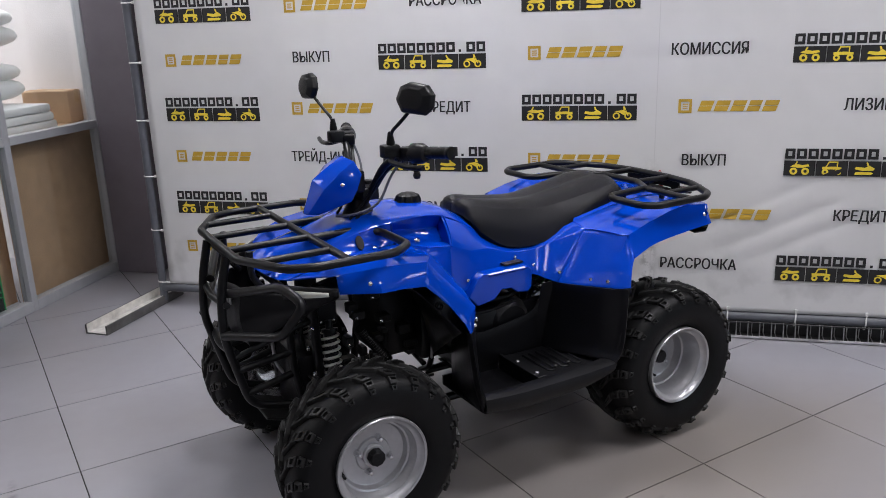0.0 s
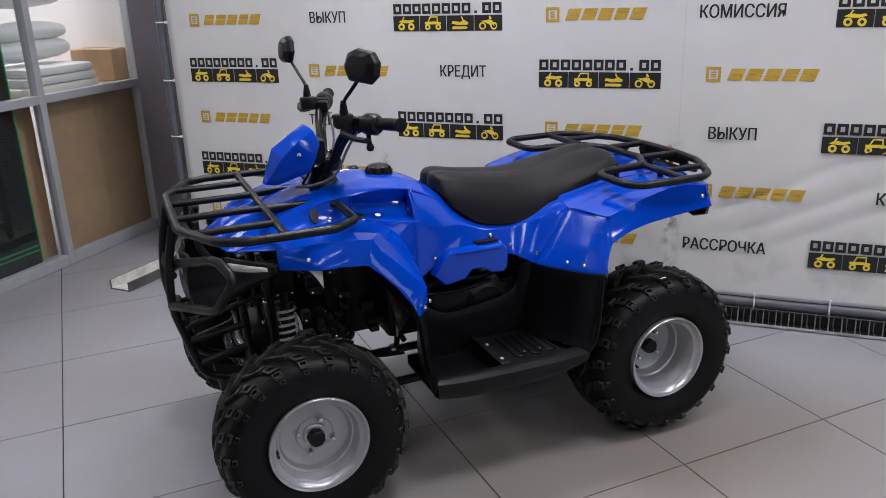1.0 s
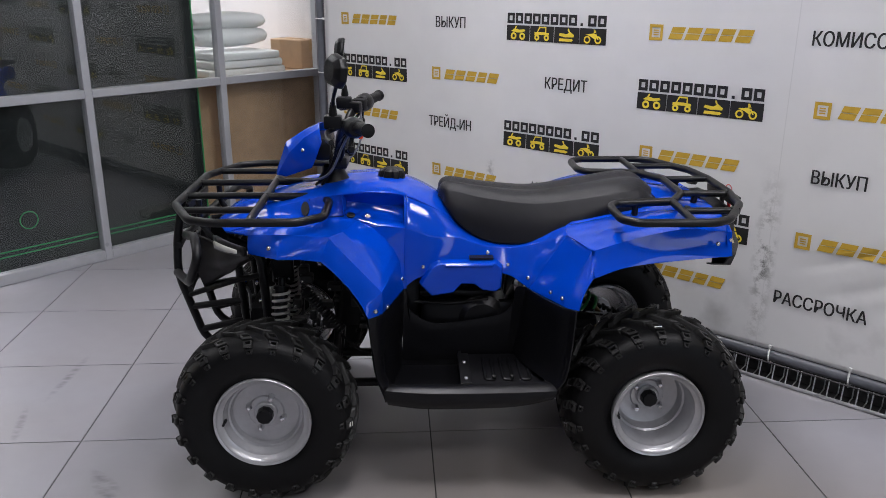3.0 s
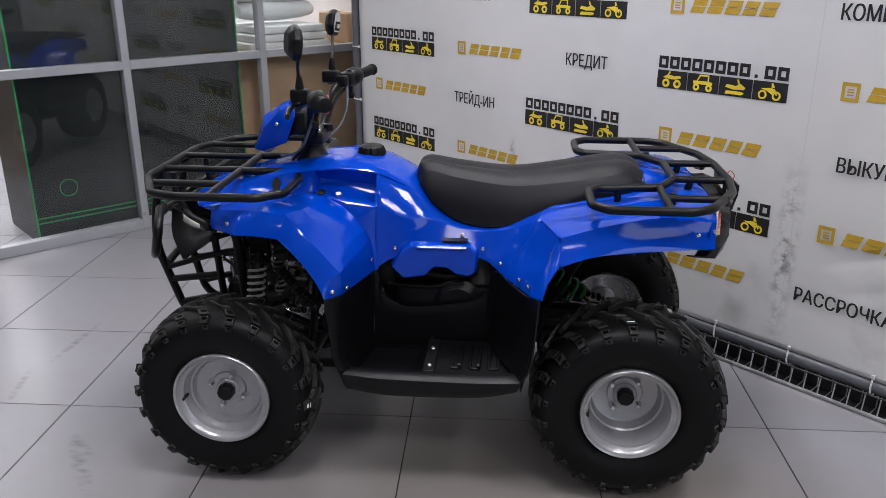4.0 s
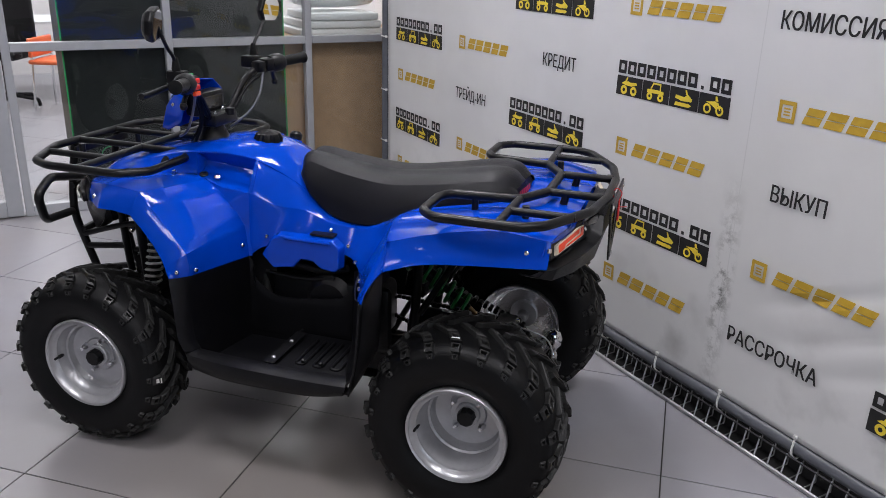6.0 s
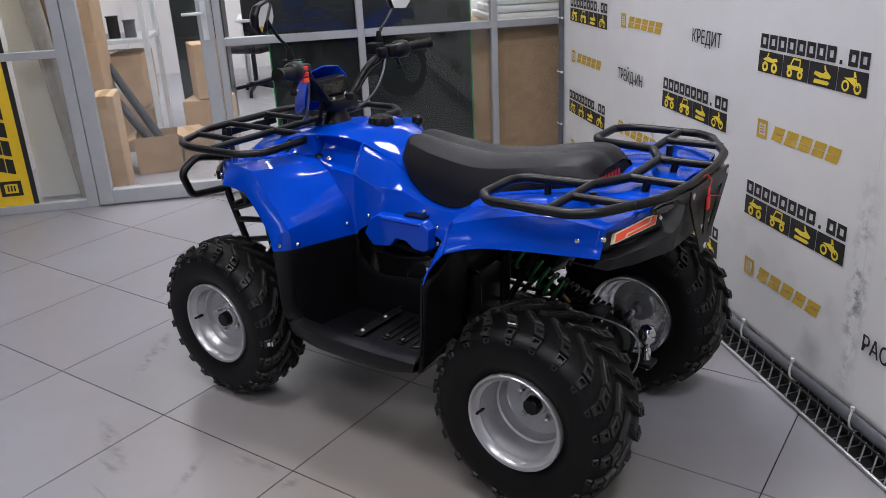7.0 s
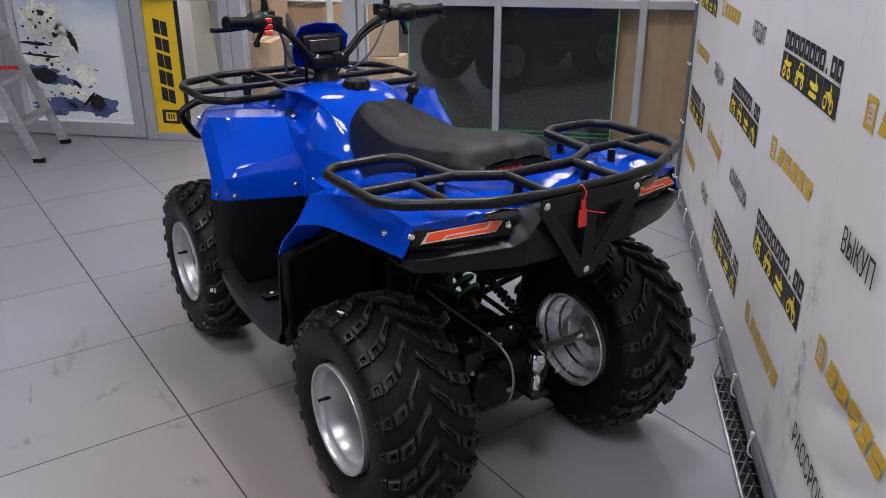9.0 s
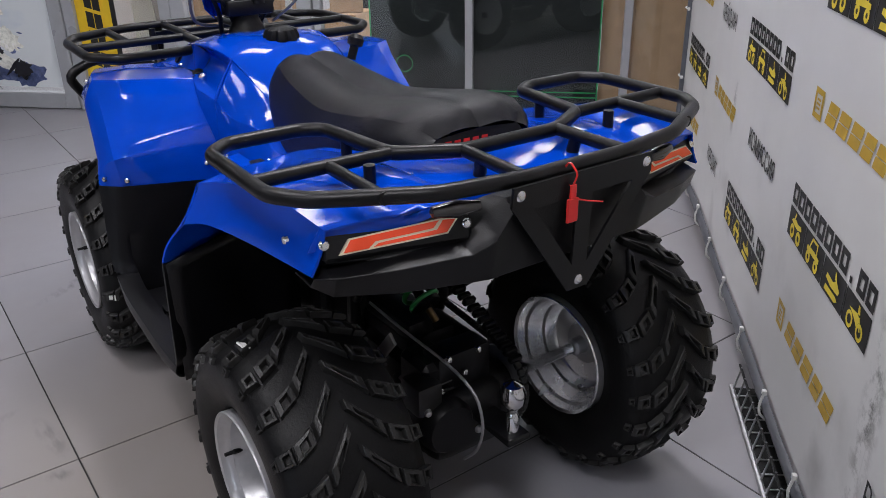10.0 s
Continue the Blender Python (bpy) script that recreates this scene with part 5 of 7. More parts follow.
    # wheel side liner behind the well, under the rear fender
    bm = skin(bmesh.new(), [S([(1.846, 0.498, 0.63), (1.835, 0.494, 0.50), (1.805, 0.488, 0.345)]), S([(1.83, 0.36, 0.66), (1.815, 0.36, 0.50), (1.80, 0.36, 0.355)]), S([(1.80, 0.22, 0.70), (1.79, 0.21, 0.52), (1.78, 0.21, 0.36)])], 12, 4, (), mirror=False)
    part("inner_fender", bm, M_BLACK, bike, thick=0.004, offset=off)
    bm = skin(bmesh.new(), [S([(1.84, 0.40, 0.70), (1.95, 0.40, 0.762), (2.12, 0.40, 0.775), (2.29, 0.38, 0.775)]), S([(1.83, 0.15, 0.70), (1.95, 0.15, 0.765), (2.12, 0.15, 0.78), (2.29, 0.15, 0.78)])], 16, 3, (), mirror=False)
    part("inner_fender", bm, M_BLACK, bike, thick=0.004, offset=off)
    bm = skin(bmesh.new(), [S([(0.90, 0.30, 0.76), (1.02, 0.34, 0.765), (1.11, 0.36, 0.745), (1.19, 0.40, 0.66), (1.235, 0.44, 0.60)]), S([(0.90, 0.13, 0.74), (1.02, 0.13, 0.75), (1.13, 0.14, 0.72), (1.24, 0.15, 0.62), (1.29, 0.16, 0.42)])], 18, 4, (), mirror=False)
    part("inner_fender", bm, M_BLACK, bike, thick=0.004, offset=off)

# --- rivets on the blue skins
for sign in (1, -1):
    for x, w, z, way in ((1.266, 0.462, 0.625, (0.3, -1, 0.2)), (1.299, 0.418, 0.622, (0.9, -0.4, 0)), (0.960, 0.402, 0.799, (-0.3, -1, 0.4)), (1.407, 0.198, 0.668, (0, -1, 0)), (1.615, 0.176, 0.707, (0, -1, 0.3)), (1.679, 0.195, 0.672, (0, -1, 0)),
                         (1.735, 0.272, 0.655, (-0.6, -0.8, 0)), (1.79, 0.372, 0.645, (-0.8, -0.6, 0)), (1.815, 0.43, 0.648, (-0.8, -0.6, 0)), (2.262, 0.424, 0.812, (0, -1, 0)), (1.34, 0.23, 0.64, (0.8, -0.6, 0))):
        bolt("rivet", at(x, (w + 0.003) * sign, z), (way[0], way[1] * sign, way[2]), bike, 0.0065, 0.006)
    bolt("key_bolt", at(1.233, 0.178 * sign, 0.829), (0.1, -0.4 * sign, 0.9), bike, 0.011, 0.009)
    bolt("plug", at(1.180, 0.172 * sign, 0.830), (0.1, -0.3 * sign, 0.9), bike, 0.014, 0.008, M_BLACK)
    bolt("rivet", at(1.081, 0.184 * sign, 0.834), (0, -0.2 * sign, 1), bike, 0.007)

    part("slot_hole", lathe(bmesh.new(), [(-0.004, 0.001), (-0.004, 0.02), (0.003, 0.02), (0.003, 0.001)], 20, Matrix.Translation(at(1.038, 0.170, 0.853)) @ Matrix.Rotation(radians(58 * sign), 4, "X") @ Matrix.Diagonal((0.62, 1.15, 1, 1)) if sign > 0 else Matrix.Translation(at(1.038, -0.170, 0.853)) @ Matrix.Rotation(radians(-58), 4, "X") @ Matrix.Diagonal((0.62, 1.15, 1, 1)), "z"), M_BLACK, bike, "dark oval opening", smooth=0)

# --- fuel cap and choke knob
bm = bmesh.new()
M0 = Matrix.Translation(at(1.306, -0.014, 0.906)) @ Matrix.Diagonal((1.12, 1.12, 0.92, 1))
lathe(bm, [(0.0, 0.040), (0.018, 0.041), (0.034, 0.035), (0.041, 0.022), (0.043, 0.001)], 64, M0, "z")
for v in bm.verts:
    d = v.co - M0.translation
    k = 1.0 - 0.14 * max(0.0, math.cos(8 * math.atan2(d.y, d.x))) * min(1.0, Vector((d.x, d.y)).length / 0.04)
    v.co = M0.translation + Vector((d.x * k, d.y * k, d.z))
part("fuel_cap", bm, M_BLACK, bike, "black ribbed fuel cap")
bm = lathe(bmesh.new(), [(-0.04, 0.012), (-0.005, 0.012), (0.0, 0.021), (0.018, 0.022), (0.028, 0.014), (0.030, 0.001)], 18, Matrix.Translation(at(1.285, -0.236, 0.868)) @ Matrix.Rotation(radians(-20), 4, "X"), "z")
part("choke_knob", bm, M_BLACK, bike, "black round knob")


# --- wheels
def tyre_profile(hw, R):
    half = [(0.70 * hw, 0.136), (0.86 * hw, 0.146), (0.97 * hw, 0.178), (1.0 * hw, 0.203), (0.985 * hw, R - 0.056), (0.91 * hw, R - 0.037), (0.70 * hw, R - 0.025), (0.36 * hw, R - 0.019), (0.12 * hw, R - 0.017)]
    return [(-y, r) for y, r in half] + [(y, r) for y, r in half[::-1]]


def wheel(hw, R, dish, size):
    """Meshes of one wheel lying along y, its outer face at -y."""
    tyre = lathe(bmesh.new(), tyre_profile(hw, R), 72)

    def on(u):
        """Across the tread: 0 at the middle, 1 at the shoulder, on to the side wall."""
        line = [(0.02 * hw, R - 0.017), (0.36 * hw, R - 0.019), (0.70 * hw, R - 0.025), (0.91 * hw, R - 0.037), (0.985 * hw, R - 0.056), (1.0 * hw, R - 0.080)]
        f = u * (len(line) - 1)
        i = min(int(f), len(line) - 2)
        (y0, r0), (y1, r1) = line[i], line[i + 1]
        t = f - i
        d = Vector((y1 - y0, r1 - r0)).normalized()
        return y0 + (y1 - y0) * t, r0 + (r1 - r0) * t, (-d.y, d.x)

    def point(side, u, da, h, way):
        """A point over the tread: u across, da along the tyre, h above the carcass."""
        y, r, (ny, nr) = on(u)
        nr, ny = (nr, ny) if nr >= 0 else (-nr, -ny)
        a = way * (0.30 * max(0.0, (0.42 - u) / 0.42) ** 1.6 + 0.05 * (1 - u)) + da / R
        return a, r + nr * h, (y + abs(ny) * h * (1 if u > 0.3 else 0)) * side

    def lug(bm, side, theta, u0, u1, half0, half1, way, high=0.016, wall=0.0058):
        """One hollow block: steep outside, a rim with a chamfered edge, and a sunken middle."""
        gap = (u1 - u0) * min(0.3, wall / max(0.024, (u1 - u0) * hw * 0.95))
        rings = []
        for inset, h in ((-0.35, -0.004), (-0.05, high - 0.0015), (0.12, high), (0.85, high), (1.0, high - 0.002), (1.15, high - 0.011)):
            ring_v = []
            for u, half, e in ((u0, half0, 1), (u0, half0, -1), (u1, half1, -1), (u1, half1, 1)):
                uu = u + (gap if u == u0 else -gap) * inset
                d = e * (half - wall * inset)
                a, r, y = point(side, max(0.0, min(0.99, uu)), d, h, way)
                ring_v.append(bm.verts.new((r * math.cos(theta + a), y, r * math.sin(theta + a))))
            rings.append(ring_v)
        for p, q in zip(rings, rings[1:]):
            for k in range(4):
                bm.faces.new((p[k], p[(k + 1) % 4], q[(k + 1) % 4], q[k]))
        bm.faces.new(rings[-1])

    def treads(way):
        bm, n = bmesh.new(), 22
        for side in (-1, 1):
            for k in range(n):
                th = (k + (0.5 if side > 0 else 0)) * math.tau / n
                lug(bm, side, th, 0.015, 0.235, 0.0090, 0.0138, way, 0.014)
                lug(bm, side, th, 0.275, 0.415, 0.0143, 0.0152, way, 0.0135)
                lug(bm, side, th, 0.455, 0.60, 0.0143, 0.0130, way, 0.011)
                lug(bm, side, th, 0.665, 0.79, 0.0110, 0.0085, way, 0.006)
        return finish(bm, "tread", M_TREAD, 0)

    rim = bmesh.new()
    prof = [(-hw + 0.006, 0.152), (-hw + 0.003, 0.150), (-hw + 0.006, 0.144), (-hw + 0.016, 0.141), (-hw + 0.022, 0.134), (-hw + 0.026, 0.127), (-hw + 0.038, 0.125), (-hw + 0.043, 0.122), (-hw + dish * 0.72, 0.117), (-hw + dish * 0.75, 0.111), (-hw + dish - 0.010, 0.108), (-hw + dish - 0.003, 0.104), (-hw + dish, 0.097), (-hw + dish + 0.001, 0.058), (-hw + dish - 0.004, 0.054), (-hw + dish - 0.004, 0.034)]
    lathe(rim, prof, 56)
    back = [(hw - 0.006, 0.152), (hw - 0.003, 0.150), (hw - 0.008, 0.143), (hw - 0.026, 0.138), (hw - 0.030, 0.130), (hw - 0.066, 0.118), (hw - 0.070, 0.111), (-hw + dish + 0.028, 0.106), (-hw + dish + 0.020, 0.100), (-hw + dish + 0.014, 0.074), (-hw + dish + 0.012, 0.058), (-hw + dish + 0.010, 0.034)]
    inner_rim = lathe(bmesh.new(), back, 56)
    bmesh.ops.scale(inner_rim, vec=(size, 1, size), verts=inner_rim.verts)
    lathe(rim, [(-hw + dish - 0.004, 0.034), (-hw + dish + 0.010, 0.034)], 56)
    lathe(rim, [(-hw + 0.006, 0.152), (0, 0.146), (hw - 0.006, 0.152)], 56)
    bmesh.ops.scale(rim, vec=(size, 1, size), verts=rim.verts)
    hub = lathe(bmesh.new(), [(-hw + dish + 0.015, 0.036), (-hw + dish - 0.013, 0.0355), (-hw + dish - 0.016, 0.032), (-hw + dish - 0.016, 0.015)], 28)
    cap = lathe(bmesh.new(), [(-hw + dish - 0.010, 0.0262), (-hw + dish - 0.028, 0.0258), (-hw + dish - 0.038, 0.0245), (-hw + dish - 0.041, 0.021), (-hw + dish - 0.041, 0.001)], 9)
    nut = bmesh.new()
    lathe(nut, [(-hw + dish + 0.002, 0.0135), (-hw + dish - 0.004, 0.0105), (-hw + dish - 0.012, 0.0095), (-hw + dish - 0.016, 0.0065), (-hw + dish - 0.024, 0.006), (-hw + dish - 0.025, 0.001)], 6)
    valve = lathe(bmesh.new(), [(0, 0.006), (-0.016, 0.006), (-0.018, 0.004), (-0.034, 0.004), (-0.035, 0.001)], 8)
    return {"tyre": finish(tyre, "tyre", M_RUBBER, 50), "tread": treads(1), "mirrored": treads(-1), "rim": finish(rim, "rim", M_ALU, 35), "hub": finish(hub, "hub", M_ALU, 35), "barrel": finish(inner_rim, "rim_barrel", M_BARE, 35),
            "cap": finish(cap, "axle_cap", M_BLACK, 20), "nut": finish(nut, "wheel_nut", M_CHROME, 30), "valve": finish(valve, "valve", M_BLACK, 35), "valve_at": (-hw + 0.045, 0.118)}


FRONT_W, REAR_W = wheel(0.099, 0.284, 0.078, 0.955), wheel(0.127, 0.289, 0.138, 0.93)
TAG = finish(boxed((-0.011, -0.0015, -0.008), (0.011, 0.0015, 0.008)), "label", M_WHITE, 0)
for x, w, z, meshes, spin in ((0.925, 0.406, 0.284, FRONT_W, 20), (0.925, -0.406, 0.284, FRONT_W, 75), (2.115, 0.372, 0.289, REAR_W, 40), (2.115, -0.372, 0.289, REAR_W, 10)):
    lay = Matrix.Translation(at(x, w, z)) @ pose(0, 0, 0, 0, 0, 0 if w > 0 else 180)
    whl = new("wheel")
    whl.parent, whl.matrix_basis = bike, lay
    tagged(whl, "knobbly black tyre on a bare aluminium rim")
    for key in ("tyre", "tread" if w > 0 else "mirrored", "rim", "barrel", "hub", "cap"):
        tagged(share(meshes[key].name.split(".")[0], meshes[key], whl, pose(0, 0, 0, 0, spin, 0)), kind="stuff" if key in ("tread", "mirrored") else "")
    for k in range(4):
        share("wheel_nut", meshes["nut"], whl, pose(0, 0, 0, 0, spin + 90 * k, 0) @ Matrix.Translation((0.053, 0, 0)))
    y, r = meshes["valve_at"]
    share("valve", meshes["valve"], whl, pose(0, 0, 0, 0, 175, 0) @ Matrix.Translation((r, y, 0)))
share("label", TAG, bike, Matrix.Translation(at(1.186, 0.488, 0.270)) @ pose(0, 0, 0, 0, 0, 62), "small white tyre label")
share("label", TAG, bike, Matrix.Translation(at(2.098, 0.456, 0.564)) @ pose(0, 0, 0, 62, 0, 6), "small white tyre label")

# --- racks
TR = 0.0125
zf = 0.876
FR = [(1.115, 0.17), (1.115, 0.345), (1.045, 0.404), (0.80, 0.404), (0.728, 0.372), (0.645, 0.20)]
outline = [(0.905, 0.105), (1.075, 0.105)] + FR
outline = outline + [(x, -w) for x, w in outline[::-1]]
bm = tube(bmesh.new(), [at(x, w, zf) for x, w in outline], TR, 12, 0.020)
rack = part("front_rack", bm, M_TUBE, bike, "black tubular front luggage rack", smooth=50)
part("crossbar", bar([at(0.905, 0.40, zf), at(0.905, -0.40, zf)], TR * 0.95), M_TUBE, rack, smooth=50)
for w, x in ((0.265, 0.68), (0.09, 0.645), (-0.09, 0.645), (-0.265, 0.68)):
    part("rail", bar([at(x, w, zf), at(0.905, w, zf)], TR * 0.85), M_TUBE, rack, smooth=50)
for w in (0.14, -0.14):
    part("mount", bar([at(0.70, w, zf), at(0.70, w, 0.80), at(0.74, w, 0.74)], 0.010, 8, 0.02), M_TUBE, rack, smooth=50)
    part("mount", bar([at(1.05, w, zf), at(1.05, w * 1.1, 0.80)], 0.010, 8), M_TUBE, rack, smooth=50)
part("number_plate_bar", boxed(at(0.655, 0.13, 0.835), at(0.665, -0.13, 0.860), 0.002), M_TUBE, rack, smooth=0)

zr = 0.880
RR = [(2.005, 0.225), (1.980, 0.262), (1.980, 0.400), (2.022, 0.442), (2.245, 0.442), (2.300, 0.405), (2.388, 0.245), (2.412, 0.10)]
outline = RR + [(x, -w) for x, w in RR[::-1]]
inner = [(2.005, 0.225), (2.19, 0.205), (2.25, 0.10)]
loop = outline + [(x, -w) for x, w in inner[1:]] + inner[::-1][:-1]
bm = tube(bmesh.new(), [at(x, w, zr) for x, w in loop], TR, 12, 0.018, closed=True)
rack = part("rear_rack", bm, M_TUBE, bike, "black tubular rear luggage rack", smooth=50)
for sign in (1, -1):
    part("crossbar", bar([at(2.19, 0.205 * sign, zr), at(2.185, 0.442 * sign, zr)], TR * 0.9), M_TUBE, rack, smooth=50)
    part("rail", bar([at(2.188, 0.315 * sign, zr), at(2.36, 0.315 * sign, zr)], TR * 0.85), M_TUBE, rack, smooth=50)
    part("rail", bar([at(2.25, 0.10 * sign, zr), at(2.411, 0.105 * sign, zr)], TR * 0.9), M_TUBE, rack, smooth=50)
    part("mount", bar([at(2.22, 0.26 * sign, zr), at(2.22, 0.26 * sign, 0.835)], 0.010, 8), M_TUBE, rack, smooth=50)
    part("mount", bar([at(2.30, 0.102 * sign, zr), at(2.29, 0.10 * sign, 0.835)], 0.011, 8), M_TUBE, rack, smooth=50)
    part("mount", bar([at(2.07, 0.22 * sign, zr), at(2.07, 0.22 * sign, 0.825)], 0.010, 8), M_TUBE, rack, smooth=50)

# --- rear bumper, lamps and the hitch plate
bm = bmesh.new()
# stations from the middle out: x and z of the top, the ledge's inner and outer edge, the lower edge and the underside
PROFILE = ((0.0, 2.352, 0.842, 2.388, 0.846, 2.414, 0.836, 2.398, 0.722, 2.33, 0.720), (0.125, 2.352, 0.842, 2.386, 0.845, 2.414, 0.834, 2.398, 0.722, 2.33, 0.720),
           (0.160, 2.350, 0.838, 2.368, 0.806, 2.414, 0.792, 2.398, 0.722, 2.33, 0.720), (0.195, 2.346, 0.836, 2.360, 0.785, 2.405, 0.777, 2.390, 0.723, 2.325, 0.721),
           (0.300, 2.326, 0.824, 2.344, 0.780, 2.378, 0.773, 2.364, 0.728, 2.30, 0.727), (0.388, 2.288, 0.814, 2.300, 0.774, 2.336, 0.766, 2.324, 0.732, 2.265, 0.733),
           (0.410, 2.262, 0.790, 2.275, 0.768, 2.306, 0.760, 2.292, 0.742, 2.24, 0.745))
curves = [[(p[1 + 2 * k], p[0], p[2 + 2 * k]) for p in PROFILE] for k in range(5)]
skin(bm, curves, nv=2, hard=True)
bumper = part("rear_bumper", bm, M_BLACK, bike, "black moulded plastic rear bumper", bevel=0.007, thick=0.004, smooth=35)
for sign in (1, -1):
    lay = Matrix.Translation(at(2.338, 0.277 * sign, 0.808)) @ pose(0, 0, 0, 0, 0, 90 - 15 * sign) @ pose(0, 0, 0, -24, 0, 0)
    bm = bmesh.new()
    out = [(-0.105, -0.022), (0.085, -0.012), (0.108, 0.018), (0.075, 0.02), (-0.085, 0.008)]
    out = [((a * 0.87 - 0.008) * sign, b * 0.74) for a, b in out]
    f = [bm.verts.new((a, -0.014, b)) for a, b in out]
    g = [bm.verts.new((a, 0.004, b)) for a, b in out]
    bm.faces.new(f)
    for k in range(5):
        bm.faces.new((f[k], f[(k + 1) % 5], g[(k + 1) % 5], g[k]))
    lampo = part("tail_light", bm, M_CREAM, bike, "orange and cream tail reflector", smooth=0, m=lay)
    bm = bmesh.new()
    flat(bm, [((a * 0.87 - 0.008) * sign, b * 0.74) for a, b in ((-0.098, -0.0185), (-0.055, -0.0165), (-0.042, -0.005), (0.06, 0.003), (0.072, 0.017), (-0.083, 0.005))])
    flat(bm, [((a * 0.87 - 0.008) * sign, b * 0.74) for a, b in ((-0.047, -0.0155), (0.083, -0.009), (0.102, 0.0155), (0.079, 0.0165), (0.066, -0.001), (-0.037, -0.009))])
    part("reflector", bm, M_ORANGE, lampo, "glossy orange reflector", smooth=0, m=Matrix.Translation((0, -0.0155, 0)))
    bm = boxed((-0.122 if sign > 0 else -0.108, -0.004, -0.025), (0.108 if sign > 0 else 0.122, 0.006, 0.024), 0.006)
    part("lamp_plate", bm, M_BLACK, bike, smooth=0, m=lay)
    for a in (-0.118 * sign, 0.100 * sign):
        bolt("bolt", lay @ Vector((a, -0.006, 0.002)), lay.to_3x3() @ Vector((0, -1, 0)), bike, 0.008)
    bm = lathe(bmesh.new(), [(-0.05, 0.001), (-0.045, 0.010), (0, 0.017), (0.045, 0.010), (0.05, 0.001)], 16, Matrix.Translation(at(2.386, 0.214 * sign, 0.849)) @ pose(0, 0, 0, 0, 0, -14 * sign) @ Matrix.Diagonal((0.9, 0.82, 0.8, 1)))
    part("indicator", bm, M_SMOKE, bike, "smoked oval indicator lamp")
# triangular plate with three windows
lay = Matrix.Translation(at(2.424, 0, 0.775)) @ pose(0, 0, 0, 0, 0, 90) @ pose(0, 0, 0, 2, 0, 0)
bm = bmesh.new()


rims = []
for line in ([(-0.144, 0.102), (0.144, 0.102), (0.146, 0.070), (0.022, -0.104), (-0.022, -0.104), (-0.146, 0.070)], [(-0.104, 0.062), (-0.016, 0.062), (-0.016, -0.058)], [(0.104, 0.062), (0.016, 0.062), (0.016, -0.058)]):
    ring_v = [bm.verts.new((a, 0, b)) for a, b in line]
    rims += [bm.edges.new((p, q)) for p, q in zip(ring_v, ring_v[1:] + ring_v[:1])]
bmesh.ops.triangle_fill(bm, use_beauty=True, edges=rims)
plate = part("hitch_plate", bm, M_TUBE, bike, "black triangular steel plate with cut-outs", thick=0.005, smooth=0, m=lay)
for a, b in ((-0.131, 0.088), (0.131, 0.088), (0, -0.088)):
    bolt("bolt", Vector((a, -0.003, b)), (0, -1, 0), plate, 0.009, 0.007)
bm = boxed((-0.011, -0.003, -0.035), (0.011, 0.003, 0.02), 0.002)
box(bm, (-0.006, -0.002, 0.02), (0.006, 0.002, 0.05), 0.001)
tube(bm, [(0, 0, 0.05), (0.002, -0.008, 0.075), (0, 0.012, 0.098), (-0.002, 0.028, 0.07), (0, 0.01, 0.045)], 0.0018, 6, 0.01)
tube(bm, [(0.0, -0.002, 0.02), (0.02, -0.012, 0.012), (0.045, -0.02, 0.004)], 0.0018, 6)
part("seal_tag", bm, M_RED, bike, "red plastic seal tag on the rack", smooth=0, m=Matrix.Translation(at(2.440, 0.035, 0.826)) @ pose(0, 0, 0, 0, 0, 90) @ Matrix.Diagonal((1.05, 0.85, 0.72, 1)))

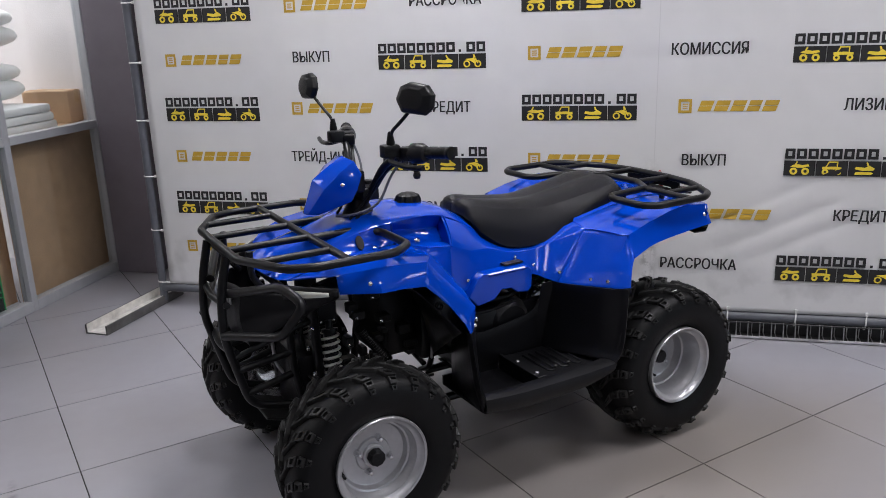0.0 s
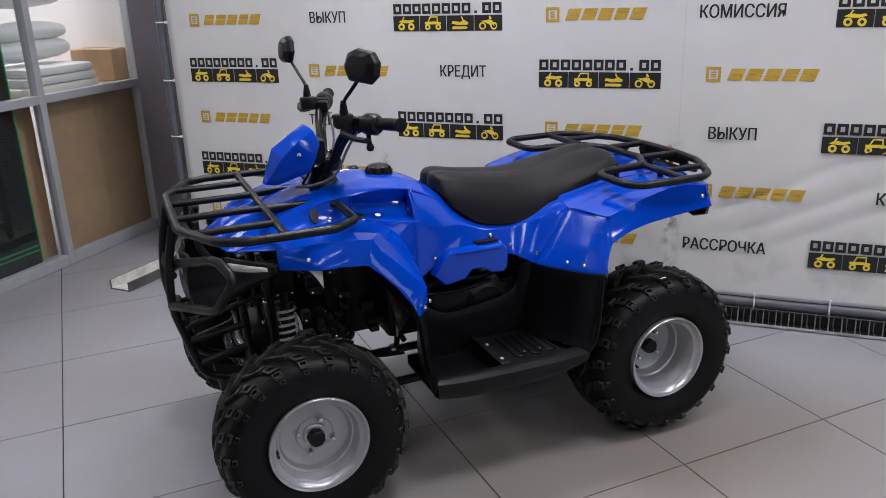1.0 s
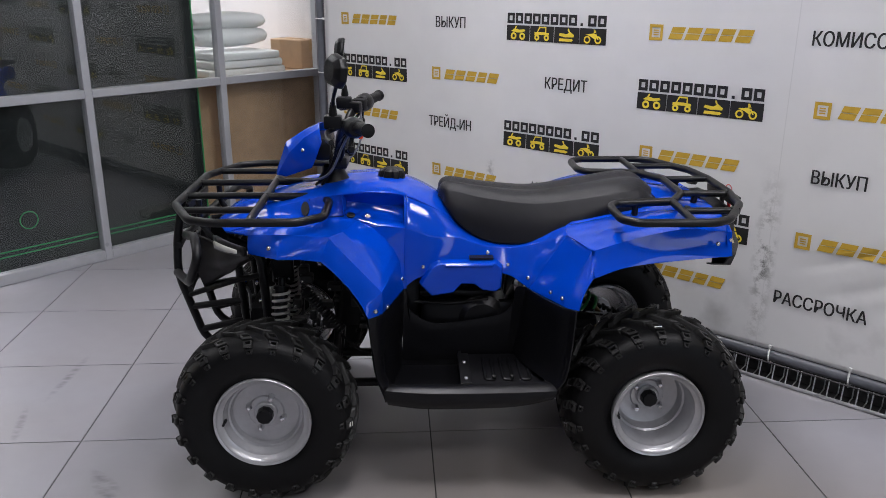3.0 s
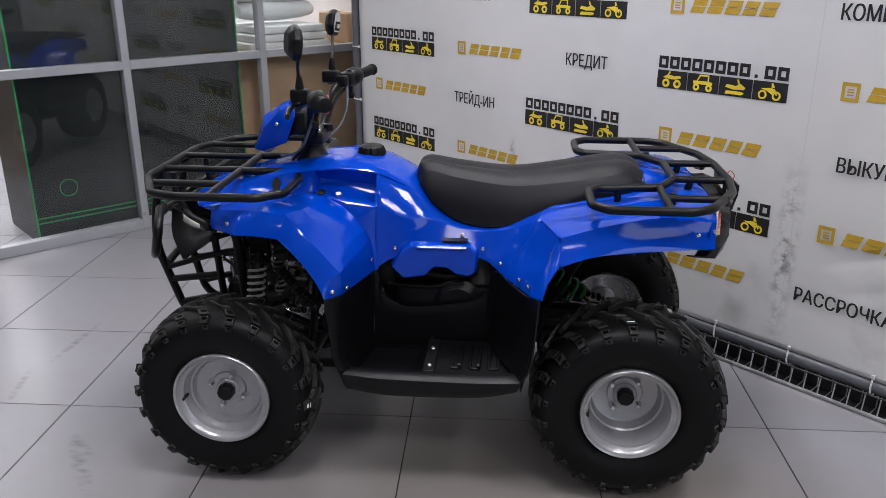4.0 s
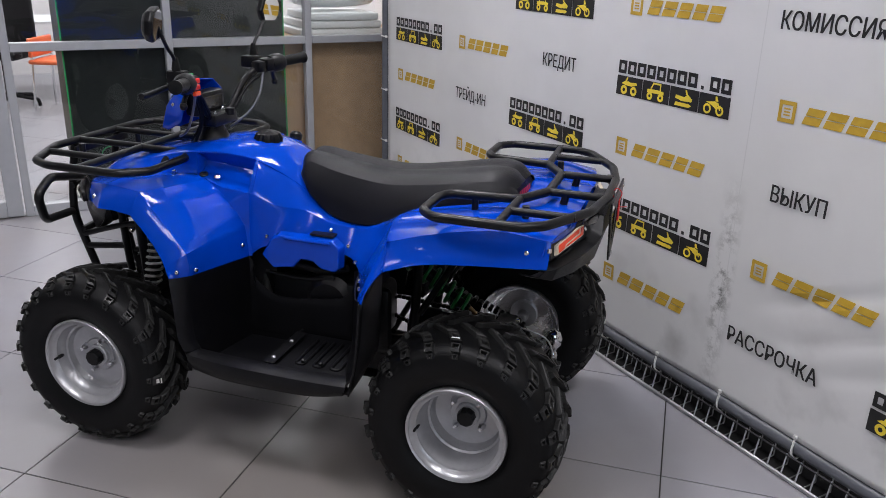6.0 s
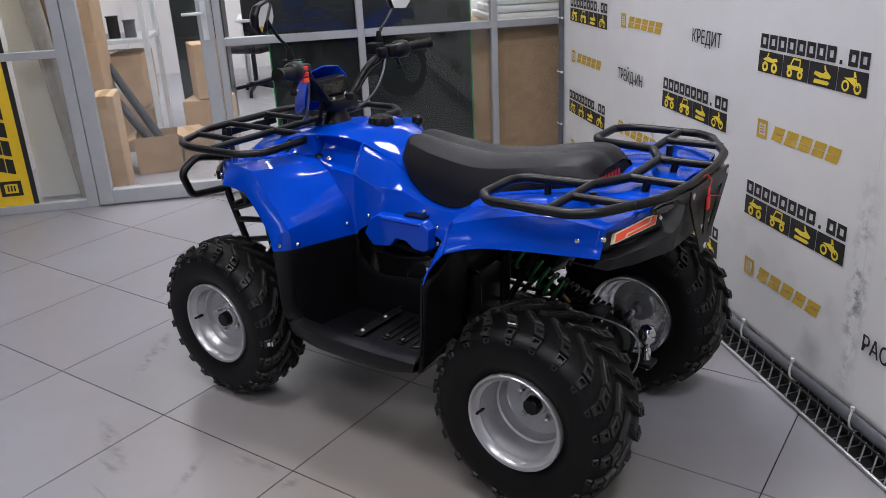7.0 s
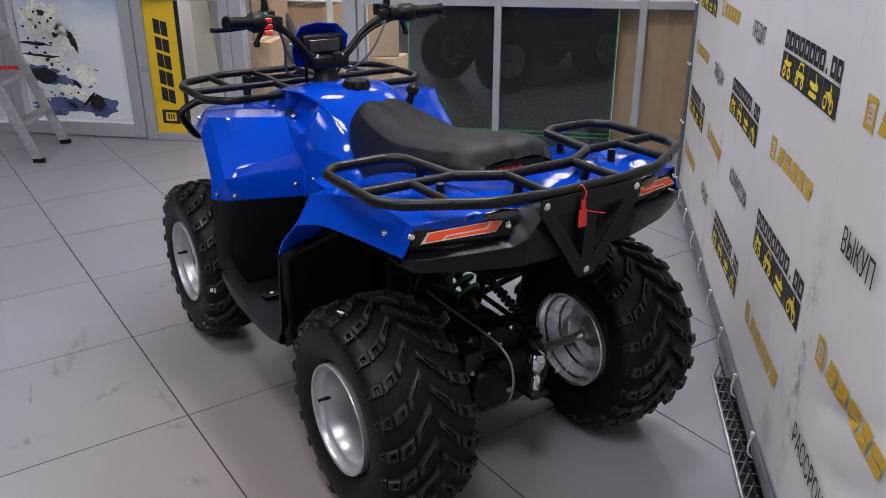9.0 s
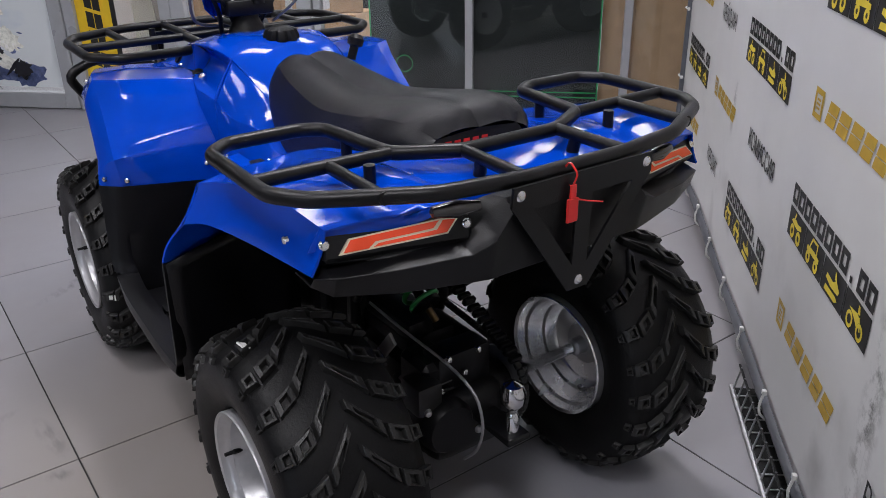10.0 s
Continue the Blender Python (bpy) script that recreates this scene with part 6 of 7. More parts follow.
# --- front bumper
for sign in (1, -1):
    tubes = [at(0.92, 0.085 * sign, 0.325), at(0.79, 0.088 * sign, 0.338), at(0.672, 0.092 * sign, 0.372), at(0.605, 0.115 * sign, 0.62), at(0.612, 0.105 * sign, 0.745), at(0.640, 0.105 * sign, 0.865)]
    part("bumper_bar", bar(tubes, 0.0135, 10, 0.05), M_TUBE, bike, "black tubular front bumper bar", smooth=50)
    tubes = [at(0.633, 0.09 * sign, 0.745), at(0.728, 0.325 * sign, 0.812), at(0.758, 0.415 * sign, 0.780), at(0.708, 0.348 * sign, 0.675), at(0.606, 0.12 * sign, 0.627)]
    part("bumper_wing", bar(tubes, 0.0135, 10, 0.035), M_TUBE, bike, "black tubular bumper wing", smooth=50)
    part("bumper_stay", bar([at(0.635, 0.11 * sign, 0.545), at(0.80, 0.12 * sign, 0.60), at(0.88, 0.13 * sign, 0.62)], 0.010, 8, 0.03), M_TUBE, bike, smooth=50)
    part("bumper_stay", bar([at(0.80, 0.115 * sign, 0.70), at(0.815, 0.11 * sign, 0.45), at(0.84, 0.105 * sign, 0.335)], 0.013, 8, 0.05), M_TUBE, bike, smooth=50)
    part("bumper_stay", bar([at(0.638, 0.105 * sign, 0.50), at(0.81, 0.112 * sign, 0.525)], 0.012, 8), M_TUBE, bike, smooth=50)
    part("bumper_stay", bar([at(0.662, 0.098 * sign, 0.415), at(0.825, 0.108 * sign, 0.455)], 0.012, 8), M_TUBE, bike, smooth=50)
    # headlight in its black bezel
    bm = skin(bmesh.new(), [[(0.765, 0.215 * sign, 0.782), (0.82, 0.29 * sign, 0.785), (0.884, 0.352 * sign, 0.785)], [(0.768, 0.225 * sign, 0.742), (0.825, 0.295 * sign, 0.75), (0.886, 0.352 * sign, 0.76)]], 10, 2, (), mirror=False)
    part("lamp_bezel", bm, M_BLACK, bike, thick=0.012, offset=1.0 if sign > 0 else -1.0)
    bm = skin(bmesh.new(), [[(0.777, 0.238 * sign, 0.774), (0.82, 0.295 * sign, 0.777), (0.866, 0.340 * sign, 0.777)], [(0.779, 0.243 * sign, 0.754), (0.823, 0.30 * sign, 0.759), (0.867, 0.342 * sign, 0.766)]], 10, 2, (), mirror=False)
    bmesh.ops.translate(bm, verts=bm.verts, vec=(-0.014, -0.011 * sign, 0))
    part("headlight", bm, M_LAMP, bike, "narrow cream headlight strip", thick=0.004)
part("bumper_cross", bar([at(0.622, 0.125, 0.72), at(0.608, 0, 0.72), at(0.622, -0.125, 0.72)], 0.011, 8, 0.03), M_TUBE, bike, smooth=50)
part("bumper_cross", bar([at(0.635, 0.115, 0.56), at(0.62, 0, 0.56), at(0.635, -0.115, 0.56)], 0.0135, 10, 0.03), M_TUBE, bike, smooth=50)
bm = skin(bmesh.new(), [[(0.655, 0, 0.755), (0.645, 0, 0.66), (0.665, 0, 0.56)], [(0.67, 0.11, 0.755), (0.66, 0.11, 0.66), (0.685, 0.105, 0.565)], [(0.79, 0.24, 0.745), (0.782, 0.228, 0.69), (0.79, 0.185, 0.645)], [(0.886, 0.335, 0.750), (0.886, 0.315, 0.737), (0.886, 0.27, 0.722)]], 14, 4, (0.01, 0.01, 0.0))
part("front_cover", bm, M_BLACK, bike, "black plastic nose cover with vents", thick=0.004)
for k in range(6):
    part("vent", boxed(at(0.648, 0.06 - 0.024 * k - 0.006, 0.70), at(0.652, 0.06 - 0.024 * k + 0.006, 0.735)), M_STEEL, bike, smooth=0)
part("skid_plate", boxed(at(0.70, 0.10, 0.0), at(0.96, -0.10, 0.008), 0.002, Matrix.Translation((0, 0, 0.23)) @ Matrix.Translation(at(0.96, 0, 0)) @ Matrix.Rotation(radians(18), 4, "Y") @ Matrix.Translation(-at(0.96, 0, 0))), M_DARK, bike, smooth=0)

# --- frame and engine
fr = bmesh.new()
for sign in (1, -1):
    tube(fr, [at(0.78, 0.12 * sign, 0.74), at(0.88, 0.13 * sign, 0.70), at(0.90, 0.12 * sign, 0.30), at(1.10, 0.12 * sign, 0.22), at(1.75, 0.12 * sign, 0.22), at(1.86, 0.12 * sign, 0.36), at(1.88, 0.12 * sign, 0.70)], 0.016, 8, 0.05)
    tube(fr, [at(0.88, 0.13 * sign, 0.72), at(1.15, 0.09 * sign, 0.76), at(1.5, 0.09 * sign, 0.70), at(1.88, 0.12 * sign, 0.72), at(2.28, 0.12 * sign, 0.765)], 0.015, 8, 0.05)
    tube(fr, [at(1.88, 0.12 * sign, 0.45), at(2.05, 0.13 * sign, 0.74)], 0.011, 8)
    tube(fr, [at(1.10, 0.12 * sign, 0.22), at(1.16, 0.10 * sign, 0.75)], 0.014, 8)
    tube(fr, [at(1.40, 0.12 * sign, 0.25), at(1.40, 0.44 * sign, 0.315), at(1.70, 0.44 * sign, 0.315), at(1.70, 0.12 * sign, 0.25)], 0.011, 8, 0.04)
for x, z in ((0.90, 0.40), (0.89, 0.62), (1.10, 0.22), (1.75, 0.22), (1.88, 0.70), (0.80, 0.735)):
    tube(fr, [at(x, 0.125, z), at(x, -0.125, z)], 0.012, 8)
part("frame", fr, M_TUBE, bike, "black welded tube frame", smooth=50)
# Dark boxes added to keep the bright floor from showing through the engine.
part("belly_filler", boxed(at(1.49, 0.17, 0.225), at(1.76, -0.17, 0.232), 0.002), M_BLACK, bike, "black plate added to close the view under the engine", smooth=0)
part("engine_filler", boxed(at(1.40, 0.172, 0.25), at(1.80, 0.135, 0.535), 0.02, seg=2), M_BLACK, bike)
part("bay_filler", boxed(at(1.26, 0.13, 0.385), at(1.40, -0.15, 0.62), 0.02, seg=2), M_BLACK, bike)
part("front_housing", boxed(at(0.82, 0.11, 0.27), at(0.93, -0.11, 0.50), 0.03, seg=2), M_BLACK, bike, "black housing behind the front bumper")
part("crankcase", boxed(at(1.44, 0.13, 0.27), at(1.72, -0.13, 0.46), 0.03, seg=3), M_DARK, bike, "dark metal engine crankcase")
eng = lathe(bmesh.new(), [(-0.185, 0.001), (-0.185, 0.06), (-0.165, 0.085), (-0.11, 0.095), (0.1, 0.095), (0.15, 0.07), (0.15, 0.001)], 28, Matrix.Translation(at(1.60, 0.0, 0.47)))
part("engine_cover", eng, M_BLACK, bike)
eng = lathe(bmesh.new(), [(-0.17, 0.001), (-0.17, 0.05), (-0.15, 0.075), (-0.1, 0.08), (0.1, 0.08)], 28, Matrix.Translation(at(1.50, 0.0, 0.38)))
part("engine_cover", eng, M_BLACK, bike)
part("cylinder", boxed(at(1.40, 0.07, 0.46), at(1.53, -0.07, 0.66), 0.015, seg=2), M_DARK, bike)
for k in range(9):
    part("cooling_fin", boxed(at(1.38 + 0.004 * k, 0.085, 0.475 + 0.016 * k), at(1.54 + 0.004 * k, -0.085, 0.482 + 0.016 * k), 0.002), M_DARK, bike, smooth=0)
part("exhaust_pipe", bar([at(1.39, 0.05, 0.58), at(1.345, 0.10, 0.55), at(1.36, 0.14, 0.43), at(1.48, 0.165, 0.33), at(1.80, 0.16, 0.33)], 0.016, 10, 0.05), M_DARK, bike, smooth=50)
bm = boxed(at(1.11, 0.12, 0.42), at(1.25, -0.12, 0.74), 0.03, seg=2)
part("air_box", bm, M_BLACK, bike)
bm = tube(bmesh.new(), [at(1.40, 0.150, 0.56), at(1.48, 0.165, 0.575), at(1.58, 0.160, 0.56), at(1.66, 0.165, 0.585)], 0.012, 8, 0.03)
tube(bm, [at(1.38, 0.165, 0.535), at(1.50, 0.175, 0.53), at(1.62, 0.170, 0.545)], 0.006, 8, 0.03)
part("hose", bm, M_RUBBER, bike)
# Invented brackets and bright bolts, scattered to give the front bay its glints.
random.seed(7)
for k in range(14):
    x, z = random.uniform(0.95, 1.2), random.uniform(0.42, 0.70)
    y = random.uniform(0.12, 0.16)
    part("bracket", boxed(at(x, y, z), at(x + random.uniform(0.02, 0.06), y - 0.04, z + random.uniform(0.015, 0.05)), 0.004), M_DARK, bike, smooth=0)
    if k % 2:
        bolt("bolt", at(x + 0.01, y + 0.001, z + 0.01), (-0.3, -1, 0.2), bike, 0.006, 0.006)
for w, z in ((0.15, 0.60), (0.11, 0.52), (0.15, 0.45), (0.10, 0.40), (-0.05, 0.42)):
    bolt("bolt", at(0.868, w, z), (-1, -0.3, 0.1), bike, 0.008, 0.008)
part("hose", bar([at(0.90, 0.10, 0.66), at(0.86, 0.05, 0.58), at(0.87, 0.08, 0.46), at(0.93, 0.14, 0.38)], 0.007, 8, 0.05), M_RUBBER, bike, smooth=50)
part("hose", bar([at(0.78, 0.02, 0.55), at(0.80, -0.05, 0.50), at(0.80, -0.03, 0.42), at(0.86, 0.0, 0.36)], 0.006, 8, 0.05), M_STEEL, bike, "bare metal brake line", smooth=50)
bm = lathe(bmesh.new(), [(-0.004, 0.008), (-0.004, 0.015), (0.004, 0.015), (0.004, 0.008)], 18, Matrix.Translation(at(1.294, 0.20, 0.60)), close=True)
part("link", bm, M_STEEL, bike, "bare metal link ring")

# --- front suspension


def spring(root, name, a, b, r, wire, turns, mat, label, share_of=0.83):
    a, b = Vector(a), Vector(b)
    q = (b - a).to_track_quat("Z", "Y").to_matrix().to_4x4()
    L = (b - a).length
    m = Matrix.Translation(a) @ q
    rod = bmesh.new()
    lathe(rod, [(0, 0.001), (0, 0.012), (L * 0.45, 0.012), (L * 0.45, 0.022), (L * 0.9, 0.022), (L * 0.9, 0.012), (L, 0.012), (L, 0.001)], 14, m, "z")
    for f in (0.04, 0.06 + share_of):
        lathe(rod, [(L * f, 0.010), (L * f, r * 1.05), (L * f + 0.01, r * 1.05), (L * f + 0.01, 0.010)], 18, m, "z")
    shock = part("shock_absorber", rod, M_BLACK, root)
    n = int(turns * 14)
    pts = [m @ Vector((r * math.cos(math.tau * turns * k / n), r * math.sin(math.tau * turns * k / n), L * (0.06 + share_of * k / n))) for k in range(n + 1)]
    part(name, bar(pts, wire, 7), mat, shock, label, smooth=60)


for sign in (1, -1):
    spring(bike, "coil_spring", at(0.927, 0.172 * sign, 0.34), at(0.941, 0.106 * sign, 0.60), 0.026, 0.0050, 10, M_SPRING, "pale grey coil spring", 0.80)
    part("shock_mount", boxed(at(0.905, 0.094 * sign, 0.575), at(0.978, 0.070 * sign, 0.70), 0.006), M_BLACK, bike, smooth=0)
    for x in (0.920, 0.962):
        bolt("bolt", at(x, 0.095 * sign, 0.593), (0, -sign, 0), bike, 0.0055, 0.006)
    arm = bmesh.new()
    tube(arm, [at(0.84, 0.12 * sign, 0.30), at(0.92, 0.34 * sign, 0.25), at(1.02, 0.12 * sign, 0.30)], 0.012, 8, 0.03)
    tube(arm, [at(0.86, 0.13 * sign, 0.44), at(0.92, 0.33 * sign, 0.37), at(1.00, 0.13 * sign, 0.44)], 0.011, 8, 0.03)
    box(arm, at(0.89, 0.31 * sign, 0.22), at(0.945, 0.36 * sign, 0.38), 0.008)
    tube(arm, [at(1.02, 0.05 * sign, 0.36), at(0.98, 0.33 * sign, 0.31)], 0.008, 8)
    part("suspension_arm", arm, M_TUBE, bike, smooth=50)
# ribbed boot, link rod and ball joint in the front bay
LOW, HIGH = at(1.135, 0.126, 0.420), at(1.026, 0.160, 0.570)
L = (HIGH - LOW).length
bm = lathe(bmesh.new(), [(L * k / 33, 0.019 if k % 2 else 0.014) for k in range(34)], 14, Matrix.Translation(LOW) @ (HIGH - LOW).to_track_quat("Z", "Y").to_matrix().to_4x4(), "z")
part("bellows", bm, M_BLACK, bike, "black ribbed rubber boot")
part("link_rod", bar([at(1.282, 0.163, 0.485), at(1.281, 0.160, 0.405)], 0.0045, 8), M_STEEL, bike, "bare metal link rod", smooth=50)
part("link_arm", bar([at(1.281, 0.160, 0.405), at(1.290, 0.12, 0.355), at(1.294, 0.05, 0.318)], 0.010, 8, 0.02), M_BLACK, bike, smooth=50)
bolt("ball_joint", at(1.294, 0.072, 0.323), (0, -1, 0), bike, 0.011, 0.010)
bolt("bolt", at(0.812, 0.078, 0.570), (-0.5, -1, 0.1), bike, 0.0095, 0.010, M_CHROME)
part("cable", bar([at(1.13, 0.12, 0.40), at(1.19, 0.10, 0.33), at(1.25, 0.08, 0.305), at(1.33, 0.08, 0.30)], 0.005, 7, 0.05), M_RUBBER, bike, smooth=50)
bm = lathe(bmesh.new(), [(-0.30, 0.001), (-0.30, 0.013), (0.30, 0.013), (0.30, 0.001)], 16, Matrix.Translation(at(2.115, 0, 0.288)))
axle = part("rear_axle", bm, M_CHROME, bike, "bare steel rear axle")
for sign in (1, -1):
    bm = lathe(bmesh.new(), [(0.305, 0.014), (0.31, 0.020), (0.335, 0.022), (0.340, 0.048), (0.352, 0.050), (0.354, 0.02)], 28, Matrix.Translation(at(2.115, 0, 0.288)) @ Matrix.Scale(-sign, 4, (0, 1, 0)))
    part("axle_flange", bm, M_ALU, axle)
bm = boxed(at(1.82, 0.085, 0.30), at(2.02, -0.05, 0.40), 0.02, seg=2)
swing = part("swing_arm", bm, M_BLACK, bike, "black cast swing arm and axle carrier")
bm = lathe(bmesh.new(), [(-0.13, 0.001), (-0.13, 0.05), (-0.10, 0.058), (0.07, 0.058), (0.09, 0.05), (0.09, 0.001)], 24, Matrix.Translation(at(2.115, 0.0, 0.288)))
part("axle_housing", bm, M_BLACK, swing)
part("final_drive", boxed(at(2.01, 0.135, 0.200), at(2.20, -0.05, 0.35), 0.035, seg=3), M_BLACK, swing)
part("drive_cover", lathe(bmesh.new(), [(0, 0.001), (0, 0.05), (0.012, 0.058), (0.03, 0.06)], 20, Matrix.Translation(at(2.21, 0.10, 0.295)) @ Matrix.Rotation(radians(-90), 4, "Y"), "z"), M_BLACK, swing)
part("carrier", boxed(at(1.98, 0.07, 0.255), at(2.13, -0.05, 0.37), 0.02, seg=2), M_BLACK, swing)
part("tongue", boxed(at(2.10, 0.040, 0.285), at(2.31, -0.016, 0.30), 0.003), M_TUBE, swing, smooth=0)
part("caliper_bracket", boxed(at(2.06, 0.13, 0.30), at(2.16, 0.05, 0.42), 0.012), M_BLACK, swing)
part("gusset", boxed(at(1.86, 0.12, 0.26), at(2.05, -0.10, 0.37), 0.03, seg=2), M_BLACK, swing)
part("cover", boxed(at(1.82, 0.08, 0.37), at(2.02, 0.0, 0.435), 0.03, seg=2), M_BLACK, swing)
part("stay", boxed((-0.013, -0.003, -0.07), (0.013, 0.003, 0.07), 0.001, Matrix.Translation(at(2.085, 0.18, 0.44)) @ Matrix.Rotation(radians(40), 4, "Y")), M_STEEL, swing, "grey steel stay", smooth=0)
for k in range(9):
    part("fin", boxed((-0.0015, -0.03, 0.03), (0.0015, 0.03, 0.048), 0, Matrix.Translation(at(2.13, 0.10, 0.345)) @ Matrix.Rotation(radians(-70 + 17 * k), 4, "Y")), M_DARK, swing, smooth=0)
for x, w, z in ((2.165, 0.10, 0.36), (2.165, 0.07, 0.33), (2.135, -0.02, 0.372), (2.05, 0.05, 0.385), (2.178, 0.03, 0.30), (2.178, -0.04, 0.30)):
    bolt("bolt", at(x, w, z), (1, 0, 0.4), swing, 0.009, 0.010)
part("bracket", boxed(at(2.10, 0.10, 0.345), at(2.165, -0.03, 0.432), 0.012, seg=2), M_BLACK, swing)
for w, z in ((0.006, 0.425), (0.078, 0.427), (0.04, 0.385)):
    bolt("bolt", at(2.165, w, z), (1, 0, 0.2), swing, 0.0075, 0.009)
bolt("bolt", at(2.19, 0.145, 0.345), (1, -0.3, 0), swing, 0.008, 0.010, M_STEEL)
bolt("filler_plug", at(2.198, 0.03, 0.262), (1, 0, 0), swing, 0.009, 0.010, M_STEEL)
part("bolt", bar([at(2.185, -0.005, 0.224), at(2.185, -0.058, 0.216)], 0.006, 6), M_STEEL, swing, smooth=0)
part("caliper", boxed(at(2.12, 0.165, 0.33), at(2.19, 0.105, 0.40), 0.012, seg=2), M_DARK, bike, "dark brake caliper")
part("linkage", bar([at(2.01, 0.02, 0.452), at(2.03, 0.013, 0.428)], 0.008, 12), material("brass_fitting", (0.16, 0.105, 0.05), 0.35, metal=0.9), bike, "brass coloured shock fitting")
spring(bike, "coil_spring", at(2.01, 0.02, 0.448), at(1.80, 0.02, 0.60), 0.034, 0.0060, 7, M_GREEN, "dark green coil spring")
bm = lathe(bmesh.new(), [(0, 0.001), (0, 0.014), (0.035, 0.014), (0.045, 0.009), (0.055, 0.012), (0.07, 0.024), (0.09, 0.026), (0.108, 0.019), (0.117, 0.001)], 24, Matrix.Translation(at(2.285, 0.012, 0.30)), "z")
lathe(bm, [(-0.03, 0.001), (-0.03, 0.011), (0.0, 0.011)], 6, Matrix.Translation(at(2.285, 0.012, 0.30)), "z")
part("hitch_ball", bm, M_CHROME, bike, "polished steel hitch ball")
# chain over sprockets
SPW, RS, ES = -0.095, (2.115, 0.288, 0.085), (1.74, 0.36, 0.04)
path = [Vector((RS[0] + RS[2] * math.cos(a), 0, RS[1] + RS[2] * math.sin(a))) for a in [radians(80 - 20 * k) for k in range(10)]] + [Vector((ES[0] + ES[2] * math.cos(a), 0, ES[1] + ES[2] * math.sin(a))) for a in [radians(260 - 22 * k) for k in range(8)]]
run, total = [], 0.0
for a, b in zip(path, path[1:] + path[:1]):
    run.append((total, a, b))
    total += (b - a).length
LINK = finish(boxed((-0.0075, -0.007, -0.006), (0.0075, 0.007, 0.006), 0.002), "chain_link", M_DARK, 0)
chain = new("chain")
chain.parent = bike
tagged(chain, "dark roller chain")
count = int(total / 0.0158)
for k in range(count):
    s = k * total / count
    t0, a, b = [r for r in run if r[0] <= s][-1]
    d = (b - a).normalized()
    p = a + d * (s - t0)
    share("chain_link", LINK, chain, Matrix.Translation(at(p.x, SPW, p.z)) @ Matrix.Rotation(-math.atan2(d.z, d.x), 4, "Y"))
bm = lathe(bmesh.new(), [(-0.003, 0.03), (-0.003, 0.078), (0.003, 0.078), (0.003, 0.03)], 36, Matrix.Translation(at(RS[0], SPW, RS[1])), close=True)
part("sprocket", bm, M_STEEL, bike)
bm = bmesh.new()
for k in range(17):
    f = k / 16
    box(bm, (-0.007, -0.016, 0), (0.007, 0.016, 0.014 + 0.004 * (k % 2)), 0.003, Matrix.Translation(at(1.87 + 0.29 * f, SPW, 0.462 - 0.085 * f - 0.02 * f * f)) @ Matrix.Rotation(radians(17 + 8 * f), 4, "Y"))
part("chain_guide", bm, M_BLACK, bike, "black ribbed chain guide")
part("brake_cable", bar([at(1.956, 0.13, 0.479), at(2.083, 0.12, 0.462), at(2.215, 0.11, 0.454), at(2.29, 0.10, 0.423), at(2.298, 0.09, 0.347), at(2.27, 0.085, 0.274), at(2.22, 0.08, 0.222)], 0.003, 8, 0.10), M_STEEL, bike, "grey sheathed brake cable")
bm = lathe(bmesh.new(), [(-0.004, 0.03), (-0.004, 0.085), (0.004, 0.085), (0.004, 0.03)], 36, Matrix.Translation(at(2.115, 0.12, 0.288)), close=True)
part("brake_disc", bm, M_DARK, bike, "dark steel brake disc")

# --- cockpit
COWL0 = [(1.072, 0, 1.098), (1.024, 0, 1.074), (0.962, 0, 1.034), (0.924, 0, 0.930)]
COWL1 = [(1.080, 0.066, 1.090), (1.030, 0.070, 1.060), (0.978, 0.055, 1.008), (0.930, 0.022, 0.928)]
COWL2 = [(1.088, 0.102, 1.052), (1.072, 0.102, 1.006), (1.054, 0.090, 0.966), (0.962, 0.035, 0.925)]
bm = skin(bmesh.new(), [COWL0, COWL1, COWL2], nv=3, hard=True)
part("cowl", bm, M_BLUE, bike, "glossy blue faceted handlebar cowl", bevel=0.004, thick=0.004, smooth=24)
for sign in (1, -1):
    bolt("rivet", at(1.028, 0.086 * sign, 1.022), (-0.3, -sign, 0.2), bike, 0.0065)
bm = boxed(at(1.06, 0.075, 0.985), at(1.115, -0.075, 1.06), 0.012, seg=2)
dash = part("instrument", bm, M_BLACK, bike, "black instrument pod")
part("screen", boxed(at(1.1155, 0.055, 1.005), at(1.118, -0.055, 1.045), 0.001), M_SMOKE, dash, "dark glossy display", smooth=0)
half = [(1.135, 0.0, 0.985), (1.137, 0.060, 0.987), (1.148, 0.138, 1.078), (1.172, 0.205, 1.118), (1.250, 0.376, 1.134)]
hb = [at(x, -w, z) for x, w, z in half[::-1]] + [at(x, w, z) for x, w, z in half[1:]]
part("handlebar", bar(hb, 0.0115, 10, 0.045), M_TUBE, bike, "black bent handlebar", smooth=50)
part("steering_post", bar([at(1.13, 0, 0.99), at(1.09, 0, 0.86)], 0.018, 12), M_TUBE, bike, smooth=50)
bm = boxed(at(1.105, 0.065, 0.955), at(1.165, -0.065, 0.995), 0.008, seg=2)
lathe(bm, [(0, 0.058), (0.012, 0.052), (0.045, 0.036), (0.06, 0.034)], 24, Matrix.Translation(at(1.115, 0, 0.895)), "z")
part("bar_clamp", bm, M_BLACK, bike, "black bar clamp over a rubber boot")
for a in (-0.045, 0.045):
    for x in (1.12, 1.15):
        bolt("clamp_bolt", at(x, a, 0.995), (0, 0, 1), bike, 0.007, 0.009)
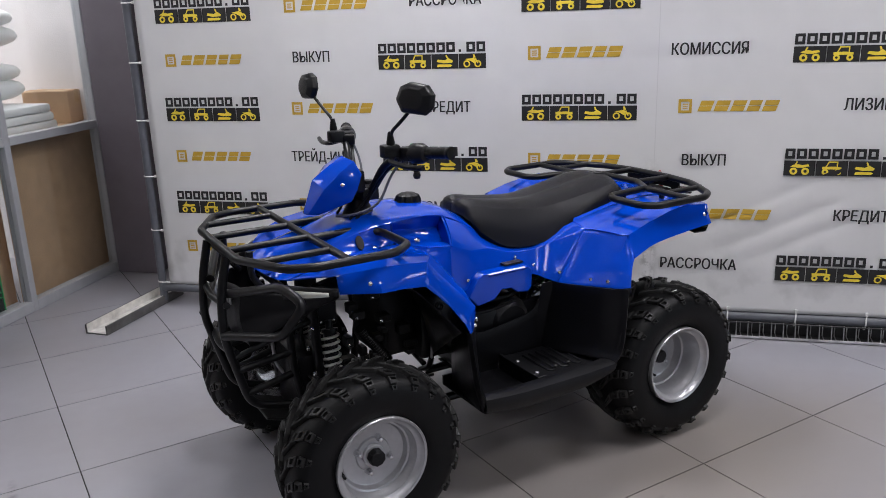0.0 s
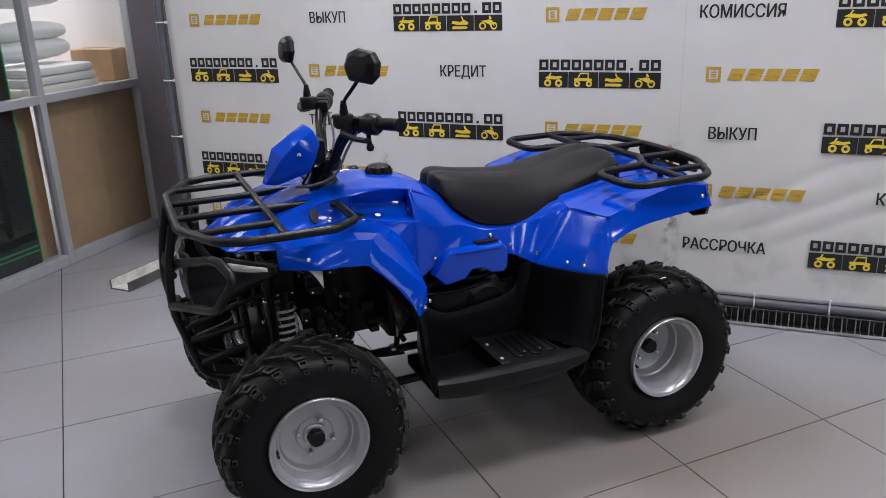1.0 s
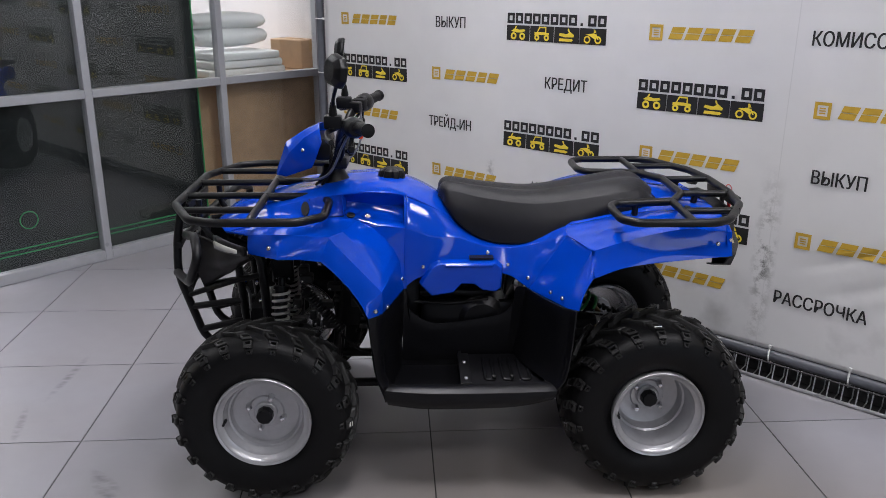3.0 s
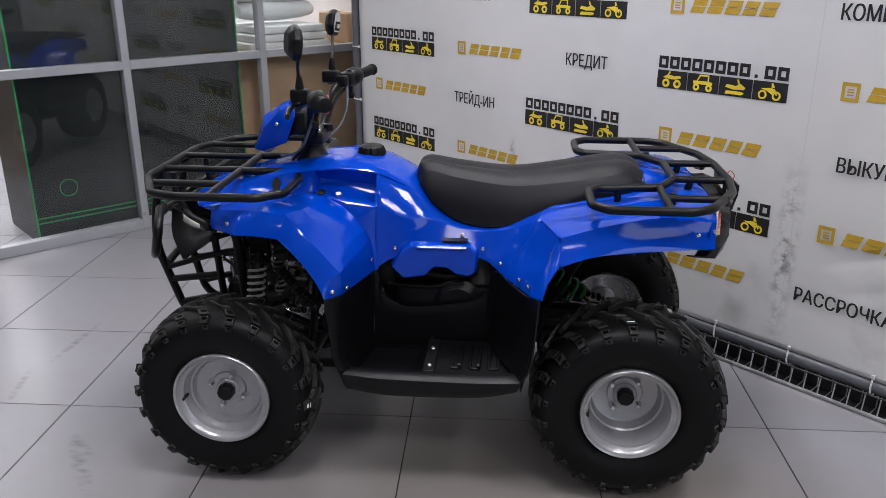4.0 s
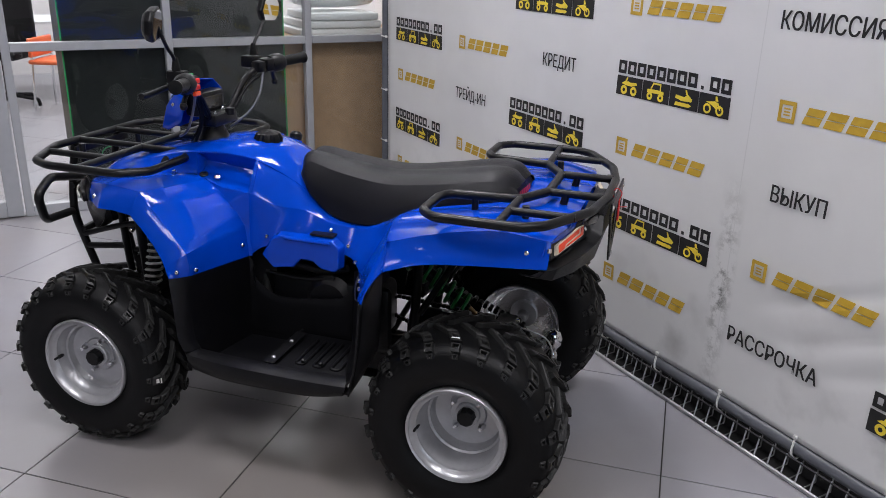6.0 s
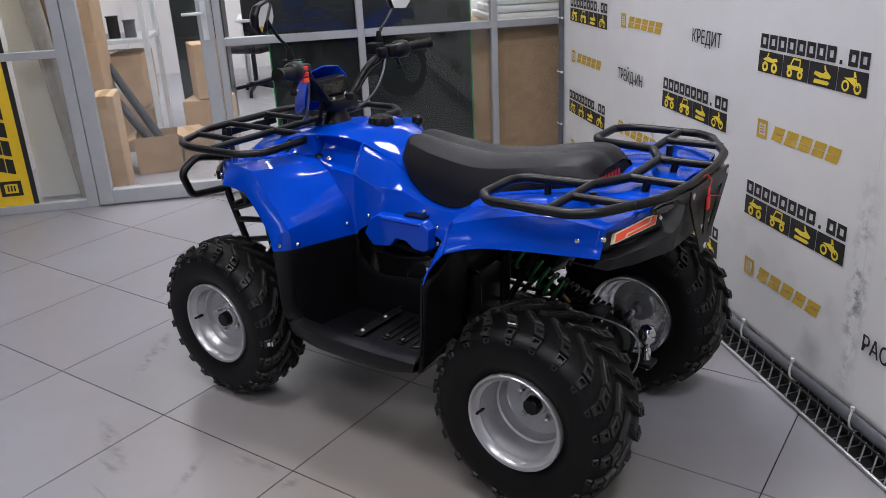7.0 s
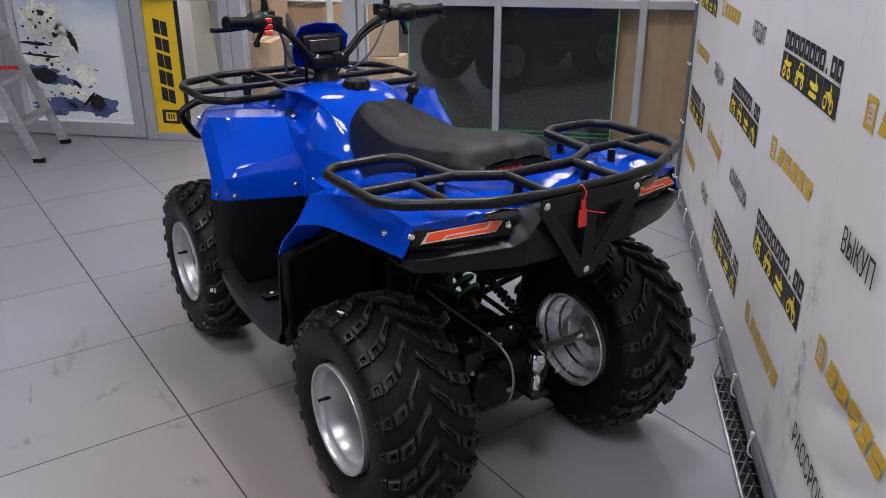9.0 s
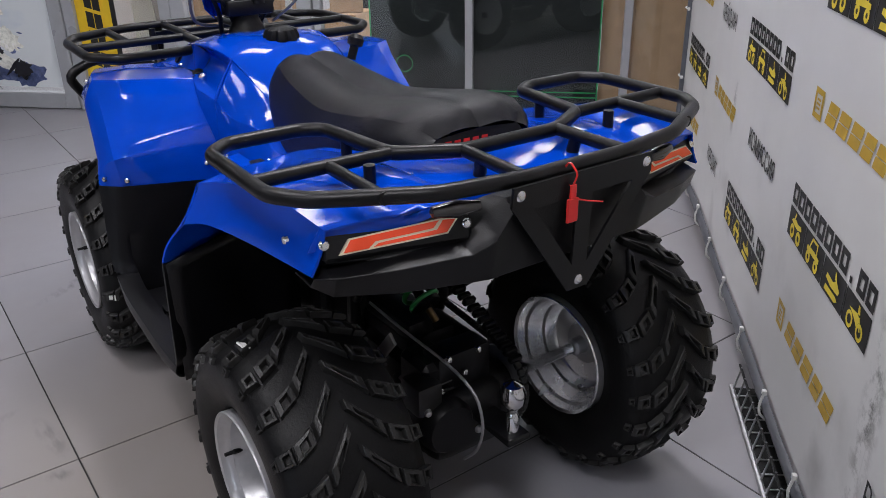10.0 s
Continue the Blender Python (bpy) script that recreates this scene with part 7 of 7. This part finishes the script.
for sign in (1, -1):
    d = (at(1.25, 0.372 * sign, 1.134) - at(1.185, 0.195 * sign, 1.122)).normalized()
    lay = Matrix.Translation(at(1.25, 0.372 * sign, 1.134)) @ d.to_track_quat("Z", "Y").to_matrix().to_4x4()
    grip = lathe(bmesh.new(), [(-0.105, 0.013)] + [(-0.1 + 0.008 * k, 0.0165 if k % 2 else 0.0178) for k in range(13)] + [(0.0, 0.020), (0.008, 0.020), (0.010, 0.008), (0.010, 0.001)], 20, lay, "z")
    part("grip", grip, M_RUBBER, bike, "black ribbed rubber grip")
    lay2 = Matrix.Translation(at(1.194, 0.240 * sign, 1.123)) @ d.to_track_quat("Z", "Y").to_matrix().to_4x4()
    bm = boxed((-0.026, -0.022, -0.030), (0.026, 0.022, 0.028), 0.010, lay2, seg=2)
    box(bm, (-0.024, -0.020, -0.066), (0.020, 0.018, -0.034), 0.008, lay2, seg=2)
    gear = part("switch_gear", bm, M_BLACK, bike, "black switch housing")
    if sign > 0:
        for k, mt in enumerate((M_RED, M_RED, M_ORANGE)):
            part("switch", boxed(at(1.217, 0.225, 1.138 - 0.018 * k), at(1.229, 0.252, 1.124 - 0.018 * k), 0.002), mt, gear, "red rocker switch", smooth=0)
        part("switch", boxed(at(1.196, 0.23, 1.145), at(1.212, 0.25, 1.152), 0.002), M_GREENTAPE, gear, "green button", smooth=0)
    part("lever", bar([at(1.160, 0.205 * sign, 1.118), at(1.120, 0.232 * sign, 1.106), at(1.132, 0.33 * sign, 1.100), at(1.150, 0.392 * sign, 1.104)], 0.008, 8, 0.03), M_BLACK, bike, "black brake lever", smooth=50)
    drum = lathe(bmesh.new(), [(-0.034, 0.014), (-0.032, 0.026), (-0.02, 0.031), (0.012, 0.031), (0.026, 0.024), (0.03, 0.016)], 22, Matrix.Translation(at(1.206, 0.268 * sign, 1.125)) @ d.to_track_quat("Z", "Y").to_matrix().to_4x4(), "z")
    part("throttle_housing", drum, M_BLACK, bike, "round black throttle housing")
    thumb = tube(bmesh.new(), [at(1.20, 0.245 * sign, 1.105), at(1.195, 0.258 * sign, 1.082), at(1.195, 0.268 * sign, 1.066)], 0.0075, 8, 0.01)
    lathe(thumb, [(-0.012, 0.002), (-0.009, 0.009), (0.0, 0.012), (0.009, 0.009), (0.012, 0.002)], 12, Matrix.Translation(at(1.195, 0.268 * sign, 1.060)), "z")
    part("thumb_lever", thumb, M_BLACK, bike)
    box_bm = boxed(at(1.112, 0.186 * sign, 1.112), at(1.166, 0.226 * sign, 1.152), 0.006, seg=2)
    part("reservoir", box_bm, M_BLACK, bike, "black brake fluid box")
    # mirrors
    mx, mw = (1.166, 0.332) if sign > 0 else (1.120, -0.378)
    bx, bw = (1.140, 0.212) if sign > 0 else (1.140, -0.228)
    arm = [at(bx, bw, 1.135), at(bx, bw * 1.02, 1.190), at(bx * 0.6 + mx * 0.4, bw * 0.6 + mw * 0.4, 1.222), at(mx, mw * 0.91, 1.262), at(mx, mw * 0.95, 1.285)]
    part("stem_boot", lathe(bmesh.new(), [(0, 0.012), (0.012, 0.013), (0.03, 0.010), (0.045, 0.007)], 14, Matrix.Translation(at(bx, bw, 1.146)), "z"), M_RUBBER, bike)
    mirror = part("mirror", bar(arm, 0.0055, 8, 0.02), M_TUBE, bike, "black wing mirror on a bent stem", smooth=50)
    lay3 = Matrix.Translation(at(mx, mw, 1.294)) @ pose(0, 0, 0, 0, 0, 114 if sign > 0 else 92) @ pose(0, 0, 0, 6, -8 * sign, 0)
    shape = [(-0.062, -0.012), (-0.052, 0.028), (-0.022, 0.045), (0.036, 0.045), (0.060, 0.022), (0.062, -0.014), (0.040, -0.040), (-0.036, -0.046)]
    shape = [(a * -1.08 * sign, b * 1.02) for a, b in shape]
    bm = bmesh.new()
    rings = [[bm.verts.new((a * k, y, b * k)) for a, b in shape] for y, k in ((-0.010, 0.96), (-0.002, 1.0), (0.012, 0.92), (0.024, 0.62))]
    for p, q in zip(rings, rings[1:]):
        for k in range(8):
            bm.faces.new((p[k], p[(k + 1) % 8], q[(k + 1) % 8], q[k]))
    bm.faces.new(rings[0])
    bm.faces.new(rings[-1])
    part("shell", bm, M_BLACK, mirror, bevel=0.003, m=lay3)
    bm = bmesh.new()
    flat(bm, [(a * 0.86, b * 0.86) for a, b in shape])
    part("glass", bm, M_MIRROR, mirror, "silvered mirror glass", smooth=0, m=lay3 @ Matrix.Translation((0, -0.0115, 0)))
for pts in ([at(1.19, 0.20, 1.115), at(1.142, 0.13, 1.060), at(1.12, 0.07, 0.97), at(1.06, 0.05, 0.90)], [at(1.19, -0.20, 1.115), at(1.142, -0.13, 1.060), at(1.12, -0.07, 0.97), at(1.06, -0.05, 0.90)]):
    part("cable", bar(pts, 0.0045, 7, 0.06), M_RUBBER, bike, smooth=50)

part("cable", bar([at(1.20, 0.21, 1.125), at(1.16, 0.16, 1.05), at(1.12, 0.15, 0.955), at(1.05, 0.10, 0.925), at(1.02, 0.04, 0.915)], 0.0042, 7, 0.07), M_GREYTUBE, bike, "grey sheathed throttle cable", smooth=50)
part("cable", bar([at(1.19, -0.205, 1.13), at(1.205, -0.16, 1.05), at(1.19, -0.12, 0.985), at(1.13, -0.07, 0.93)], 0.004, 7, 0.07), M_GREYTUBE, bike, "grey sheathed brake cable", smooth=50)
for pts in ([at(1.205, 0.225, 1.11), at(1.165, 0.135, 1.070), at(1.15, 0.062, 0.985), at(1.10, 0.03, 0.93)], [at(1.205, -0.225, 1.11), at(1.165, -0.135, 1.070), at(1.15, -0.062, 0.985), at(1.10, -0.02, 0.93)], [at(1.20, 0.20, 1.115), at(1.155, 0.12, 1.055), at(1.125, 0.075, 0.97), at(1.08, 0.06, 0.90)]):
    part("cable", bar(pts, 0.0055, 7, 0.06), M_RUBBER, bike, smooth=50)
part("ignition_lock", lathe(bmesh.new(), [(0, 0.016), (0.02, 0.016), (0.022, 0.012), (0.022, 0.001)], 18, Matrix.Translation(at(1.165, -0.02, 0.985)), "z"), M_BLACK, bike, "round black key lock")

# --- floor tiles, last: those near the bike singly, the rest in one piece
far_tiles = []
for i in range(-17, 13):
    for j in range(-14, 16):
        x, y = X0 + TILE_X * (i + 0.5), Y0 + TILE_Y * (j + 0.5)
        if -3.6 < x < 4.9 and -1.7 < y < 6.3:
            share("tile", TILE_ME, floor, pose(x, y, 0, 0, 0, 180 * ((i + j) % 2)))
        else:
            far_tiles.append((x, y))
verts, faces = [], []
hx, hy = (TILE_X - GAP) / 2, (TILE_Y - GAP) / 2
for x, y in far_tiles:
    k = len(verts)
    verts += [(x - hx, y - hy, 0), (x + hx, y - hy, 0), (x + hx, y + hy, 0), (x - hx, y + hy, 0)]
    faces.append((k, k + 1, k + 2, k + 3))
me = bpy.data.meshes.new("far_tiles")
me.from_pydata(verts, [], faces)
me.materials.append(M_TILE)
share("far_tiles", me, floor, Matrix())["kind"] = "stuff"
